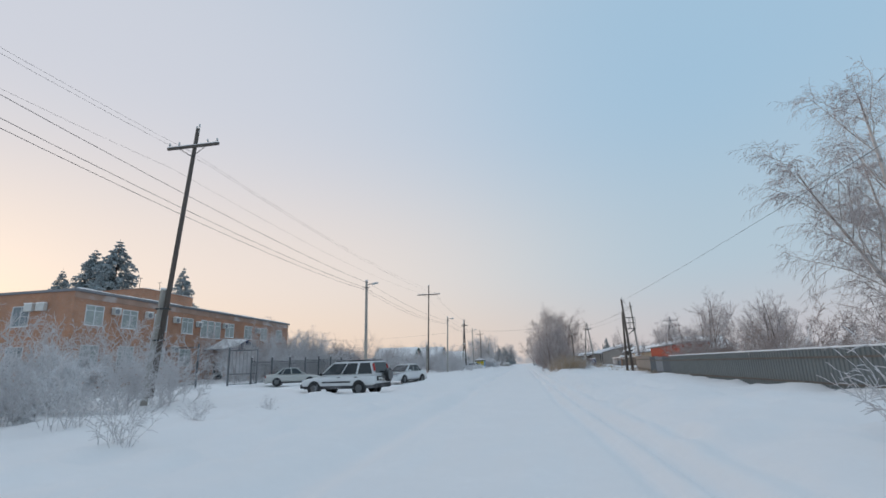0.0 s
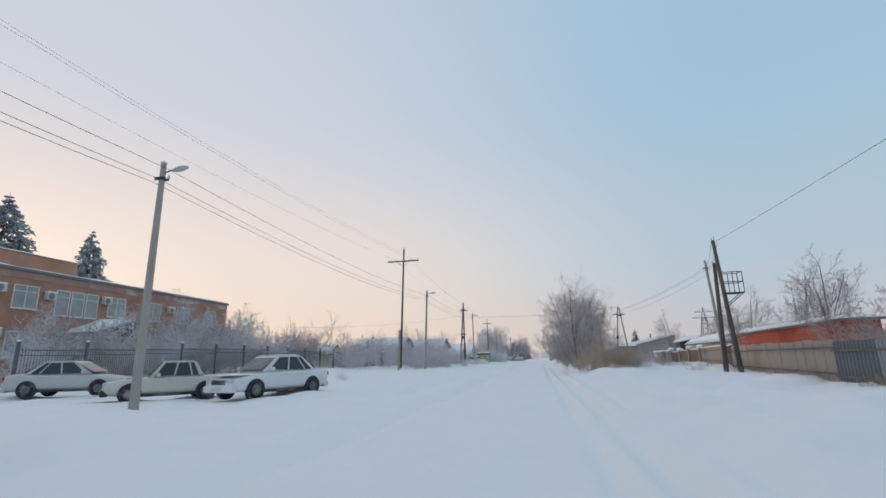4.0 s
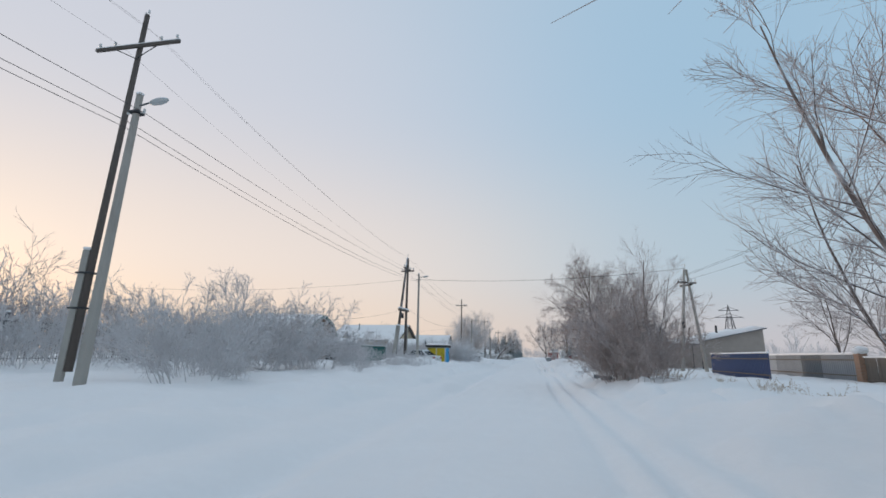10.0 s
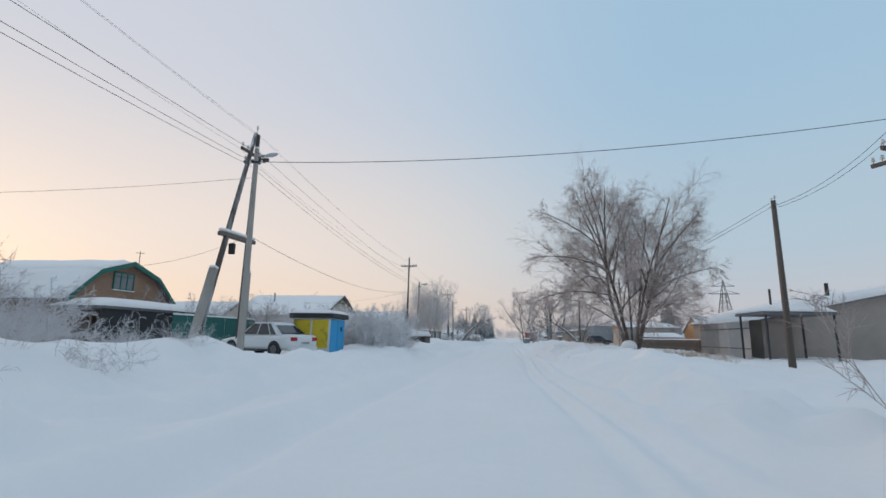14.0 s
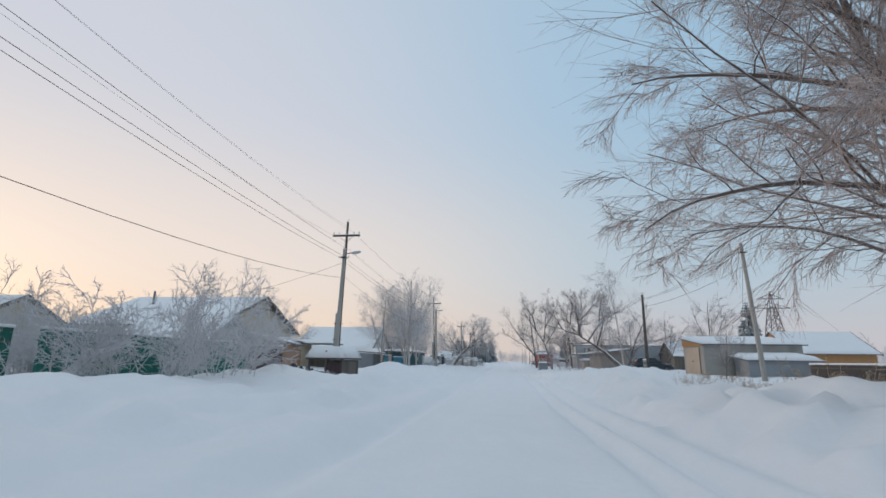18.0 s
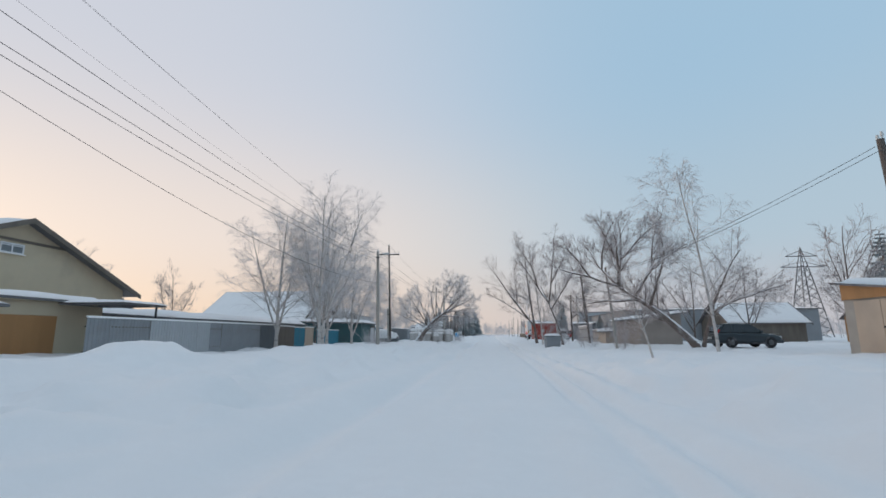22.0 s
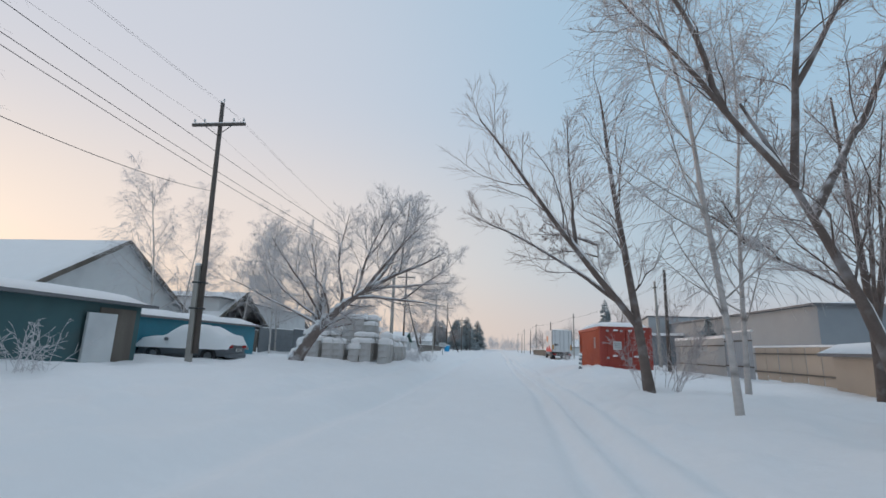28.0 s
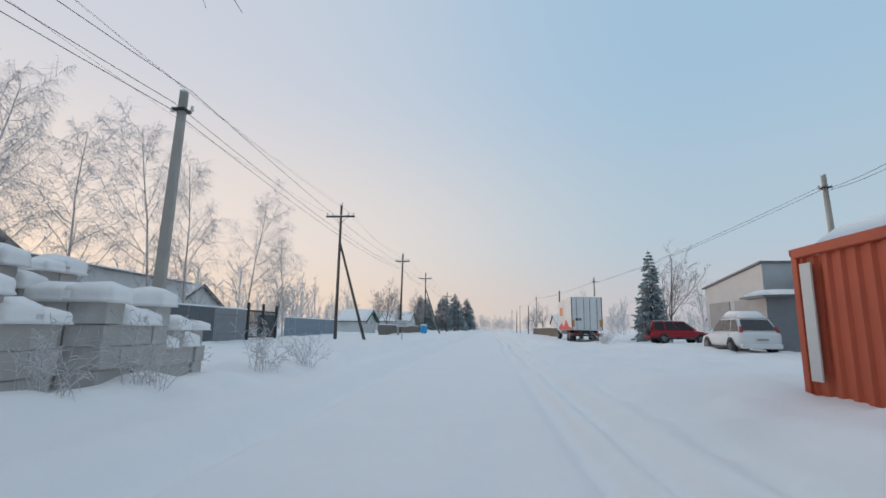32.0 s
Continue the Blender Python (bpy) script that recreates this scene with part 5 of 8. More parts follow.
def brick_material(name, a, b, mortar, scale=1.0):
    m = bpy.data.materials.new(name)
    m.use_nodes = True
    t, L = m.node_tree, m.node_tree.links
    bs = t.nodes["Principled BSDF"]
    bs.inputs["Roughness"].default_value = 0.9
    co, mp = t.nodes.new("ShaderNodeTexCoord"), t.nodes.new("ShaderNodeMapping")
    L.new(co.outputs["Object"], mp.inputs["Vector"])
    sep, com, add = t.nodes.new("ShaderNodeSeparateXYZ"), t.nodes.new("ShaderNodeCombineXYZ"), t.nodes.new("ShaderNodeMath")
    L.new(mp.outputs[0], sep.inputs[0])
    L.new(sep.outputs["X"], add.inputs[0])
    L.new(sep.outputs["Y"], add.inputs[1])
    L.new(add.outputs[0], com.inputs["X"])
    L.new(sep.outputs["Z"], com.inputs["Y"])
    br = t.nodes.new("ShaderNodeTexBrick")
    br.inputs["Scale"].default_value = scale
    br.inputs["Brick Width"].default_value, br.inputs["Row Height"].default_value, br.inputs["Mortar Size"].default_value = 0.26, 0.075, 0.008
    br.inputs["Color1"].default_value, br.inputs["Color2"].default_value, br.inputs["Mortar"].default_value = (*a, 1), (*b, 1), (*mortar, 1)
    L.new(com.outputs[0], br.inputs["Vector"])
    nz, mx = t.nodes.new("ShaderNodeTexNoise"), t.nodes.new("ShaderNodeMixRGB")
    nz.inputs["Scale"].default_value = 0.6
    mx.blend_type, mx.inputs["Fac"].default_value = "OVERLAY", 0.35
    L.new(co.outputs["Object"], nz.inputs["Vector"])
    L.new(br.outputs["Color"], mx.inputs["Color1"])
    L.new(nz.outputs["Fac"], mx.inputs["Color2"])
    L.new(mx.outputs[0], bs.inputs["Base Color"])
    bp = t.nodes.new("ShaderNodeBump")
    bp.inputs["Strength"].default_value, bp.inputs["Distance"].default_value = 0.4, 0.01
    L.new(br.outputs["Fac"], bp.inputs["Height"])
    bp.invert = True
    L.new(bp.outputs[0], bs.inputs["Normal"])
    return m


ORANGE_BRICK = brick_material("orange_brick", (0.47, 0.23, 0.13), (0.40, 0.18, 0.10), (0.42, 0.32, 0.27))
TAN_BRICK = brick_material("tan_brick", (0.38, 0.22, 0.14), (0.33, 0.175, 0.105), (0.36, 0.30, 0.25))
WHITE_FRAME = material("white_frame", (0.72, 0.73, 0.75), 0.5, 0.05)
GLASS = material("window_glass", (0.20, 0.235, 0.255), 0.12, 0.2, 1.2, 0)
GREEN_PAINT = material("green_paint", (0.015, 0.17, 0.13), 0.6, 0.2, 2, 0.1, dirt=(0.03, 0.12, 0.1))
DARK_GREEN = material("dark_green_sheet", (0.03, 0.085, 0.075), 0.55, 0.2, 2, 0.1)
BEIGE = material("beige_plaster", (0.60, 0.51, 0.37), 0.85, 0.08, 1.5, 0.2, dirt=(0.46, 0.39, 0.29))
WHITE_WALL = material("white_siding", (0.66, 0.67, 0.67), 0.7, 0.06, 1.2, 0.1, dirt=(0.5, 0.51, 0.52))
TEAL = material("teal_sheet", (0.02, 0.21, 0.29), 0.6, 0.18, 1.5, 0.1, dirt=(0.04, 0.15, 0.2))
BLUE_PAINT = material("blue_paint", (0.05, 0.25, 0.35), 0.6, 0.15, 2, 0.1)
ZINC = material("zinc_sheet", (0.29, 0.31, 0.33), 0.5, 0.18, 1.3, 0.1, 40, metal=0.25, dirt=(0.22, 0.20, 0.19))
ZINC_LIGHT = material("pale_zinc_sheet", (0.43, 0.45, 0.47), 0.5, 0.12, 1.3, 0.1, 40, metal=0.15)
ZINC_DARK = material("dark_grey_sheet", (0.13, 0.145, 0.16), 0.55, 0.15, 1.5, 0.1)
RUST_RED = material("red_wall", (0.42, 0.085, 0.05), 0.75, 0.2, 1.6, 0.15, dirt=(0.28, 0.07, 0.05))
PURPLE = material("brown_sheet", (0.10, 0.06, 0.065), 0.55, 0.15, 1.5)
SLATE = material("grey_slate", (0.24, 0.25, 0.27), 0.8, 0.15, 1.5, 0.2)
ORANGE_WOOD = material("orange_board", (0.46, 0.24, 0.10), 0.75, 0.2, 2, 0.2, stretch=(1, 1, 0.2))
WEATHERED_TAN = material("weathered_tan_sheet", (0.36, 0.30, 0.25), 0.7, 0.18, 1.2, 0.1, dirt=(0.26, 0.22, 0.19))
TAN_DOOR = material("tan_door", (0.52, 0.42, 0.33), 0.7, 0.12, 1.5, 0.1, dirt=(0.4, 0.32, 0.26))


def slab_x(x0, x1, p, q, th, bevel=0.0):
    """A sloping slab between the points p and q of the y-z plane, thick upwards, from x0 to x1."""
    bm = prism([p, q, (q[0], q[1] + th), (p[0], p[1] + th)], x1 - x0, "x")
    bmesh.ops.translate(bm, vec=(x0, 0, 0), verts=bm.verts)
    if bevel:
        bmesh.ops.bevel(bm, geom=list(bm.edges), offset=bevel, segments=2, affect="EDGES")
    return bm


def snow_sheet(x0, x1, p, q, th, seed=0, nx=None, ny=10):
    """Snow lying on a slope: soft, uneven, with rounded brows that hang a little over the edges."""
    nx = nx or max(8, int(abs(x1 - x0) / 0.5))
    u, v = np.meshgrid(np.linspace(0, 1, nx), np.linspace(0, 1, ny))
    X, Y = x0 + (x1 - x0) * u, p[0] + (q[0] - p[0]) * v
    Z = p[1] + (q[1] - p[1]) * v
    d = np.minimum(np.minimum(u, 1 - u) * abs(x1 - x0), np.minimum(v, 1 - v) * math.hypot(q[0] - p[0], q[1] - p[1]))
    top = Z + th * np.sqrt(np.clip(d / 0.22, 0, 1)) * (1 + 0.25 * vnoise(X + 31 * seed, Y, 1.7)) + 0.005
    vs = np.concatenate([np.stack([X, Y, top], -1).reshape(-1, 3), np.stack([X, Y, Z + 0.004], -1).reshape(-1, 3)])
    i = np.arange(nx * ny).reshape(ny, nx)
    q4 = np.stack([i[:-1, :-1], i[:-1, 1:], i[1:, 1:], i[1:, :-1]], -1).reshape(-1, 4)
    rim = np.concatenate([i[0, :], i[1:, -1], i[-1, -2::-1], i[-2:0:-1, 0]])
    n = nx * ny
    wall = np.stack([rim, np.roll(rim, -1), np.roll(rim, -1) + n, rim + n], -1)
    return quads_mesh("snow_cover", vs, np.concatenate([q4, wall]), SNOW_CAP)


CURTAIN_GLASS = material("curtained_glass", (0.36, 0.41, 0.40), 0.15, 0.3, 0.9, 0, alt=(0.56, 0.60, 0.57))


def window_on_x(parent, x, y, z, w, h, panes=2, face=1, frame_mat=None, sill=True, bar=True, glass=None):
    """A window in a wall that faces along x: frame, panes and sill. y, z: its middle."""
    fm = frame_mat or WHITE_FRAME
    t, e = 0.07, 0.05
    o = face
    fr = boxes((x - 0.04 * o, x + e * o, y - w / 2, y + w / 2, z + h / 2 - t, z + h / 2), (x - 0.04 * o, x + e * o, y - w / 2, y + w / 2, z - h / 2, z - h / 2 + t), (x - 0.04 * o, x + e * o, y - w / 2, y - w / 2 + t, z - h / 2 + t, z + h / 2 - t), (x - 0.04 * o, x + e * o, y + w / 2 - t, y + w / 2, z - h / 2 + t, z + h / 2 - t))
    win = part("window", fr, fm, parent)
    for k in range(panes):
        a = y - w / 2 + t + (w - 2 * t) * k / panes
        b = y - w / 2 + t + (w - 2 * t) * (k + 1) / panes
        part("pane", boxes((x - 0.03 * o, x + 0.015 * o, a, b, z - h / 2 + t, z + h / 2 - t)), glass or GLASS, win)
        if k:
            part("mullion", boxes((x - 0.03 * o, x + 0.045 * o, a - 0.035, a + 0.035, z - h / 2 + t, z + h / 2 - t)), fm, win)
    if bar:
        part("transom", boxes((x - 0.03 * o, x + 0.04 * o, y - w / 2 + t, y + w / 2 - t, z + h * 0.22, z + h * 0.22 + 0.05)), fm, win)
    if sill:
        part("sill", boxes((x, x + 0.14 * o, y - w / 2 - 0.05, y + w / 2 + 0.05, z - h / 2 - 0.05, z - h / 2), bevel=0.008), SNOW_CAP, win, "snow-covered sill")
    return win


def window_on_y(parent, y, x, z, w, h, panes=2, frame_mat=None):
    """A window in a wall that faces back along y."""
    fm = frame_mat or WHITE_FRAME
    t, f0, f1 = 0.07, y - 0.05, y + 0.04
    win = part("window", boxes((x - w / 2, x + w / 2, f0, f1, z + h / 2 - t, z + h / 2), (x - w / 2, x + w / 2, f0, f1, z - h / 2, z - h / 2 + t), (x - w / 2, x - w / 2 + t, f0, f1, z - h / 2 + t, z + h / 2 - t), (x + w / 2 - t, x + w / 2, f0, f1, z - h / 2 + t, z + h / 2 - t)), fm, parent)
    for k in range(panes):
        a = x - w / 2 + t + (w - 2 * t) * k / panes
        b = x - w / 2 + t + (w - 2 * t) * (k + 1) / panes
        part("pane", boxes((a + 0.02, b - 0.02, y - 0.015, y + 0.03, z - h / 2 + t, z + h / 2 - t)), GLASS, win)
        if k:
            part("mullion", boxes((a - 0.02, a + 0.02, y - 0.04, y + 0.03, z - h / 2 + t, z + h / 2 - t)), fm, win)
    part("sill", boxes((x - w / 2 - 0.05, x + w / 2 + 0.05, y - 0.14, y, z - h / 2 - 0.05, z - h / 2), bevel=0.008), SNOW_CAP, win, "snow-covered sill")
    return win


# the two-storey brick building
bld = thing("brick_building", (-40, 62.5, 0), "long two-storey orange brick building with white windows and flat roof", "building")
X0, Y0, Y1, TOP = 0.0, -20.2, 20.6, 9.2
part("wall", boxes((-16, X0, Y0, Y1, -0.5, TOP)), ORANGE_BRICK, bld)
part("cornice", boxes((-16.15, 0.22, Y0 - 0.2, Y1 + 0.2, TOP, TOP + 0.22), bevel=0.03), SLATE, bld, "grey roof edge")
part("snow_cover", snow_sheet(-16.1, 0.25, (Y0 - 0.2, TOP + 0.22), (Y1 + 0.2, TOP + 0.22), 0.22, 1, 24, 40), SNOW_CAP, bld, "snow on the flat roof")
part("icicle_band", boxes((0.002, 0.05, Y0, Y1, TOP - 0.6, TOP - 0.02)), material("frosted_band", (0.46, 0.30, 0.23), 0.8, 0.3, 0.9, 0.1, 20, dirt=(0.66, 0.64, 0.65)), bld, "brick strip under the eave patched with frost")
part("stair_tower", boxes((-14, -7.5, -4, 5.5, TOP, TOP + 3.2)), ORANGE_BRICK, bld)
part("snow_cover", snow_sheet(-14.2, -7.3, (-4.2, TOP + 3.2), (5.7, TOP + 3.2), 0.2, 2), SNOW_CAP, bld)
for yy in (-3, 0.5):
    part("antenna", rods(((-9, yy, TOP + 3.2), (-9, yy, TOP + 4.9), 0.03), ((-9.4, yy, TOP + 4.7), (-8.6, yy, TOP + 4.7), 0.02), sides=5), DARK_STEEL, bld)
for k, yy in enumerate((44.6, 48.8, 53.2, 57.6, 66.2, 70.8, 75.2, 80.0)):
    window_on_x(bld, 0, yy - 62.5, 7.15, 2.0, 1.9, glass=CURTAIN_GLASS)
    window_on_x(bld, 0, yy - 62.5, 3.4, 2.0, 2.0, glass=CURTAIN_GLASS)
for yy in (60.7, 62.1, 63.5):
    window_on_x(bld, 0, yy - 62.5, 7.0, 1.25, 2.2, panes=1, glass=CURTAIN_GLASS)
AC_SHELL = material("ac_shell", (0.62, 0.62, 0.60), 0.5, 0.06, dirt=(0.45, 0.43, 0.4))
for yy, zz in ((51.1, 7.75), (55.4, 7.6), (59.4, 7.4), (64.8, 7.6), (73.0, 7.5), (55.6, 4.2), (46.8, 7.7)):
    y = yy - 62.5
    ac = part("air_conditioner", boxes((0.08, 0.5, y - 0.42, y + 0.42, zz - 0.3, zz + 0.3), bevel=0.03), AC_SHELL, bld)
    bm = bmesh.new()
    bmesh.ops.create_cone(bm, cap_ends=True, segments=16, radius1=0.26, radius2=0.26, depth=0.03, matrix=Matrix.Translation((0.51, y - 0.1, zz)) @ pose(0, 0, 0, 0, 90, 0))
    part("fan_grille", bm, SLATE, ac)
    part("snow_cap", boxes((0.06, 0.52, y - 0.45, y + 0.45, zz + 0.3, zz + 0.42), bevel=0.05), SNOW_CAP, ac, "snow cap")
for xx in (-5.5, -9.0, -13):
    window_on_y(bld, Y0, xx, 7.1, 1.9, 1.9)
    window_on_y(bld, Y0, xx, 3.4, 1.9, 1.9)
for xx in (-3.1, -4.4, -10.8):
    ac = part("air_conditioner", boxes((xx - 0.45, xx + 0.45, Y0 - 0.45, Y0 - 0.06, 7.5, 8.15), bevel=0.03), AC_SHELL, bld)
    part("snow_cap", boxes((xx - 0.47, xx + 0.47, Y0 - 0.47, Y0 - 0.06, 8.15, 8.28), bevel=0.05), SNOW_CAP, ac, "snow cap")
# entrance porch
porch = thing("entrance_porch", (-37.6, 64.2, 0.4), "entrance porch with dark blue gable roof under snow", "porch")
DARK_BLUE = material("dark_blue_sheet", (0.03, 0.06, 0.16), 0.6, 0.15)
part("roof_panel", slab_x(-2.3, 1.8, (0, 5.1), (-3.4, 3.9), 0.1), DARK_BLUE, porch)
part("roof_panel", slab_x(-2.3, 1.8, (0, 5.1), (3.4, 3.9), 0.1), DARK_BLUE, porch)
part("gable", prism([(-3.2, 3.95), (3.2, 3.95), (0, 5.05)], 0.08, "x"), DARK_BLUE, porch)
part("snow_cover", snow_sheet(-2.2, 1.7, (0, 5.2), (-3.4, 4.0), 0.3, 4), SNOW_CAP, porch, "snow on the porch roof")
part("snow_cover", snow_sheet(-2.2, 1.7, (0, 5.2), (3.4, 4.0), 0.3, 5), SNOW_CAP, porch, "snow on the porch roof")
for yy in (-2.9, 2.9):
    part("post", boxes((1.3, 1.6, yy - 0.15, yy + 0.15, -0.3, 4.0), bevel=0.02), WHITE_WALL, porch)
part("door", boxes((-2.4, -2.3, -1.0, 1.0, 0, 2.4), bevel=0.02), DARK_STEEL, porch, "dark double door")


def gable_house(name, at, depth, y0, y1, eave, ridge, wall_mat, label, trim=None, roof=None, over=0.45, windows=(), gambrel=False, chimney=None, front=0.5, frame_mat=None, snow=0.22, gable_mat=None):
    """A house whose gable faces the street (+x) at x = at; its ridge runs back along x by depth."""
    ym = (y0 + y1) / 2
    house = thing(name, (at, ym, 0), label, "house")
    a, b = y0 - ym, y1 - ym
    outline = [(a, -0.4), (b, -0.4), (b, eave), (0, ridge), (a, eave)]
    slopes = [((0, ridge), (a, eave)), ((0, ridge), (b, eave))]
    if gambrel:
        ka, kb = a * 0.58, b * 0.58
        kz = eave + (ridge - eave) * 0.66
        outline = [(a, -0.4), (b, -0.4), (b, eave), (kb, kz), (0, ridge), (ka, kz), (a, eave)]
        slopes = [((0, ridge), (ka, kz)), ((ka, kz), (a, eave)), ((0, ridge), (kb, kz)), ((kb, kz), (b, eave))]
    bm = prism(outline, depth, "x")
    bmesh.ops.translate(bm, vec=(-depth, 0, 0), verts=bm.verts)
    part("wall", bm, wall_mat, house)
    for k, (p, q) in enumerate(slopes):
        if not gambrel or k % 2:
            n = math.hypot(q[0] - p[0], q[1] - p[1])
            q = (q[0] + (q[0] - p[0]) / n * over, q[1] + (q[1] - p[1]) / n * over)
        part("roof_panel", slab_x(-depth - 0.3, front, p, q, 0.1), roof or ROOF_METAL, house)
        part("snow_cover", snow_sheet(-depth - 0.28, front - 0.03, (p[0], p[1] + 0.1), (q[0], q[1] + 0.1), snow, k + int(y0)), SNOW_CAP, house, "thick snow on the roof")
        if trim:
            part("barge_board", slab_x(front, front + 0.04, (p[0], p[1] - 0.16), (q[0], q[1] - 0.16), 0.3), trim, house)
    if gable_mat:
        part("gable", prism([(a * 0.98, eave), (b * 0.98, eave), (0, ridge - 0.06)], 0.03, "x"), gable_mat, house)
    for y, z, w, h, n in windows:
        window_on_x(house, 0.03, y - ym, z, w, h, n, frame_mat=frame_mat)
    if chimney:
        cx, cy, ch = chimney
        part("chimney", rods(((cx, cy - ym, ridge - 1.2), (cx, cy - ym, ridge + ch), 0.11), sides=10), SLATE, house)
    return house


PALE_PLANK = material("pale_plank", (0.40, 0.43, 0.42), 0.85, 0.2, 3, 0.3, 40, stretch=(1, 1, 0.15), dirt=(0.27, 0.28, 0.27))
h1 = gable_house("brick_house", -24.7, 9, 113.2, 121.8, 3.3, 5.75, TAN_BRICK, "tan brick house with curved green-trimmed gable and snowy roof", trim=GREEN_PAINT, windows=((117.3, 4.55, 1.7, 1.15, 3),), gambrel=True, frame_mat=GREEN_PAINT)
part("antenna", rods(((-0.5, 1.5, 5.7), (-0.5, 1.5, 6.9), 0.025), ((-0.5, 1.1, 6.7), (-0.5, 1.9, 6.8), 0.02), sides=5), DARK_STEEL, h1)
part("lean_to_roof", slab_x(0.05, 3.4, (-5.0, 2.55), (5.2, 2.55), 0.12), SLATE, h1)
part("snow_cover", snow_sheet(0.05, 3.6, (-5.2, 2.68), (5.4, 2.68), 0.45, 3), SNOW_CAP, h1, "deep snow on the lean-to")
part("lean_to_wall", boxes((3.1, 3.25, -5, 5.2, -0.3, 2.55)), DARK_STEEL, h1)

h2 = gable_house("beige_house", -26.0, 14, 155.2, 170.6, 4.3, 7.5, BEIGE, "beige plastered house with wide snowy gable roof", trim=GREY_WOOD, windows=((162.5, 5.9, 1.3, 0.55, 2),), chimney=(-9, 158.5, 0.1), front=0.7, over=0.9)
part("band", boxes((0.0, 0.06, -2.0, 3.2, 6.3, 6.45)), GREY_WOOD, h2, "brown board across the gable")
gable_house("white_house", -23.2, 13.5, 196.0, 208.6, 3.2, 7.05, WHITE_WALL, "white-sided house with steep snow-covered roof", trim=GREY_WOOD, chimney=(-1.5, 204.0, -0.9), front=0.35)
barn = gable_house("plank_barn", -18.0, 6, 142.3, 147.4, 2.3, 3.9, PALE_PLANK, "weathered pale grey plank barn with a snowy gable roof", front=0.25, trim=ZINC_LIGHT)
hut = gable_house("dark_hut", -24.0, 7, 213.6, 222.6, 2.8, 5.6, OLD_WOOD, "dark plank house with steep snowy roof", trim=GREY_WOOD)
gable_house("far_house", -17.5, 4, 264, 271, 2.2, 3.8, WHITE_WALL, "small house with dark green snowy roof", trim=GREEN_PAINT, roof=DARK_GREEN, windows=((265, 2.0, 0.9, 0.9, 2), (268, 2.0, 0.9, 0.9, 2)))
for x, y, w, e, r in ((-46, 128, 8, 3.2, 5.6), (-42, 184, 9, 3.0, 5.6), (-30, 240, 9, 3.0, 5.4), (-18, 305, 9, 2.8, 5.0), (-32, 139, 8, 2.9, 5.0)):
    gable_house("village_house", x, 9, y, y + w, e, r, BEIGE if w < 9 else WHITE_WALL, "small village house under a thick snowy roof", trim=GREY_WOOD, windows=((y + w * 0.35, 1.9, 0.9, 1.1, 2), (y + w * 0.7, 1.9, 0.9, 1.1, 2)))

# flat-roofed side buildings: x0, x1, y0, y1, front height, back height


def shed(name, x0, x1, y0, y1, z0, z1, wall_mat, label, snow=0.25, over=0.3, slope="x"):
    """A shed with a single-pitch roof that rises from z0 to z1 along x or y."""
    root = thing(name, ((x0 + x1) / 2, (y0 + y1) / 2, 0), label, "shed")
    hx, hy = (x1 - x0) / 2, (y1 - y0) / 2
    if slope == "x":
        bm = prism([(-hx, -0.4), (hx, -0.4), (hx, z1), (-hx, z0)], 2 * hy, "y")
        bmesh.ops.translate(bm, vec=(0, -hy, 0), verts=bm.verts)
        part("wall", bm, wall_mat, root)
        turn = pose(0, 0, 0, 0, 0, -90)
        d = (z1 - z0) / (2 * hx) * over
        rb = slab_x(-hy - over, hy + over, (-hx - over, z0 - d), (hx + over, z1 + d), 0.1)
        ob = part("roof_panel", rb, ROOF_METAL, root)
        ob2 = part("snow_cover", snow_sheet(-hy - over, hy + over, (-hx - over, z0 - d + 0.1), (hx + over, z1 + d + 0.1), snow, int(y0)), SNOW_CAP, root, "snow on the roof")
        for o in (ob, ob2):
            o.matrix_basis = turn
    else:
        bm = prism([(-hy, -0.4), (hy, -0.4), (hy, z1), (-hy, z0)], 2 * hx, "x")
        bmesh.ops.translate(bm, vec=(-hx, 0, 0), verts=bm.verts)
        part("wall", bm, wall_mat, root)
        d = (z1 - z0) / (2 * hy) * over
        part("roof_panel", slab_x(-hx - over, hx + over, (-hy - over, z0 - d), (hy + over, z1 + d), 0.1), ROOF_METAL, root)
        part("snow_cover", snow_sheet(-hx - over, hx + over, (-hy - over, z0 - d + 0.1), (hy + over, z1 + d + 0.1), snow, int(y0)), SNOW_CAP, root, "snow on the roof")
    return root


s = shed("brick_outbuilding", -21.5, -18.0, 147.6, 155.2, 2.75, 2.3, TAN_BRICK, "low brick outbuilding with snowy wavy roof", slope="y")
s = shed("garage", -24.5, -19.6, 156.0, 161.8, 3.0, 2.75, BEIGE, "beige garage with an orange wooden door and snowy roof", slope="x")
part("door", boxes((2.46, 2.52, -2.4, 0.4, 0, 2.1), bevel=0.01), ORANGE_WOOD, s, "orange plank door")
part("carport_roof", boxes((2.5, 5.6, 0.4, 3.2, 2.62, 2.7)), ROOF_METAL, s)
part("snow_cover", snow_sheet(2.5, 5.7, (0.3, 2.7), (3.3, 2.7), 0.14, 8), SNOW_CAP, s)
part("post", rods(((5.3, 2.9, -0.2), (5.3, 2.9, 2.62), 0.05), sides=6), DARK_STEEL, s)
shed("low_barn", -22.5, -17.2, 163.5, 181.5, 2.45, 2.1, GREY_WOOD, "long low barn with a snow-laden roof behind a fence", slope="x", snow=0.3)
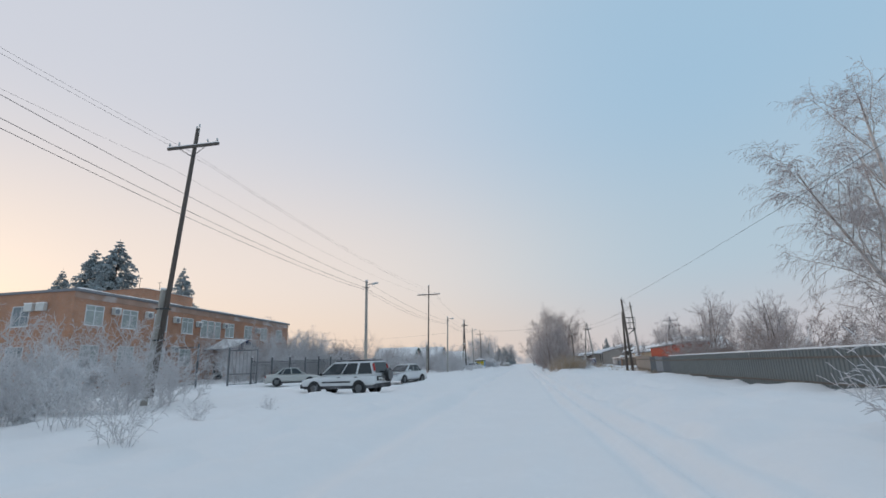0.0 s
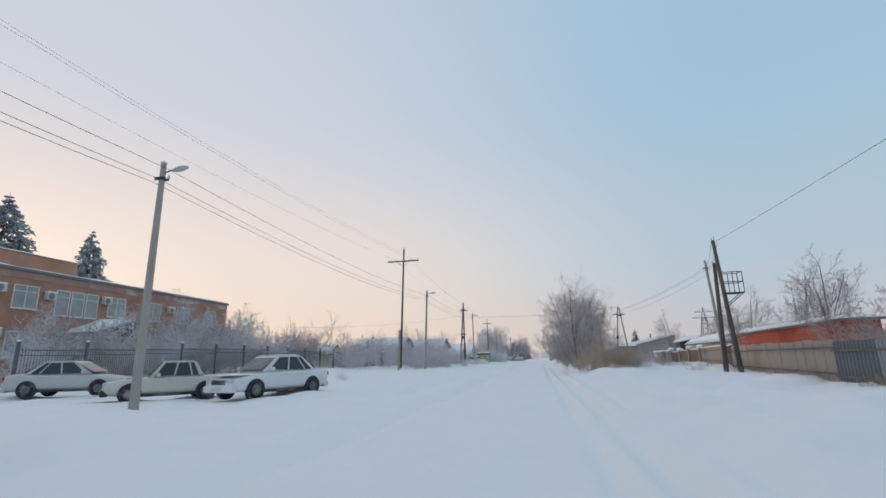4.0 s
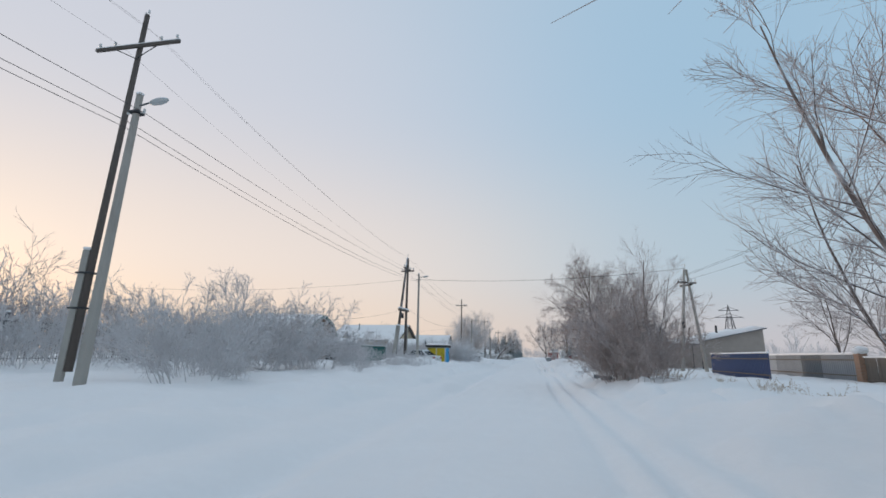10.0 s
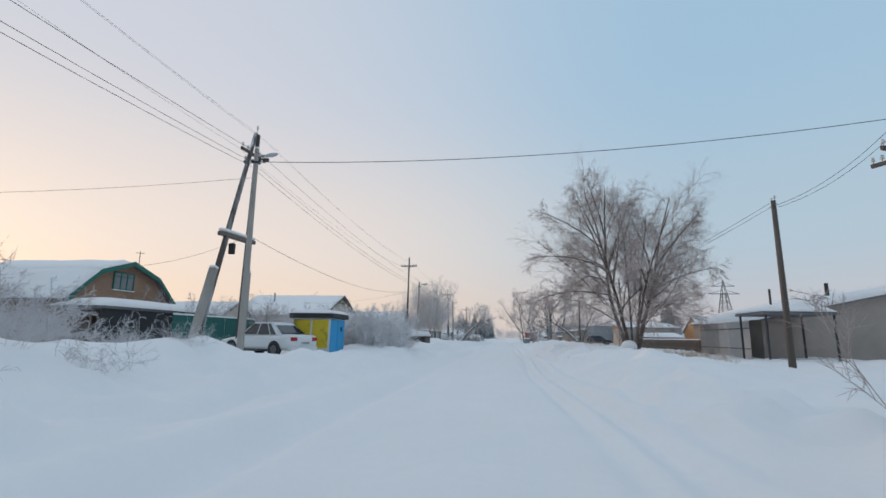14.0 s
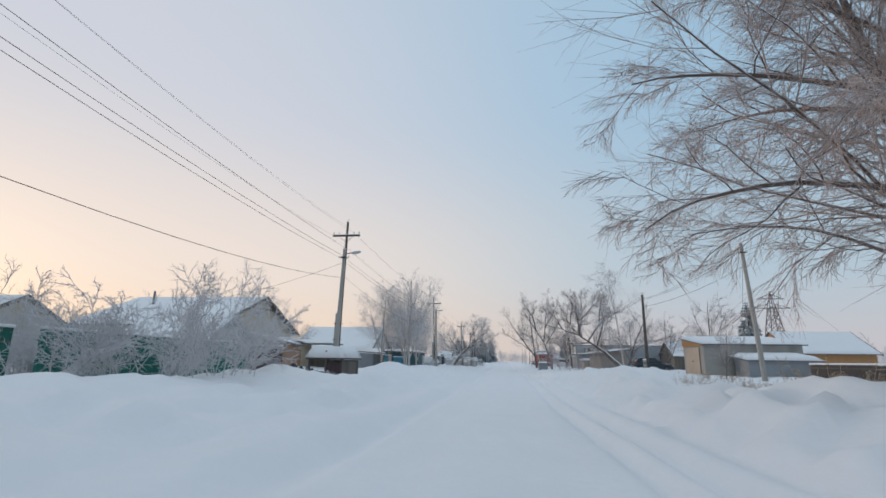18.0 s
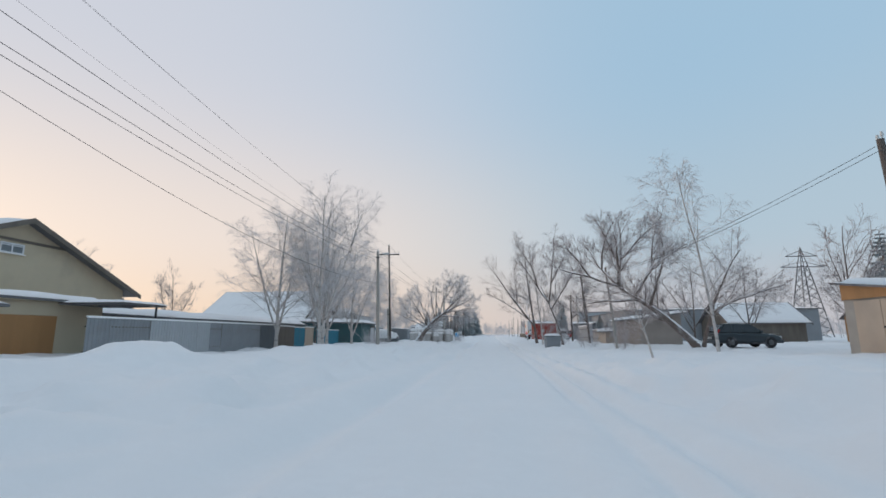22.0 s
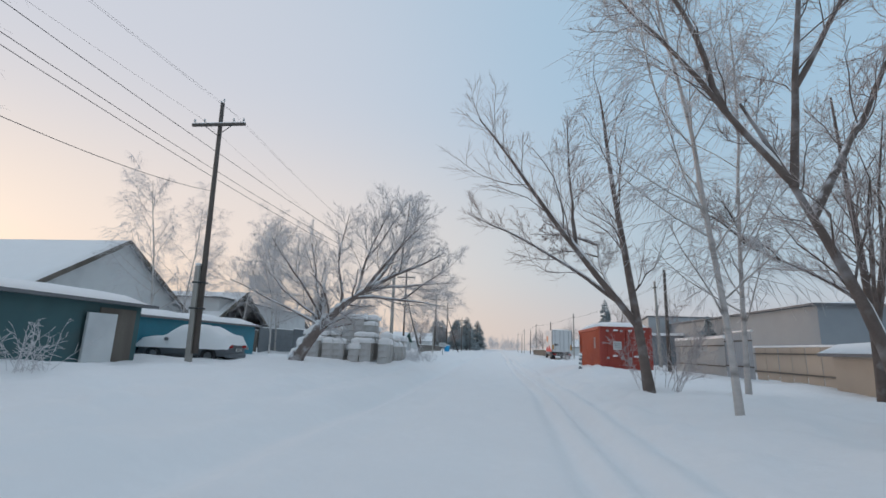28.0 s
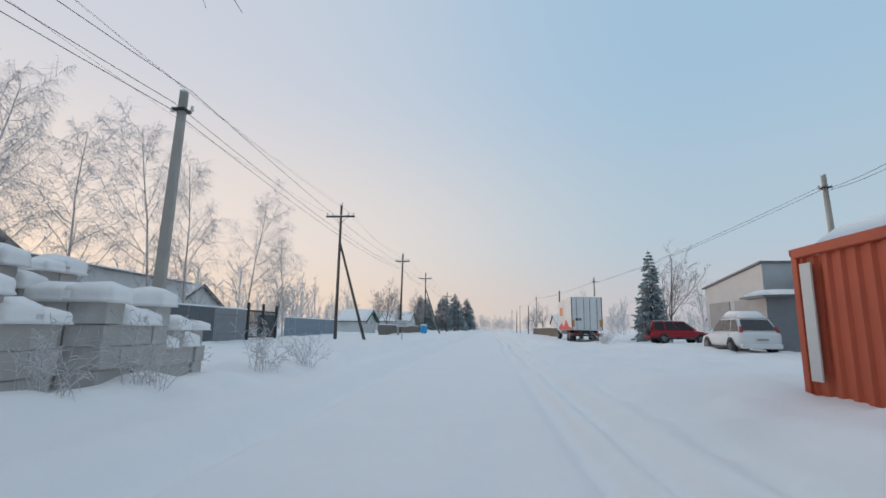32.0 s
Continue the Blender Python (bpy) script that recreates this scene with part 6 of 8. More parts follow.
s = shed("teal_garage", -21.5, -13.3, 186.6, 192.4, 2.55, 2.35, material("blue_green_sheet", (0.05, 0.125, 0.135), 0.6, 0.2, 1.5, 0.1, dirt=(0.08, 0.11, 0.11)), "dark blue-green sheet garage with a snowy roof", snow=0.3, slope="x", over=0.4)
part("board", boxes((4.1, 4.16, 1.0, 2.6, 0, 2.2)), GREY_WOOD, s)
part("door", boxes((4.2, 4.3, 0.4, 1.6, 0.1, 2.0), bevel=0.01), WHITE_WALL, s, "white sheet door standing ajar")
s = shed("teal_outhouse", -24, -15.9, 192.6, 206.0, 2.5, 2.15, TEAL, "teal-painted outbuilding with a snow-covered lean-to roof", snow=0.3, slope="x", over=0.35)
s = shed("white_barn", -32, -24, 214.5, 233.5, 4.8, 4.5, WHITE_WALL, "long white-walled barn with snow on its roof", snow=0.15, slope="y")
shed("plain_house", -40, -31, 236, 246, 4.2, 4.2, ZINC_LIGHT, "grey flat-roofed building behind birches", snow=0.2)

# street-side houses on the other hand
s = shed("red_outbuilding", 16.4, 18.0, 55.5, 71.0, 2.75, 2.6, RUST_RED, "low red-walled outbuilding with snowy roof", snow=0.25, slope="y")
s = shed("low_house", 17.6, 22.5, 69.5, 87.5, 2.3, 3.4, BEIGE, "long low house with deep snow on its roof", snow=0.35)
shed("dark_shed", 16.9, 18.8, 87.9, 89.6, 2.6, 3.0, OLD_WOOD, "dark plank shed with a snowy roof beside a low house", snow=0.25)
h = shed("snowy_house", 15.6, 25, 120.5, 131, 2.55, 4.6, material("brown_plaster", (0.40, 0.34, 0.30), 0.85, 0.18, 1.5, 0.3, dirt=(0.29, 0.25, 0.22)), "low house under a big snowy roof", snow=0.45, slope="x")
part("stove_pipe", rods(((1.2, -2.0, 3.5), (1.2, -2.0, 5.2), 0.12), sides=10), DARK_STEEL, h)
part("stove_pipe", rods(((-0.8, 1.0, 3.5), (-0.8, 1.0, 5.1), 0.08), sides=8), DARK_STEEL, h)
cp = thing("carport", (15.2, 118.6, 0), "open carport with a grey flat roof under snow", "carport")
part("roof_panel", boxes((-1.2, 2.6, -1.6, 1.6, 2.75, 2.9), bevel=0.02), ROOF_METAL, cp)
part("snow_cover", snow_sheet(-1.3, 2.7, (-1.7, 2.9), (1.7, 2.9), 0.3, 9), SNOW_CAP, cp)
for x, y in ((-1.0, -1.4), (-1.0, 1.4), (2.4, -1.4), (2.4, 1.4)):
    part("post", rods(((x, y, 0.2), (x, y, 2.75), 0.06), sides=6), DARK_STEEL, cp)
gar = shed("garage", 16.6, 24.5, 160.0, 164.7, 2.95, 3.6, CONCRETE, "grey block garage with wooden gable boards and pale double doors", snow=0.25, slope="y")
d = part("door", boxes((-4.05, -3.99, -1.5, 0.05, 0.35, 2.75), bevel=0.01), TAN_DOOR, gar, "pale tan garage door leaf")
part("hasp", boxes((-4.09, -4.04, -0.1, 0.02, 1.5, 1.6)), DARK_STEEL, d)
part("door", boxes((-4.05, -3.99, 0.07, 1.6, 0.35, 2.75), bevel=0.01), TAN_DOOR, gar, "pale tan garage door leaf")
part("fascia", prism([(-2.35, 2.85), (2.35, 2.85), (2.35, 3.6), (-2.35, 2.98)], -0.05, "x"), ORANGE_WOOD, gar, "orange wooden boards above the doors").location.x = -3.98
shed("snowy_store", 18.8, 24, 157.2, 159.6, 1.6, 1.9, ZINC, "low metal store with snow on top", snow=0.3, slope="y")
gable_house("village_house", 48, 10, 186, 196, 3.0, 6.0, ORANGE_WOOD, "wooden house with orange gable and snowy roof", trim=GREY_WOOD)
s = shed("tan_shed", 11.9, 15.2, 181.0, 189, 2.5, 2.9, material("brown_plaster", (0.40, 0.34, 0.30), 0.85, 0.18, 1.5, 0.3, dirt=(0.29, 0.25, 0.22)), "tan plastered shed with a snowy overhanging roof", snow=0.2, slope="x", over=0.5)
shed("low_store", 11.3, 14.2, 190.5, 193.3, 1.45, 1.5, TAN_DOOR, "low tan store with snow on top", snow=0.35)
s = shed("long_warehouse", 17, 40, 203, 225, 4.2, 4.3, material("grey_render", (0.34, 0.36, 0.38), 0.85, 0.12, 0.8, 0.2, dirt=(0.27, 0.28, 0.3)), "long grey warehouse with a dark snowy roof", snow=0.15)
sg = shed("grey_garage", 15.0, 24, 225.0, 232.0, 4.98, 4.14, ZINC_LIGHT, "tall pale grey garage with big doors", snow=0.12, slope="y", over=0.15)
for y in (-1.7, 1.6):
    part("door", boxes((-4.55, -4.5, y - 1.35, y + 1.35, 0.2, 3.1), bevel=0.01), ZINC, sg, "grey sectional garage door")
shed("annex_store", 13.3, 18.0, 221.8, 223.3, 2.9, 3.0, ZINC, "grey store shed with snow on its roof", snow=0.25)
for x, y, w, e, r in ((14, 298, 9, 2.6, 4.4), (27, 250, 9, 2.8, 5.0), (28, 96, 9, 2.8, 5.0), (26, 196, 7, 2.6, 4.8)):
    o = gable_house("village_house", x + 8, 8, y, y + w, e, r, {14: WHITE_WALL, 26: GREY_WOOD}.get(x, TAN_BRICK), "small village house under a thick snowy roof", trim=GREY_WOOD)

# ---- fences ----


def sheet_mesh(name, w, h, mat, pitch=0.19, depth=0.028):
    """A trapezoid-profiled steel sheet, w wide along x and h high."""
    n = max(2, int(round(w / pitch)))
    xs, ys = [], []
    for k in range(n):
        for f, d in ((0.0, 0), (0.35, 0), (0.5, 1), (0.85, 1)):
            xs.append((k + f) * w / n)
            ys.append(d * depth)
    xs.append(w)
    ys.append(0)
    front = [(x, y, z) for z in (0, h) for x, y in zip(xs, ys)]
    back = [(x, y + 0.004, z) for z in (0, h) for x, y in zip(xs, ys)]
    m = len(xs)
    q = [(i, i + 1, i + 1 + m, i + m) for i in range(m - 1)]
    q += [(i + 2 * m + 1, i + 2 * m, i + 3 * m, i + 1 + 3 * m) for i in range(m - 1)]
    return quads_mesh(name, front + back, q, mat, False)


def plank_mesh(name, w, h, mat):
    me = bpy.data.meshes.new(name)
    bm = boxes((0, w, -0.012, 0.012, 0, h), bevel=0.004)
    bm.to_mesh(me)
    bm.free()
    me.materials.append(mat)
    return me


def fence(a, b, h, mats, label, width=1.15, base=None, snow=0.06, jitter=0.03, posts=0, plank=False, group="", pname="panel", top=None):
    """A fence from a to b of upright sheets or planks, each one an object; posts behind it and a line of snow on top."""
    a, b = Vector((*a, 0)), Vector((*b, 0))
    length = (b - a).length
    turn = math.degrees(math.atan2(b.y - a.y, b.x - a.x))
    n = max(1, int(round(length / width)))
    g0 = base if base is not None else min(ground_at(a.x, a.y), ground_at(b.x, b.y)) - 0.15
    root = thing("fence", (a.x, a.y, g0), label, "fence", group, rz=turn)
    r = random.Random(int(a.y * 10 + a.x))
    step = length / n
    made = {}
    for k in range(n):
        mat = mats[min(len(mats) - 1, int(k / n * len(mats)))]
        if mat.name not in made:
            made[mat.name] = plank_mesh(pname, step * 0.94, h, mat) if plank else sheet_mesh(pname, step * 0.995, h, mat)
        o = new(pname, made[mat.name])
        o.parent = root
        o.matrix_basis = pose(k * step, 0, r.uniform(-jitter, jitter), r.uniform(-0.8, 0.8), r.uniform(-1, 1) * jitter * 12)
        if posts and k % posts == 0:
            part("post", rods(((k * step, 0.06, -0.2), (k * step, 0.06, h + 0.03), 0.04), sides=6), DARK_STEEL, root)
    for z in (0.25 * h, 0.8 * h):
        part("rail", boxes((0, length, 0.03, 0.07, z - 0.03, z + 0.03)), GREY_WOOD, root)
    if snow:
        part("snow_cap", boxes((0, length, -0.05, 0.07, h - 0.02, h + snow), bevel=0.02), SNOW_CAP, root, "line of snow on top")
    return root


fence((-15.6, 156.6), (-15.6, 172.6), 1.75, [ZINC, ZINC_LIGHT, ZINC_LIGHT, ZINC, ZINC, ZINC_DARK], "grey corrugated steel fence in mixed shades", base=0.2)
fence((-15.6, 172.8), (-15.7, 176.0), 1.7, [GREY_WOOD], "short brown plank fence", base=0.2, plank=True, width=0.2)
fence((-15.7, 176.1), (-15.8, 178.4), 1.65, [BLUE_PAINT], "bright turquoise sheet gate", base=0.2)
fence((-15.8, 178.5), (-15.9, 180.6), 1.7, [TAN_DOOR], "pale plank fence section", base=0.2, plank=True, width=0.22)
fence((-15.6, 180.7), (-15.5, 186.3), 1.5, [BLUE_PAINT], "blue sheet fence by a frosted bush", base=0.2)
fence((-14.2, 128.5), (-14.4, 140.6), 1.75, [GREEN_PAINT], "green sheet fence behind frosted bushes", base=0.3)
fence((-14.4, 140.7), (-13.4, 142.8), 1.6, [PURPLE], "dark brown sheet fence", base=0.35)
fence((-18.0, 113.5), (-17.6, 121.5), 2.1, [material("teal_green_sheet", (0.02, 0.14, 0.125), 0.6, 0.2, 1.5, 0.1)], "dark green sheet gates and fence with a number panel", base=0.2)
fence((-12.6, 123.2), (-12.9, 126.6), 1.85, [GREEN_PAINT], "bright green sheet garage front", base=0.1)
fence((-17.6, 206.4), (-18.4, 211.2), 1.7, [GREY_WOOD], "grey picket fence with gaps", base=0.35, plank=True, width=0.17)
fence((-18.4, 211.4), (-18.0, 217.0), 2.0, [ZINC], "grey corrugated steel fence", base=0.3)
fence((-15.2, 210.5), (-15.0, 226.4), 1.95, [ZINC_DARK, ZINC_DARK, ZINC_DARK, ZINC], "dark grey sheet fence before birches", base=0.3)
fence((-16.8, 231.5), (-16.9, 235.0), 1.75, [ZINC], "grey sheet fence beside a gate", base=0.35)
fence((-17.0, 236.5), (-17.0, 250.5), 1.65, [material("blue_grey_sheet", (0.25, 0.31, 0.38), 0.5, 0.12)], "pale blue-grey sheet fence", base=0.35)
fence((-12.5, 252), (-14.5, 300), 1.3, [GREY_WOOD], "low grey plank fence far along the street", base=0.3, plank=True, width=0.3)
gate = thing("iron_gate", (-15.0, 226.6, 0.4), "dark iron gate between fence posts", "gate")
part("gate_frame", boxes((-0.03, 0.03, 0, 4.0, 0.1, 0.2), (-0.03, 0.03, 0, 4.0, 1.0, 1.06), (-0.03, 0.03, 0, 4.0, 1.75, 1.85)), DARK_STEEL, gate)
for k in range(28):
    part("bar", boxes((-0.015, 0.015, 0.05 + k * 0.142, 0.09 + k * 0.142, 0.1, 1.8)), DARK_STEEL, gate)
for y in (0, 2.0, 4.0):
    part("post", boxes((-0.07, 0.07, y - 0.07, y + 0.07, -0.3, 2.15)), DARK_STEEL, gate)
    bm = bmesh.new()
    bmesh.ops.create_icosphere(bm, subdivisions=1, radius=0.11, matrix=Matrix.Translation((0, y, 2.22)))
    part("ball", bm, DARK_STEEL, gate)
# the other side of the street
fence((9.0, 15.0), (8.9, 36.8), 1.38, [material("weathered_dark_sheet", (0.17, 0.19, 0.19), 0.55, 0.16, 1.2, 0.1, dirt=(0.12, 0.125, 0.12))], "grey corrugated steel fence along the snow", base=0.1, snow=0.03)
fence((8.95, 37.0), (9.5, 44.0), 1.4, [ZINC_DARK, ZINC, ZINC_DARK], "dented pale steel sheet fence", base=0.1, jitter=0.06, snow=0)
fence((9.6, 44.1), (11.6, 58.0), 1.45, [WEATHERED_TAN], "weathered grey-tan panel fence", base=0.15, plank=True, width=0.9, jitter=0.05, snow=0)
for k, y in enumerate(np.linspace(80.4, 91.5, 4)):
    p = thing("brick_pier", (16.75, y, ground_at(16.75, y) - 0.2), "tan brick fence pier with a round snow cap", "fence pier", "brick piers")
    part("shaft", boxes((-0.2, 0.2, -0.2, 0.2, 0, 1.68), bevel=0.01), TAN_BRICK, p)
    bm = bmesh.new()
    bmesh.ops.create_icosphere(bm, subdivisions=2, radius=0.38, matrix=Matrix.Translation((0, 0, 1.76)) @ Matrix.Diagonal((1, 1, 0.6, 1)))
    part("snow_cap", bm, SNOW_CAP, p, "rounded snow cap", smooth=True)
    if k < 3:
        fence((16.75, y + 0.22), (16.75, y + 3.45), 1.45, [GREY_WOOD], "brown plank infill between piers", base=ground_at(16.75, y) - 0.15, group="pier infill", plank=True, width=0.22)
fence((13.9, 65.3), (16.7, 80.1), 1.55, [WEATHERED_TAN], "tan sheet fence before a low house", base=0.25)
fence((11.7, 58.2), (13.8, 65.1), 1.5, [PURPLE, GREY_WOOD], "weathered brown plank fence", base=0.2, plank=True, width=0.24, jitter=0.05)
fence((16.8, 91.8), (17.3, 103.5), 1.45, [ZINC, ZINC_DARK, ZINC, ZINC_LIGHT], "grey steel sheet fence in mixed shades", base=0.25, snow=0.1)
fence((12.3, 91), (12.6, 100), 1.5, [DARK_BLUE], "dark blue sheet fence behind brush", base=0.2)
fence((14.6, 119.9), (14.9, 127.8), 2.2, [ZINC_LIGHT, ZINC], "pale grey steel fence by a low house", base=0.3)
fence((15.0, 128.2), (14.0, 141.0), 0.85, [OLD_WOOD], "low dark plank fence in snow", base=0.5, plank=True, width=0.2, jitter=0.06)
fence((11.8, 193.8), (11.9, 199.4), 1.4, [TAN_DOOR], "low tan slab fence under trees", base=0.4, plank=True, width=0.9)
fence((11.9, 199.5), (12.0, 202.4), 2.2, [ZINC_LIGHT], "pale steel sheet gate", base=0.35)
fence((12.0, 202.5), (12.2, 210), 1.95, [material("pale_sheet", (0.50, 0.49, 0.47), 0.6, 0.1, 1.2, 0.1, dirt=(0.4, 0.38, 0.36))], "pale steel fence beside a container", base=0.35, snow=0.14)
fence((9.0, 257), (8.5, 290), 1.2, [GREY_WOOD], "low grey plank fence far along the street", base=0.3, plank=True, width=0.3)

# the railing in front of the brick building
RAIL_STEEL = material("frosted_rail_steel", (0.10, 0.105, 0.115), 0.6, 0.25, 3, 0.1, 40, alt=(0.26, 0.27, 0.29), snow=0.2)


def shared_mesh(name, bm, mat):
    me = bpy.data.meshes.new(name)
    bm.to_mesh(me)
    bm.free()
    me.materials.append(mat)
    return me


rail_mesh = shared_mesh("rail", boxes((0, 3.55, -0.015, 0.015, -0.02, 0.02)), RAIL_STEEL)
picket_mesh = shared_mesh("picket", boxes((-0.009, 0.009, -0.009, 0.009, 0.1, 2.05)), RAIL_STEEL)
bm = boxes((-0.06, 0.06, -0.06, 0.06, -0.3, 2.3))
box(bm, -0.075, 0.075, -0.075, 0.075, 2.3, 2.36)
post_mesh = bpy.data.meshes.new("post")
bm.to_mesh(post_mesh)
bm.free()
post_mesh.materials.append(RAIL_STEEL)
runs = [(26.5 - 3.6 * k, 0.15) for k in range(4)] + [(30.2, 0.2)] + [(45.6 + 3.62 * k, 0.62 if k > 3 else 0.3 + 0.08 * k) for k in range(17)]
for y, base in runs:
    f = thing("steel_fence", (-24.0, y, base), "dark steel picket fence bay with posts", "fence", "steel fence bays", rz=90)
    pieces = [("post", post_mesh, -0.04, 0)] + [("rail", rail_mesh, 0, z) for z in (0.24, 1.715, 1.97)] + [("picket", picket_mesh, 0.059 + 0.148 * k, 0) for k in range(24)]
    for nm, me, x, z in pieces:
        o = new(nm, me)
        o.parent = f
        o.matrix_basis = pose(x, 0, z)
        if nm == "post":
            part("snow_cap", boxes((-0.12, 0.05, -0.08, 0.08, 2.36, 2.45), bevel=0.03), SNOW_CAP, f, "snow cap")
for x, y, rz in ((-23.9, 38.1, 200), (-23.9, 42.0, 20)):
    gt = thing("gate_leaf", (x, y, ground_at(x, y)), "dark steel gate leaf standing open with curved lower bars", "gate", "gate leaves", rz=rz)
    part("gate_post", boxes((-0.06, 0.06, -0.06, 0.06, -0.3, 3.2)), RAIL_STEEL, gt)
    fr = boxes((0, 0.05, -0.02, 0.02, 0.2, 3.0), (2.2, 2.26, -0.02, 0.02, 0.2, 3.0), (0, 2.26, -0.02, 0.02, 1.0, 1.05), (0, 2.26, -0.02, 0.02, 2.9, 2.96), (0, 2.26, -0.02, 0.02, 0.2, 0.25))
    part("gate_frame", fr, RAIL_STEEL, gt)
    for k in range(15):
        part("bar", rods(((0.12 + k * 0.145, 0, 0.2), (0.12 + k * 0.145, 0, 1.0 + 1.9 * (k % 2)), 0.012), sides=5), RAIL_STEEL, gt)

# ---- vehicles ----
RUBBER = material("rubber", (0.022, 0.022, 0.024), 0.85, 0.2, 8, 0.2, dirt=(0.35, 0.36, 0.38))
RIM = material("wheel_rim", (0.17, 0.175, 0.18), 0.5, 0.2, 8, 0, metal=0.4, dirt=(0.5, 0.51, 0.53))
CAR_GLASS = material("car_glass", (0.035, 0.042, 0.05), 0.1, 0.2, 1.5, 0, dirt=(0.22, 0.24, 0.26))
BLACK_TRIM = material("black_trim", (0.025, 0.025, 0.028), 0.6, 0.2, 4, 0.1, dirt=(0.2, 0.2, 0.21))
LAMP_RED = material("red_lamp", (0.42, 0.02, 0.02), 0.25, 0.1)
LAMP_CLEAR = material("clear_lamp", (0.55, 0.57, 0.6), 0.15, 0.1)
PLATE = material("plate_white", (0.6, 0.6, 0.58), 0.6, 0.05)
WHITE_PAINT = material("white_car_paint", (0.72, 0.73, 0.74), 0.3, 0.04, 1.2, 0, dirt=(0.55, 0.54, 0.52))
BEIGE_PAINT = material("beige_car_paint", (0.60, 0.58, 0.52), 0.35, 0.05, 1.2, 0, dirt=(0.5, 0.48, 0.45))
SILVER_PAINT = material("silver_car_paint", (0.52, 0.52, 0.50), 0.32, 0.05, 1.2, 0, metal=0.3)
RED_PAINT = material("red_car_paint", (0.36, 0.015, 0.025), 0.35, 0.08, 1.2, 0)
DARK_PAINT = material("dark_car_paint", (0.035, 0.05, 0.06), 0.3, 0.1, 1.2, 0)


def loft(stations, smooth_level=1):
    """A closed body from stations (x, bottom, top, half width at the sill, at the shoulder, at the top edge)."""
    bm = bmesh.new()
    rings = []
    for x, zb, zt, w0, w1, w2 in stations:
        half = [(w0 * 0.86, zb), (w0, zb + 0.07), (w1, zb + (zt - zb) * 0.45), (w1 * 0.995, zb + (zt - zb) * 0.8), (w2, zt - 0.025), (w2 * 0.9, zt)]
        ring = [(x, y, z) for y, z in half] + [(x, -y, z) for y, z in reversed(half)]
        rings.append([bm.verts.new(p) for p in ring])
    n = len(rings[0])
    for a, b in zip(rings, rings[1:]):
        for i in range(n):
            j = (i + 1) % n
            bm.faces.new((a[i], a[j], b[j], b[i]))
    bm.faces.new(rings[0][::-1])
    bm.faces.new(rings[-1])
    return bm


def quad_plate(points, mat, name, parent, thick=0.012, label=""):
    """A thin pane through four corners, drawn out along its normal."""
    bm = bmesh.new()
    p = [Vector(q) for q in points]
    n = (p[1] - p[0]).cross(p[3] - p[0]).normalized() * thick
    a = [bm.verts.new(q) for q in p]
    b = [bm.verts.new(q + n) for q in p]
    bm.faces.new(a[::-1]), bm.faces.new(b)
    for i in range(4):
        j = (i + 1) % 4
        bm.faces.new((a[i], a[j], b[j], b[i]))
    return part(name, bm, mat, parent, label)


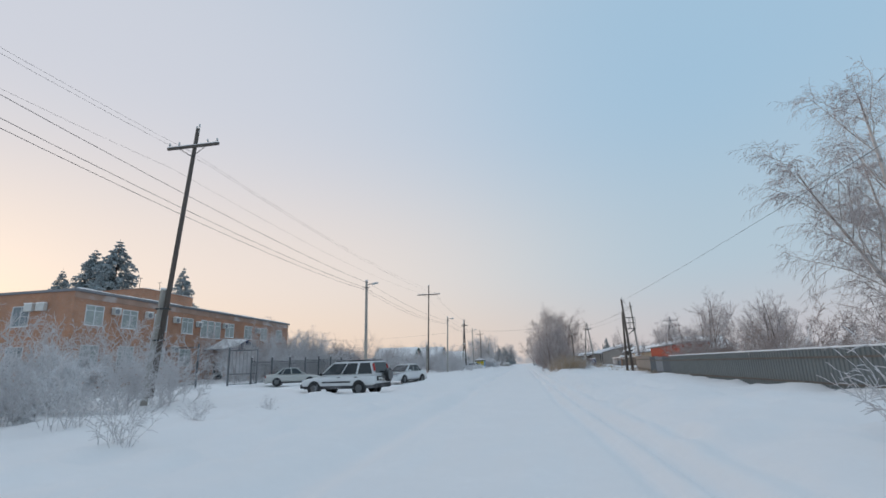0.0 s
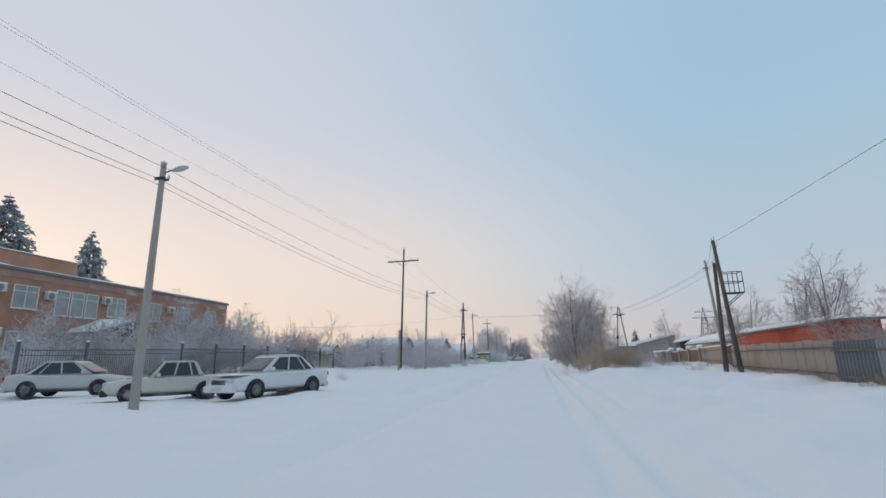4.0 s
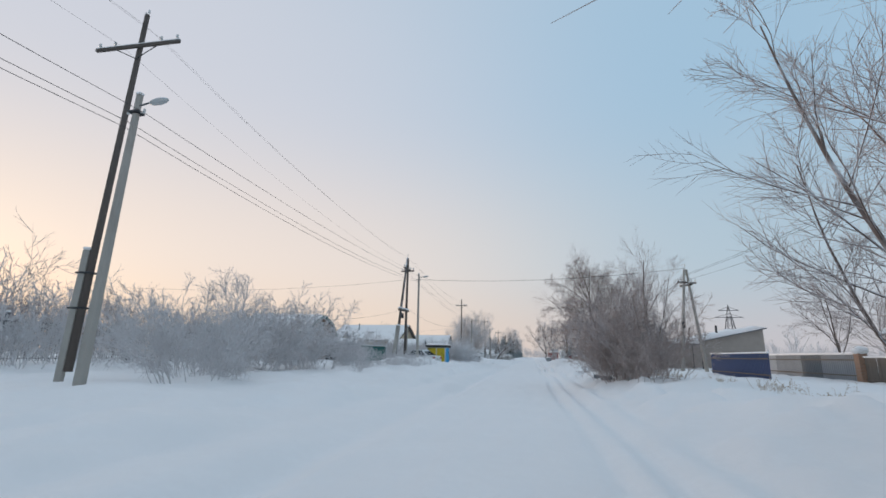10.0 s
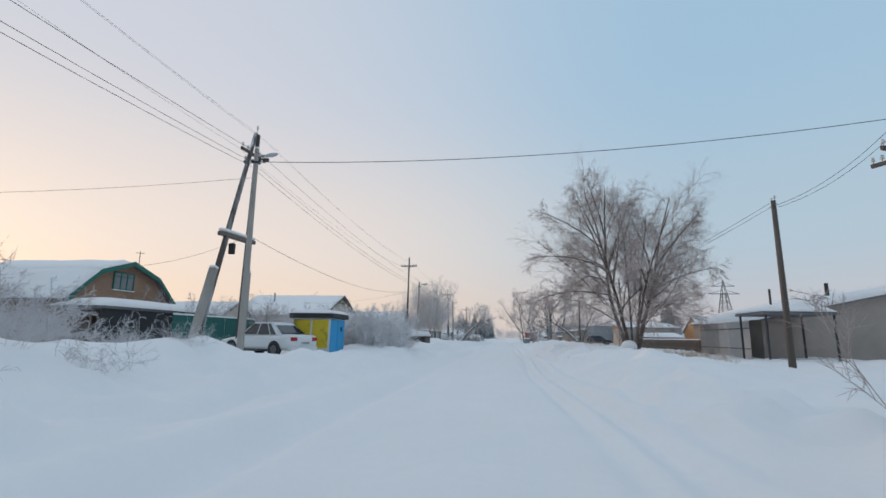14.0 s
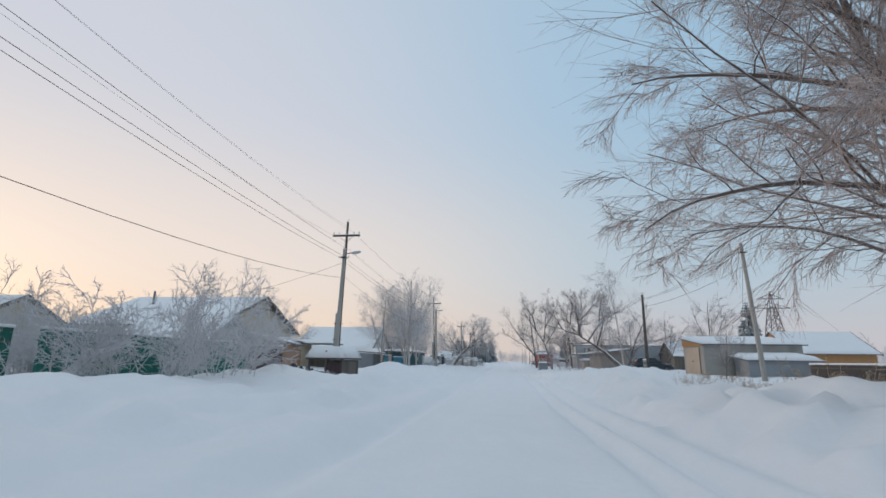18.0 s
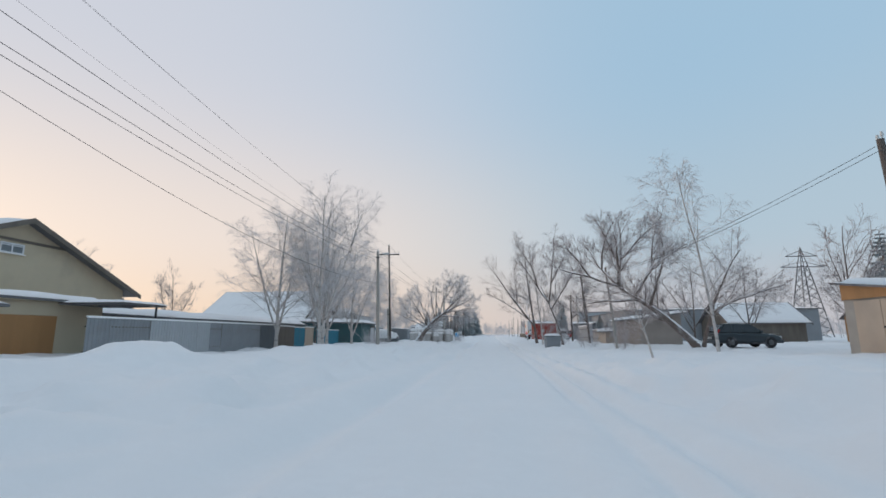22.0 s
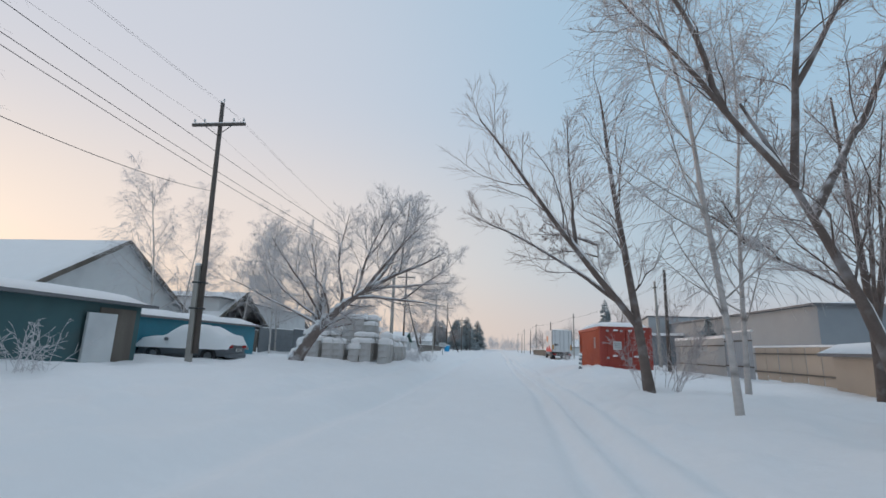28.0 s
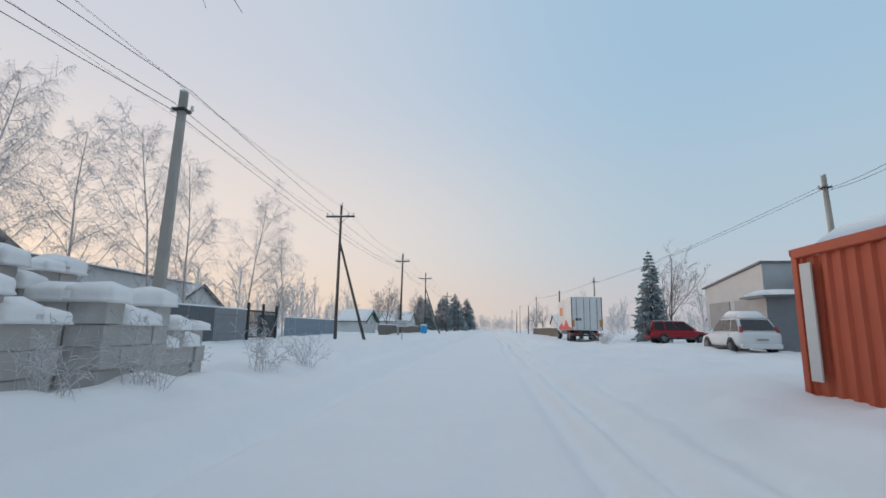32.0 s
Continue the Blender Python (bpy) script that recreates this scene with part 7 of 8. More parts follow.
def car(at, heading, paint, label, kind="sedan", L=4.3, W=1.7, H=1.45, snow=0.0, sink=0.0, trim=False, spare=False, roof_bars=False, buried=False):
    """A parked car that faces along heading (degrees). kind: sedan, old (boxy sedan), suv or hatch."""
    x, y = at
    root = thing("car", (x, y, ground_at(x, y) - sink), label, "car", "parked cars", rz=heading)
    hw, hl = W / 2, L / 2
    r = 0.31 if kind != "suv" else 0.35
    zb = 0.24 if kind != "suv" else 0.36
    belt = {"sedan": 0.92, "old": 0.88, "suv": 1.03, "hatch": 0.93}[kind]
    hood = {"sedan": 0.80, "old": 0.82, "suv": 0.93, "hatch": 0.82}[kind]
    deck = {"sedan": 0.98, "old": 0.88, "suv": 1.03, "hatch": 0.98}[kind]
    body = loft([(-hl, zb + 0.16, deck - 0.14, hw * 0.86, hw * 0.9, hw * 0.84), (-hl + 0.07, zb + 0.06, deck - 0.02, hw * 0.93, hw * 0.97, hw * 0.88), (-hl + 0.45, zb, deck, hw * 0.96, hw, hw * 0.91), (-0.5, zb, belt, hw * 0.96, hw, hw * 0.93), (0.45 * hl, zb, belt - 0.01, hw * 0.96, hw, hw * 0.92), (0.52 * hl, zb, (belt + hood) / 2, hw * 0.96, hw, hw * 0.9), (hl - 0.4, zb, hood - 0.02, hw * 0.95, hw * 0.985, hw * 0.86), (hl - 0.08, zb + 0.04, hood - 0.1, hw * 0.9, hw * 0.93, hw * 0.8), (hl, zb + 0.12, hood - 0.2, hw * 0.82, hw * 0.86, hw * 0.74)])
    ob = part("body", body, paint, root, smooth=True)
    m = ob.modifiers.new("round", "SUBSURF")
    m.levels = m.render_levels = 1
    b0, b1, t0, t1 = {"sedan": (-0.72 * hl, 0.46 * hl, -0.38 * hl, 0.1 * hl), "old": (-0.55 * hl, 0.34 * hl, -0.4 * hl, 0.12 * hl), "suv": (-0.975 * hl, 0.5 * hl, -0.88 * hl, 0.12 * hl), "hatch": (-0.95 * hl, 0.46 * hl, -0.72 * hl, 0.08 * hl)}[kind]
    wb, wt, zt = hw * (0.9 if kind != "suv" else 0.93), hw * (0.74 if kind != "suv" else 0.83), H
    zl = belt - 0.03
    cab = bmesh.new()
    low = [(b0, wb), (b1, wb), (b1, -wb), (b0, -wb)]
    top = [(t0, wt), (t1, wt), (t1, -wt), (t0, -wt)]
    lv = [cab.verts.new((px, py, zl)) for px, py in low]
    tv = [cab.verts.new((px, py, zt)) for px, py in top]
    cab.faces.new(tv), cab.faces.new(lv[::-1])
    for i in range(4):
        j = (i + 1) % 4
        cab.faces.new((lv[i], lv[j], tv[j], tv[i]))
    bmesh.ops.bevel(cab, geom=list(cab.edges), offset=0.06, segments=2, affect="EDGES")
    part("cabin", cab, paint, root, smooth=False)

    def on(f, g, side):
        """A point of the cabin's side: f along its length, g up its height."""
        xx = (b0 + (b1 - b0) * f) * (1 - g) + (t0 + (t1 - t0) * f) * g
        return (xx, side * ((wb * (1 - g) + wt * g) + 0.004), zl + (zt - zl) * g)

    for side in (1, -1):
        cuts = ((0.045, 0.30), (0.335, 0.59), (0.605, 0.955)) if kind in ("suv", "hatch") else ((0.10, 0.22), (0.25, 0.55), (0.58, 0.92))
        for f0, f1 in cuts:
            pts = [on(f0, 0.1, side), on(f1, 0.1, side), on(f1 - 0.01, 0.88, side), on(f0 + 0.01, 0.88, side)]
            quad_plate(pts if side < 0 else pts[::-1], CAR_GLASS, "side_window", root)
        for k, f in enumerate((0.33, 0.62)):
            hx = b0 + (b1 - b0) * f
            part("door_handle", boxes((hx - 0.1, hx + 0.08, side * hw - 0.02, side * hw + 0.025, belt - 0.13, belt - 0.09), bevel=0.008), BLACK_TRIM if trim else paint, root)
        mx = b1 - 0.28
        part("mirror", boxes((mx - 0.06, mx + 0.06, side * (hw + 0.09) - 0.09, side * (hw + 0.09) + 0.09, belt, belt + 0.14), bevel=0.03), BLACK_TRIM if trim else paint, root)
        if trim:
            part("side_strip", boxes((-0.36 * hl, 0.38 * hl, side * (hw + 0.004) - 0.012, side * (hw + 0.004) + 0.012, zb + 0.28, zb + 0.36), bevel=0.005), BLACK_TRIM, root)
        part("sill", boxes((-0.55 * hl, 0.5 * hl, side * hw * 0.97 - 0.03, side * hw * 0.97 + 0.03, zb - 0.03, zb + 0.07), bevel=0.01), BLACK_TRIM, root)
        part("headlight", boxes((hl - 0.16, hl - 0.015, side * hw * 0.66 - 0.16, side * hw * 0.66 + 0.16, hood - 0.25, hood - 0.1), bevel=0.03), LAMP_CLEAR, root)
        if kind in ("suv", "hatch"):
            g0, g1 = (0.3, 0.8) if kind == "suv" else (0.0, 0.35)
            ends = [(b0 + (t0 - b0) * g - 0.015, side * (wb + (wt - wb) * g) * 0.93, zl + (zt - zl) * g) for g in (g0, g1)]
            part("tail_light", rods((*ends, 0.06), sides=6), LAMP_RED, root)
        else:
            part("tail_light", boxes((-hl - 0.01, -hl + 0.16, side * hw * 0.72 - 0.17, side * hw * 0.72 + 0.17, deck - 0.3, deck - 0.14), bevel=0.02), LAMP_RED, root)
        for wx in (0.6 * hl, -0.58 * hl):
            bm = bmesh.new()
            bmesh.ops.create_cone(bm, cap_ends=True, segments=20, radius1=r + 0.05, radius2=r + 0.05, depth=0.14, matrix=Matrix.Translation((wx, side * (hw - 0.062), r + 0.02)) @ pose(0, 0, 0, 90, 0, 0))
            part("wheel_arch", bm, BLACK_TRIM, root)
            bm = bmesh.new()
            bmesh.ops.create_cone(bm, cap_ends=True, segments=24, radius1=r, radius2=r, depth=0.2, matrix=Matrix.Translation((wx, side * (hw - 0.09), r)) @ pose(0, 0, 0, 90, 0, 0))
            bmesh.ops.bevel(bm, geom=[e for e in bm.edges if abs(e.verts[0].co.y - e.verts[1].co.y) < 0.01], offset=0.035, segments=2, affect="EDGES")
            wheel = part("wheel", bm, RUBBER, root, "snowy black tyre", smooth=True)
            bm = bmesh.new()
            bmesh.ops.create_cone(bm, cap_ends=True, segments=20, radius1=r * 0.64, radius2=r * 0.5, depth=0.06, matrix=Matrix.Translation((wx, side * (hw + 0.008), r)) @ pose(0, 0, 0, -90 * side, 0, 0))
            for k in range(5):
                a = k * 2 * math.pi / 5
                box(bm, -0.025, 0.025, -0.012, 0.012, 0.05, r * 0.56, m=Matrix.Translation((wx, side * (hw + 0.04), r)) @ pose(0, 0, 0, 0, math.degrees(a), 0))
            part("rim", bm, RIM, wheel)
    # front and rear glass
    e = 0.006
    quad_plate([(b1 + e - 0.03, -wb * 0.86, zl + 0.08), (b1 + e - 0.03, wb * 0.86, zl + 0.08), (t1 + e + 0.03, wt * 0.88, zt - 0.06), (t1 + e + 0.03, -wt * 0.88, zt - 0.06)], CAR_GLASS, "windscreen", root, 0.02)
    quad_plate([(b0 - e + 0.04, wb * 0.84, zl + 0.1), (b0 - e + 0.04, -wb * 0.84, zl + 0.1), (t0 - e - 0.02, -wt * 0.86, zt - 0.08), (t0 - e - 0.02, wt * 0.86, zt - 0.08)], CAR_GLASS, "rear_window", root, 0.03)
    dark = trim or kind == "old"
    part("front_bumper", boxes((hl - 0.2, hl + 0.05, -hw * 0.9, hw * 0.9, zb + 0.02, zb + 0.24), bevel=0.04), BLACK_TRIM if dark else paint, root)
    part("rear_bumper", boxes((-hl - 0.05, -hl + 0.2, -hw * 0.92, hw * 0.92, zb + 0.0, zb + 0.21), bevel=0.05), BLACK_TRIM if dark else paint, root)
    part("grille", boxes((hl - 0.12, hl + 0.012, -hw * 0.42, hw * 0.42, hood - 0.28, hood - 0.13), bevel=0.015), BLACK_TRIM, root)
    part("number_plate", boxes((-hl - 0.075, -hl - 0.05, -0.26, 0.26, zb + 0.3, zb + 0.42)), PLATE, root)
    part("number_plate", boxes((hl + 0.05, hl + 0.065, -0.26, 0.26, zb + 0.08, zb + 0.2)), PLATE, root)
    for k in range(5):
        part("plate_bar", boxes((-hl - 0.08, -hl - 0.074, -0.2 + k * 0.085, -0.15 + k * 0.085, zb + 0.33, zb + 0.39)), BLACK_TRIM, root)
    if spare:
        part("plate_recess", boxes((-hl - 0.03, -hl + 0.05, hw * 0.1, hw * 0.78, belt - 0.32, belt - 0.08), bevel=0.02), BLACK_TRIM, root)
        part("number_plate", boxes((-hl - 0.045, -hl - 0.028, hw * 0.2, hw * 0.68, belt - 0.27, belt - 0.14)), PLATE, root)
        part("lower_cladding", boxes((-hl + 0.1, hl - 0.25, -hw * 0.985, hw * 0.985, zb - 0.02, zb + 0.13), bevel=0.03), BLACK_TRIM, root, "dark grey lower body cladding")
        bm = bmesh.new()
        bmesh.ops.create_cone(bm, cap_ends=True, segments=24, radius1=r, radius2=r, depth=0.2, matrix=Matrix.Translation((-hl - 0.14, -0.3, 0.98)) @ pose(0, 0, 0, 0, 90, 0))
        bmesh.ops.bevel(bm, geom=[q for q in bm.edges if abs(q.verts[0].co.x - q.verts[1].co.x) < 0.01], offset=0.03, segments=2, affect="EDGES")
        sw = part("spare_wheel", bm, RUBBER, root, smooth=True)
        bm = bmesh.new()
        bmesh.ops.create_cone(bm, cap_ends=True, segments=20, radius1=r * 0.7, radius2=r * 0.7, depth=0.03, matrix=Matrix.Translation((-hl - 0.255, -0.3, 0.98)) @ pose(0, 0, 0, 0, 90, 0))
        part("wheel_cover", bm, RIM, sw)
    if roof_bars:
        for s in (-1, 1):
            part("roof_rail", rods(((t0 + 0.15, s * wt * 0.85, zt + 0.05), (t1 - 0.1, s * wt * 0.85, zt + 0.05), 0.02), sides=6), BLACK_TRIM, root)
    if snow:
        part("roof_snow", snow_sheet(t0 + 0.02, t1 - 0.02, (-wt * 0.95, zt), (wt * 0.95, zt), snow, int(x)), SNOW_CAP, root, "snow on the roof")
        part("hood_snow", snow_sheet(b1 - 0.05, hl - 0.15, (-hw * 0.82, hood + 0.01), (hw * 0.82, hood + 0.01), snow * 0.8, int(y)), SNOW_CAP, root, "snow on the bonnet")
        if kind in ("sedan", "old"):
            part("boot_snow", snow_sheet(-hl + 0.06, b0 + 0.1, (-hw * 0.82, deck), (hw * 0.82, deck), snow * 0.7, int(y) + 1), SNOW_CAP, root, "snow on the boot lid")
    if buried:
        n = 40
        u, v = np.meshgrid(np.linspace(-1, 1, n), np.linspace(-1, 1, 18))
        prof = np.interp(u * hl, [-hl, -0.9 * hl, b0, t0, t1, b1, 0.9 * hl, hl], [0.75, deck + 0.2, deck + 0.25, zt + 0.22, zt + 0.22, belt + 0.2, hood + 0.18, 0.7])
        Z = 0.6 + (prof + 0.06 - 0.6) * (1 - np.abs(v) ** 9) + 0.03 * vnoise(u * hl, v * hw, 0.5)
        i = np.arange(n * 18).reshape(18, n)
        q = np.stack([i[:-1, :-1], i[:-1, 1:], i[1:, 1:], i[1:, :-1]], -1).reshape(-1, 4)
        me = quads_mesh("snow_cover", np.stack([u * (hl + 0.05), v * (hw + 0.1), Z], -1).reshape(-1, 3), q, SNOW_CAP)
        part("snow_cover", me, SNOW_CAP, root, "thick snow over the whole car")
    return root


car((-9.7, 31.15), 168, WHITE_PAINT, "white off-road car with black trim and rear spare wheel", "suv", 4.75, 1.78, 1.72, trim=True, spare=True, roof_bars=True)
car((-9.4, 43.6), -110, WHITE_PAINT, "white saloon car dusted with snow, facing the street", "sedan", 4.35, 1.7, 1.48, snow=0.03)
car((-13.3, 43.0), -134, BEIGE_PAINT, "old boxy pale saloon car parked in snow", "old", 4.1, 1.6, 1.44)
car((-19.4, 44.6), 22, SILVER_PAINT, "silver-beige saloon car parked by the steel fence", "sedan", 4.5, 1.7, 1.46)
car((-10.9, 110.6), 160, WHITE_PAINT, "clean white saloon car behind a snow bank", "sedan", 4.6, 1.75, 1.5)
car((-13.7, 196.4), 182, ZINC_DARK, "dark car buried under thick snow", "sedan", 4.3, 1.65, 1.35, snow=0.3, sink=0.25, buried=True)
car((16.0, 173.2), 5, DARK_PAINT, "dark hatchback parked between trees", "hatch", 4.2, 1.7, 1.5, snow=0.02)
car((14.95, 237.3), 3, RED_PAINT, "dark red off-road car with a rear spare wheel", "suv", 4.7, 1.75, 1.72, spare=True, snow=0.03)
car((11.3, 220.6), 88, WHITE_PAINT, "white hatchback half covered in snow", "hatch", 4.0, 1.7, 1.5, snow=0.3, sink=0.1)

# the box lorry
lor = thing("box_lorry", (8.45, 239.4, ground_at(8.45, 241)), "white box lorry with an orange and red side graphic", "lorry")
BOX_WHITE = material("lorry_white", (0.70, 0.70, 0.70), 0.45, 0.05, 1.0, 0, dirt=(0.56, 0.54, 0.52))
part("cargo_box", boxes((-1.27, 1.27, 0.02, 7.6, 0.95, 3.75), bevel=0.02), BOX_WHITE, lor)
part("snow_cover", snow_sheet(-1.27, 1.27, (0, 3.75), (7.6, 3.75), 0.12, 3), SNOW_CAP, lor, "snow on the box roof")
for s in (-1, 1):
    part("rear_door", boxes((0.02 if s > 0 else -1.2, 1.2 if s > 0 else -0.02, -0.03, 0.015, 1.05, 3.62), bevel=0.01), BOX_WHITE, lor)
    for k in (0.25, 0.85):
        part("lock_bar", rods(((s * k, -0.06, 1.0), (s * k, -0.06, 3.65), 0.02), sides=6), STEEL, lor)
    part("door_post", boxes((s * 1.25 - 0.035, s * 1.25 + 0.035, -0.04, 0.06, 0.95, 3.75)), STEEL, lor)
    part("marker", boxes((s * 1.12 - 0.08, s * 1.12 + 0.08, -0.05, -0.032, 1.25, 1.85)), material("amber_sheet", (0.62, 0.30, 0.02), 0.5, 0.1), lor, "amber marker strip")
    part("tail_light", boxes((s * 0.95 - 0.2, s * 0.95 + 0.2, -0.08, 0.0, 0.6, 0.72), bevel=0.01), LAMP_RED, lor)
for k in range(4):
    part("number_bar", boxes((-0.95 + k * 0.13, -0.87 + k * 0.13, -0.04, -0.032, 1.75, 1.98)), BLACK_TRIM, lor)
part("bumper_bar", boxes((-1.2, 1.2, -0.05, 0.08, 0.45, 0.6), bevel=0.015), BLACK_TRIM, lor)
part("chassis", boxes((-0.45, 0.45, 0.1, 9.2, 0.62, 0.95)), BLACK_TRIM, lor)
part("cab", boxes((-1.15, 1.15, 7.9, 9.6, 0.6, 2.7), bevel=0.12), BOX_WHITE, lor)
part("windscreen", boxes((-1.0, 1.0, 9.56, 9.62, 1.65, 2.5), bevel=0.02), CAR_GLASS, lor)
for s in (-1, 1):
    for y, w in ((1.7, 0.5), (2.75, 0.5), (8.6, 0.28)):
        bm = bmesh.new()
        bmesh.ops.create_cone(bm, cap_ends=True, segments=22, radius1=0.48, radius2=0.48, depth=w, matrix=Matrix.Translation((s * (1.22 - w / 2), y, 0.46)) @ pose(0, 0, 0, 0, 90, 0))
        wheel = part("wheel", bm, RUBBER, lor, smooth=False)
        bm = bmesh.new()
        bmesh.ops.create_cone(bm, cap_ends=True, segments=16, radius1=0.27, radius2=0.2, depth=0.04, matrix=Matrix.Translation((s * 1.24, y, 0.46)) @ pose(0, 0, 0, 0, 90 * s, 0))
        part("rim", bm, RIM, wheel)
ORANGE_FILM = material("orange_film", (0.72, 0.22, 0.03), 0.5, 0.1, 1.0, 0)
RED_FILM = material("red_film", (0.60, 0.05, 0.04), 0.5, 0.1, 1.0, 0)
part("graphic", prism([(0.3, 0.97), (7.4, 0.97), (7.4, 1.25), (5.6, 1.7), (4.4, 1.25), (3.0, 1.95), (1.6, 1.3), (0.3, 1.15)], 0.006, "x"), RED_FILM, lor, "red wave graphic").location.x = -1.28
part("graphic", prism([(5.0, 2.3), (6.6, 2.3), (6.6, 3.1), (5.0, 3.1)], 0.006, "x"), ORANGE_FILM, lor, "orange patch").location.x = -1.28

# ---- kiosk ----
k_at = (-9.25, 112.7)
kio = thing("bus_stop_booth", (*k_at, 0.05), "small booth with yellow patterned panels, blue side and snowy roof", "kiosk")
YELLOW = material("yellow_leaf_print", (0.68, 0.50, 0.03), 0.6, 0.1, 5.0, 0, 12, dirt=(0.10, 0.09, 0.02))
SKY_BLUE = material("sky_blue_paint", (0.02, 0.34, 0.66), 0.55, 0.08, 2, 0.05)
part("wall", boxes((-0.95, 0.95, -1.05, 1.05, 0.0, 2.05), bevel=0.01), WHITE_WALL, kio)
for a, b in ((-0.9, -0.05), (0.05, 0.86)):
    part("panel", boxes((a, b, -1.075, -1.05, 0.62, 1.98), bevel=0.006), YELLOW, kio, "yellow panel with dark leaf print")
    part("panel", boxes((a, b, -1.075, -1.05, 0.08, 0.58), bevel=0.006), WHITE_WALL, kio)
for a, b in ((-1.0, -0.06), (0.0, 1.0)):
    part("panel", boxes((0.95, 0.975, a, b, 0.05, 2.0), bevel=0.006), SKY_BLUE, kio, "bright blue board")
bm = bmesh.new()
bmesh.ops.create_cone(bm, cap_ends=True, segments=20, radius1=0.12, radius2=0.12, depth=0.02, matrix=Matrix.Translation((0.985, 0.5, 1.55)) @ pose(0, 0, 0, 0, 90, 0))
part("round_opening", bm, BLACK_TRIM, kio)
part("roof", boxes((-1.1, 1.12, -1.2, 1.2, 2.05, 2.28), bevel=0.02), BLACK_TRIM, kio, "dark roof edge")
part("snow_cover", snow_sheet(-1.12, 1.14, (-1.22, 2.28), (1.22, 2.28), 0.2, 5), SNOW_CAP, kio, "snow on the roof")

# ---- shipping container ----
con = thing("shipping_container", (6.39, 200.1, 0.02), "red steel shipping container with snow on its roof", "container")
CON_RED = material("container_orange_red", (0.50, 0.10, 0.045), 0.65, 0.14, 1.2, 0.1, 40, dirt=(0.36, 0.075, 0.045))
CON_DARK = material("container_dark_red", (0.40, 0.065, 0.045), 0.65, 0.15, 1.2, 0.1, 40, dirt=(0.2, 0.04, 0.035))
CW, CL, CH = 1.22, 6.06, 2.56
for s in (-1, 1):
    me = sheet_mesh("side_wall", CL - 0.2, CH - 0.3, CON_RED, 0.28, 0.045)
    o = part("side_wall", me, CON_RED, con, "corrugated orange-red steel wall")
    o.matrix_basis = pose(s * (CW - 0.03), 0.1 if s > 0 else CL - 0.1, 0.16, 0, 0, 90 if s > 0 else -90)
    for z in (0.0, CH - 0.14):
        part("rail", boxes((s * CW - 0.06, s * CW + 0.06, 0.1, CL - 0.1, z, z + 0.15), bevel=0.01), CON_RED, con)
    for y in (0.0, CL - 0.14):
        part("corner_post", boxes((s * (CW - 0.06) - 0.08, s * (CW - 0.06) + 0.08, y, y + 0.14, 0, CH), bevel=0.01), CON_DARK if y == 0 else CON_RED, con)
        for z in (0, CH - 0.1):
            part("corner_casting", boxes((s * (CW - 0.06) - 0.09, s * (CW - 0.06) + 0.09, y - 0.01, y + 0.16, z, z + 0.12), bevel=0.012), CON_DARK, con)
for s in (-1, 1):
    door = part("door", boxes((0.015 if s > 0 else -CW + 0.09, CW - 0.09 if s > 0 else -0.015, 0.03, 0.08, 0.14, CH - 0.14), bevel=0.008), CON_DARK, con, "dark red door leaf")
    for k in range(5):
        z = 0.3 + k * 0.44
        part("rib", boxes((s * 0.6 - 0.5, s * 0.6 + 0.5, 0.005, 0.03, z, z + 0.24), bevel=0.01), CON_DARK, door)
    for k in (0.2, 0.86):
        part("lock_bar", rods(((s * k, -0.02, 0.12), (s * k, -0.02, CH - 0.1), 0.022), sides=8), CON_DARK, door)
        for z in (0.16, 1.0, CH - 0.25):
            part("bracket", boxes((s * k - 0.06, s * k + 0.06, -0.045, 0.03, z, z + 0.1), bevel=0.008), material("snowy_steel", (0.55, 0.5, 0.5), 0.7, 0.2, 6), door)
    for z in (0.5, 1.2, 1.9):
        part("hinge", boxes((s * (CW - 0.1) - 0.07, s * (CW - 0.1) + 0.07, -0.015, 0.03, z, z + 0.1), bevel=0.008), CON_DARK, door)
part("notice", boxes((-0.62, -0.22, -0.055, -0.05, 1.45, 1.85)), PLATE, con, "white paper notice")
for k in range(3):
    part("notice_bar", boxes((-0.56, -0.28, -0.06, -0.056, 1.55 + k * 0.09, 1.58 + k * 0.09)), SLATE, con)
for k, (a, b, z) in enumerate(((0.3, 0.95, 2.02), (0.35, 0.8, 1.86))):
    part("marking_bar", boxes((a, b, -0.0, 0.006, z, z + 0.035)), material("faded_marking", (0.52, 0.36, 0.34), 0.7, 0.2), con)
part("header", boxes((-CW + 0.05, CW - 0.05, 0.0, 0.1, CH - 0.14, CH)), CON_DARK, con)
part("back_wall", boxes((-CW + 0.05, CW - 0.05, CL - 0.1, CL - 0.05, 0.1, CH - 0.1)), CON_RED, con)
part("roof", boxes((-CW, CW, 0.02, CL - 0.02, CH - 0.06, CH - 0.01)), CON_DARK, con)
part("snow_cover", snow_sheet(-CW - 0.05, CW + 0.05, (-0.06, CH), (CL + 0.05, CH), 0.3, 7), SNOW_CAP, con, "snow on the roof")
rs = random.Random(3)
for k in range(9):
    x, z = rs.uniform(-1.0, 1.0), rs.choice((0.1, 0.26, 1.1, 1.12, 2.35))
    part("snow_clump", boxes((x - rs.uniform(0.05, 0.16), x + rs.uniform(0.05, 0.16), -0.09, 0.02, z, z + rs.uniform(0.05, 0.11)), bevel=0.02), SNOW_CAP, con)
part("white_strip", boxes((-CW - 0.085, -CW - 0.06, CL - 0.55, CL - 0.3, 0.5, 2.3)), PLATE, con, "white vertical strip")
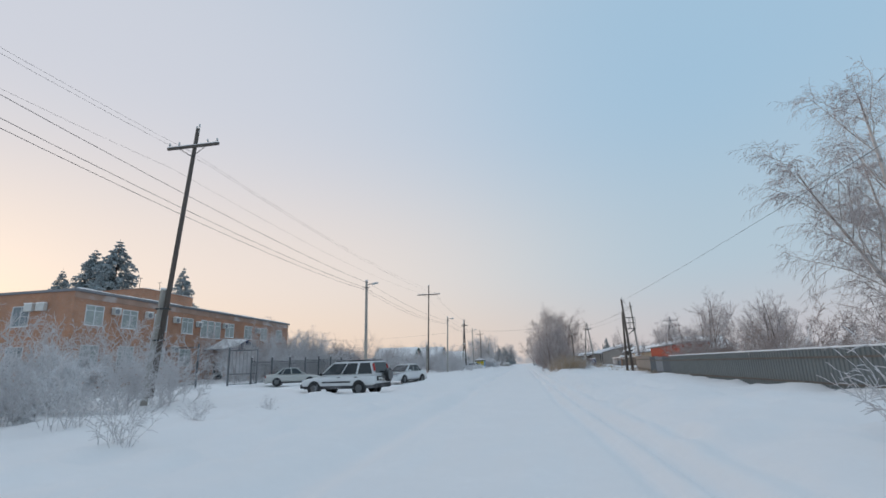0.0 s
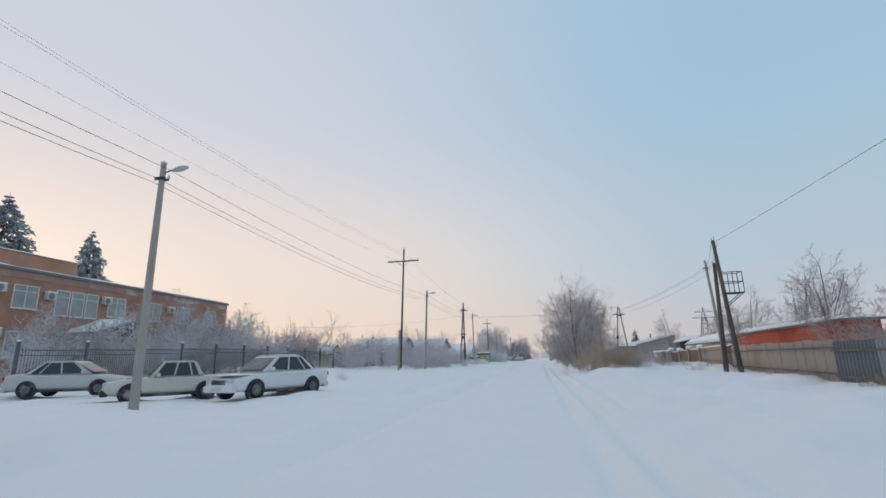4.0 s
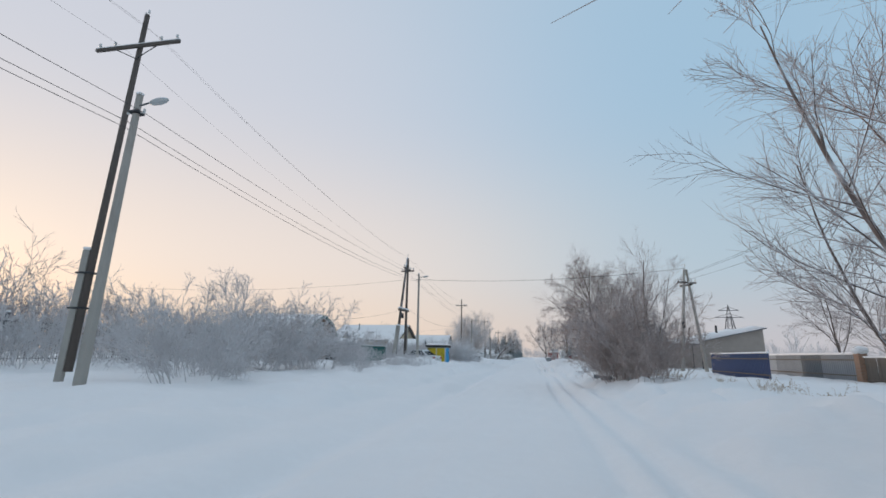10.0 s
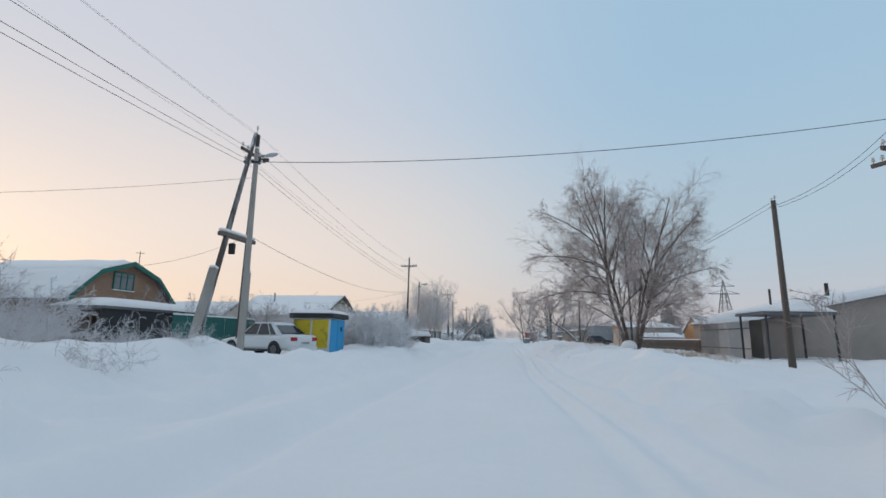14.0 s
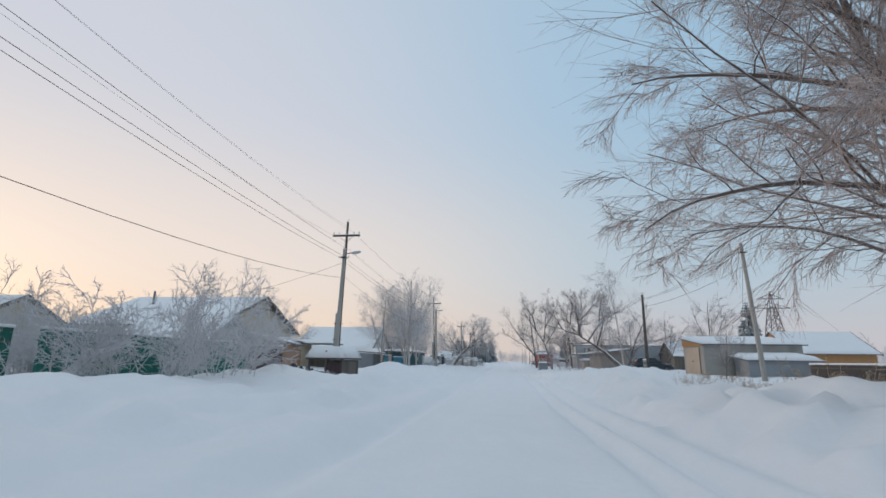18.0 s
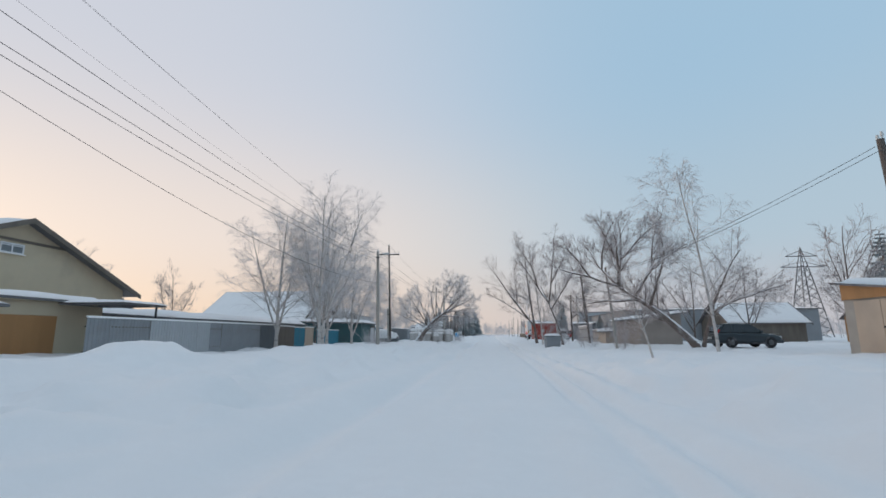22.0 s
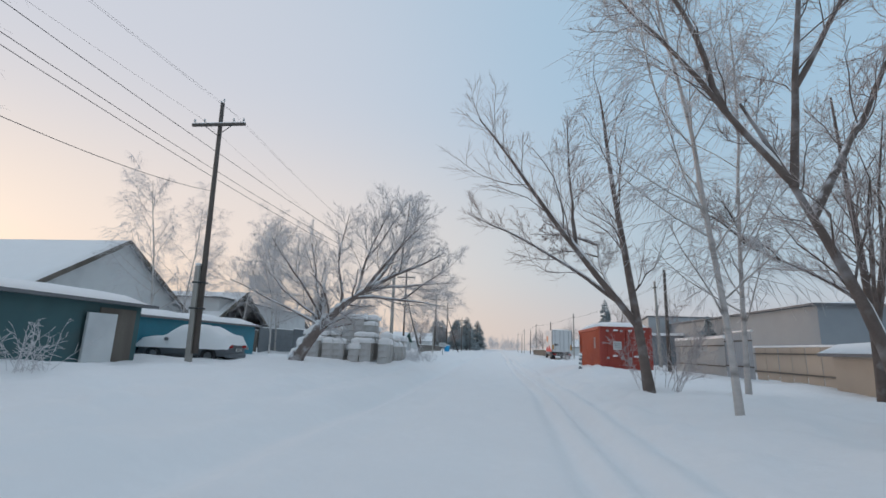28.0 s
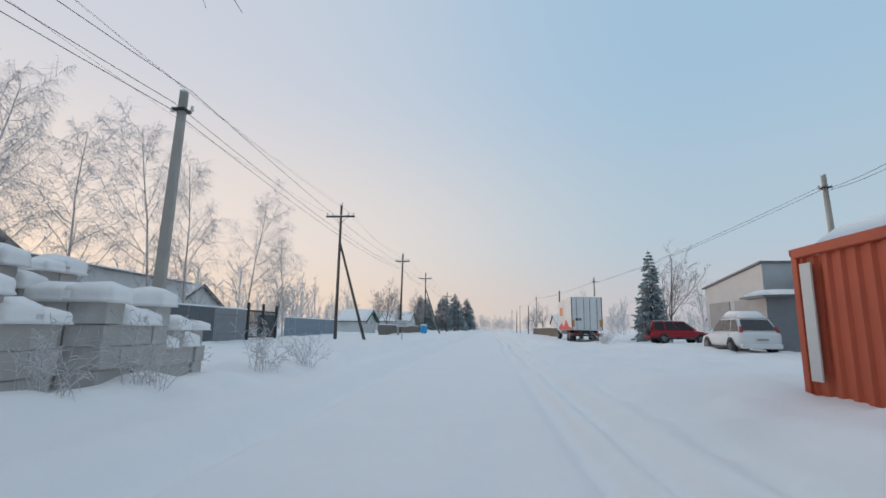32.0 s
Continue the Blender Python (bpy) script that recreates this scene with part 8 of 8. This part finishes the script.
for k in range(2):
    part("marking_bar", boxes((-CW - 0.085, -CW - 0.06, 0.85 + k * 0.22, 0.89 + k * 0.22, 1.5, 2.05)), PLATE, con)
post = thing("short_post", (4.0, 199.0, ground_at(4.0, 199.0)), "short striped post coated in snow", "post")
part("shaft", rods(((0, 0, -0.2), (0.03, 0, 0.62), 0.075, 0.07), sides=10), SLATE, post, smooth=True)
for z in (0.12, 0.3, 0.48):
    part("snow_ring", rods(((0, 0, z), (0.01, 0, z + 0.09), 0.085, 0.085), sides=10), SNOW_CAP, post)
part("snow_cap", rods(((0.03, 0, 0.62), (0.03, 0, 0.74), 0.1, 0.05), sides=10), SNOW_CAP, post)

# ---- piles of building blocks ----
BLOCK = material("grey_block", (0.50, 0.475, 0.45), 0.9, 0.14, 2.5, 0.4, 30, dirt=(0.72, 0.72, 0.73), snow=0.2)
bm = boxes((-0.3, 0.3, -0.195, 0.195, -0.165, 0.165), bevel=0.012)
block_mesh = bpy.data.meshes.new("block")
bm.to_mesh(block_mesh)
bm.free()
block_mesh.materials.append(BLOCK)
r = random.Random(21)
for px, py, nx, ny, nz, rz, label in ((-5.85, 201.3, 1, 3, 4, 4, "pile of grey building blocks in courses, snow on top"), (-5.8, 202.9, 1, 4, 4, -2, "pile of grey building blocks in courses, snow on top"), (-7.1, 201.3, 2, 3, 4, -3, "pile of grey building blocks in courses, snow on top"), (-7.75, 202.9, 3, 3, 7, 2, "tall pile of grey building blocks with snow"), (-8.9, 203.4, 2, 3, 5, -5, "tall pile of grey building blocks with snow"), (-8.8, 201.7, 2, 3, 3, 6, "low pile of grey blocks under thick snow"), (-10.3, 202.4, 2, 3, 4, -8, "pile of grey blocks under thick snow"), (-6.2, 205.2, 2, 4, 4, 4, "long pile of grey building blocks with snow"), (-6.6, 207.0, 2, 4, 3, 6, "low pile of grey building blocks with snow"), (-7.9, 205.0, 2, 4, 5, 5, "pile of grey building blocks with snow")):
    g = ground_at(px, py) - 0.05
    pile = thing("block_pile", (px, py, g), label, "block pile", "piles of building blocks", rz=rz)
    tops, ended = {}, set()
    for k in range(nz):
        for j in range(ny):
            for i in range(nx):
                if (i, j) in ended or nz > 2 and (k == nz - 1 and r.random() < 0.4 or k > 1 and r.random() < 0.06):
                    ended.add((i, j))
                    continue
                o = new("block", block_mesh)
                o.parent = pile
                bx, by = (i - (nx - 1) / 2) * 0.612, (j - (ny - 1) / 2) * 0.402
                o.matrix_basis = pose(bx + r.uniform(-0.025, 0.025) + (0.03 if k % 2 else 0), by + r.uniform(-0.02, 0.02), 0.17 + k * 0.335, r.uniform(-0.6, 0.6), r.uniform(-0.6, 0.6), r.uniform(-2.5, 2.5))
                tops[i, j] = (bx, by, 0.335 * (k + 1))
    for (i, j), (bx, by, z) in tops.items():
        h = r.uniform(0.2, 0.34)
        bm = boxes((-0.36, 0.36, -0.25, 0.25, -0.01, h))
        bmesh.ops.subdivide_edges(bm, edges=list(bm.edges), cuts=3, use_grid_fill=True)
        for v in bm.verts:
            e = max(abs(v.co.x) / 0.36, abs(v.co.y) / 0.25)
            v.co.z *= 1 - 0.3 * e ** 4 + r.uniform(-0.06, 0.06)
            if v.co.z < 0.02:
                v.co.x, v.co.y = v.co.x * 1.06, v.co.y * 1.08
            elif v.co.z > 0.6 * h:
                v.co.x, v.co.y = v.co.x * 0.95, v.co.y * 0.94
        bmesh.ops.transform(bm, matrix=Matrix.Translation((bx + 0.05, by, z)), verts=bm.verts)
        part("snow_cap", bm, SNOW_CAP, pile, smooth=True)

# ---- bins, sheds of boards and small things ----
def bin_box(at, rz, s=1.0, label="grey steel waste bin with snow on its lid"):
    b = thing("waste_bin", (*at, ground_at(*at) - 0.16), label, "bin", "waste bins", rz=rz)
    bm = boxes((-0.55 * s, 0.55 * s, -0.42 * s, 0.42 * s, 0.02, 0.85 * s), bevel=0.015)
    for v in bm.verts:
        k = 0.9 + 0.1 * v.co.z / (0.85 * s)
        v.co.x *= k
        v.co.y *= k
    part("body", bm, ZINC, b)
    part("lid", boxes((-0.58 * s, 0.58 * s, -0.45 * s, 0.45 * s, 0.85 * s, 0.9 * s), bevel=0.01), ZINC_DARK, b)
    part("snow_cover", snow_sheet(-0.57 * s, 0.57 * s, (-0.44 * s, 0.9 * s), (0.44 * s, 0.9 * s), 0.2, int(at[1])), SNOW_CAP, b, "snow on the lid")
    for sgn in (-1, 1):
        part("handle", rods(((sgn * 0.56 * s, -0.1, 0.6 * s), (sgn * 0.56 * s, 0.1, 0.6 * s), 0.018), sides=6), DARK_STEEL, b)
    return b


bin_box((4.2, 176.9), 8)
hut = thing("coal_bunker", (-8.55, 138.3, ground_at(-8.55, 138.3) - 0.25), "low plank coal bunker with open front and thick snow roof", "shelter", rz=-8)
hut.scale = (0.68, 0.8, 0.95)
for k in range(9):
    part("plank", boxes((1.15, 1.19, -1.0 + k * 0.23, -0.79 + k * 0.23, 0, 1.1), bevel=0.006), GREY_WOOD, hut)
for k in range(10):
    part("plank", boxes((-1.3 + k * 0.245, -1.08 + k * 0.245, 1.0, 1.04, 0, 1.15), bevel=0.006), OLD_WOOD, hut)
for k in range(4):
    part("plank", boxes((0.05 + k * 0.28, 0.31 + k * 0.28, -1.06, -1.02, 0, 1.0), bevel=0.006), PURPLE, hut)
for x, y, h in ((-1.3, -1.0, 1.25), (0.0, -1.05, 1.6), (1.2, -1.0, 1.2), (-1.3, 1.0, 1.2), (1.2, 1.0, 1.15)):
    part("post", boxes((x - 0.06, x + 0.06, y - 0.06, y + 0.06, -0.3, h), bevel=0.01), GREY_WOOD, hut)
part("roof", boxes((-1.5, 1.4, -1.2, 1.2, 1.18, 1.25), bevel=0.01), GREY_WOOD, hut)
part("snow_cover", snow_sheet(-1.55, 1.45, (-1.25, 1.25), (1.25, 1.25), 0.56, 4), SNOW_CAP, hut, "thick snow on the roof")
COAL = material("coal", (0.05, 0.048, 0.05), 0.7, 0.4, 5, 0.4, 20, dirt=(0.5, 0.5, 0.52))
r = random.Random(5)
coal = thing("coal_heap", (-8.7, 136.3, ground_at(-8.7, 136.3)), "dark coal spilled over snow before a bunker", "coal heap", kind="stuff")
bm = bmesh.new()
for k in range(110):
    a, d = r.uniform(0, 6.28), 1.1 * math.sqrt(r.random())
    x, y = d * math.cos(a) * 0.9, d * math.sin(a) * 1.3
    q = r.uniform(0.05, 0.16)
    bmesh.ops.create_icosphere(bm, subdivisions=1, radius=q, matrix=Matrix.Translation((x, y, ground_at(-8.7 + x, 136.3 + y) - ground_at(-8.7, 136.3) + 0.2 * q)) @ pose(0, 0, 0, r.uniform(0, 90), r.uniform(0, 90), 0) @ Matrix.Diagonal((1.2, 0.9, 0.6, 1)))
part("lumps", bm, COAL, coal)
lump = thing("snowy_stump", (8.2, 122.7, ground_at(8.2, 122.7) - 0.1), "dark stump under a tall snow cap", "stump")
part("wood", rods(((0, 0, -0.1), (0.1, 0, 0.45), 0.42, 0.36), sides=12), OLD_WOOD, lump)
bm = bmesh.new()
bmesh.ops.create_icosphere(bm, subdivisions=3, radius=1, matrix=Matrix.Translation((0.15, 0, 0.6)) @ Matrix.Diagonal((0.5, 0.45, 0.4, 1)))
part("snow_cap", bm, SNOW_CAP, lump, smooth=True)
for x, y in ((3.7, 87.4), (3.6, 89.2), (4.6, 94.0)):
    lump = thing("snowy_rock", (x, y, ground_at(x, y) - 0.05), "rock capped with snow at the road edge", "rock", "rocks by the road")
    bm = bmesh.new()
    bmesh.ops.create_icosphere(bm, subdivisions=2, radius=0.28, matrix=Matrix.Translation((0, 0, 0.1)) @ Matrix.Diagonal((1, 0.8, 0.7, 1)))
    part("stone", bm, SLATE, lump)
    bm = bmesh.new()
    bmesh.ops.create_icosphere(bm, subdivisions=2, radius=0.28, matrix=Matrix.Translation((0.02, 0, 0.25)) @ Matrix.Diagonal((1.05, 0.9, 0.55, 1)))
    part("snow_cap", bm, SNOW_CAP, lump, smooth=True)
sign = thing("street_sign", (-6.5, 234.1, ground_at(-6.5, 234.1)), "small white notice board on a post", "sign")
part("post", rods(((0, 0, -0.2), (0, 0, 1.5), 0.03), sides=6), STEEL, sign)
part("board", boxes((-0.45, 0.45, -0.03, 0.0, 0.95, 1.45), bevel=0.01), PLATE, sign)
for k in range(3):
    part("text_bar", boxes((-0.35, 0.35, -0.036, -0.031, 1.05 + 0.12 * k, 1.09 + 0.12 * k)), SLATE, sign)

# blue wheelie tank far along the street
tank = thing("blue_barrel", (-9.5, 268, ground_at(-9.5, 268)), "bright blue plastic barrel by a fence", "barrel")
part("body", rods(((0, 0, 0), (0, 0, 1.1), 0.5, 0.5), sides=16), SKY_BLUE, tank)
part("snow_cap", rods(((0, 0, 1.1), (0, 0, 1.25), 0.5, 0.35), sides=16), SNOW_CAP, tank)

# ---- lattice pylon ----
pyl = thing("power_pylon", (75.0, 261.0, 0), "distant steel lattice power pylon", "pylon")
HT = 22.0
legs, braces = [], []
for sx in (-1, 1):
    for sy in (-1, 1):
        legs.append(((sx * 3.0, sy * 3.0, 0), (sx * 0.7, sy * 0.7, HT * 0.8), 0.14))
        legs.append(((sx * 0.7, sy * 0.7, HT * 0.8), (0, 0, HT), 0.1))
for k in range(8):
    z0, z1 = HT * 0.1 * k, HT * 0.1 * (k + 1)
    a, b = 3.0 - 2.3 * k / 8, 3.0 - 2.3 * (k + 1) / 8
    for s in (-1, 1):
        braces += [((-a, s * a, z0), (b, s * b, z1), 0.07), ((a, s * a, z0), (-b, s * b, z1), 0.07), ((s * a, -a, z0), (s * b, b, z1), 0.07), ((s * a, a, z0), (s * b, -b, z1), 0.07)]
part("leg_frame", rods(*legs, sides=5), STEEL, pyl)
part("bracing", rods(*braces, sides=4), STEEL, pyl)
for z, w in ((HT * 0.78, 5.0), (HT * 0.9, 3.6)):
    part("crossarm", rods(((-w, 0, z), (w, 0, z), 0.12), ((-w, 0, z), (0, 0, z + 1.4), 0.07), ((w, 0, z), (0, 0, z + 1.4), 0.07), sides=4), STEEL, pyl)
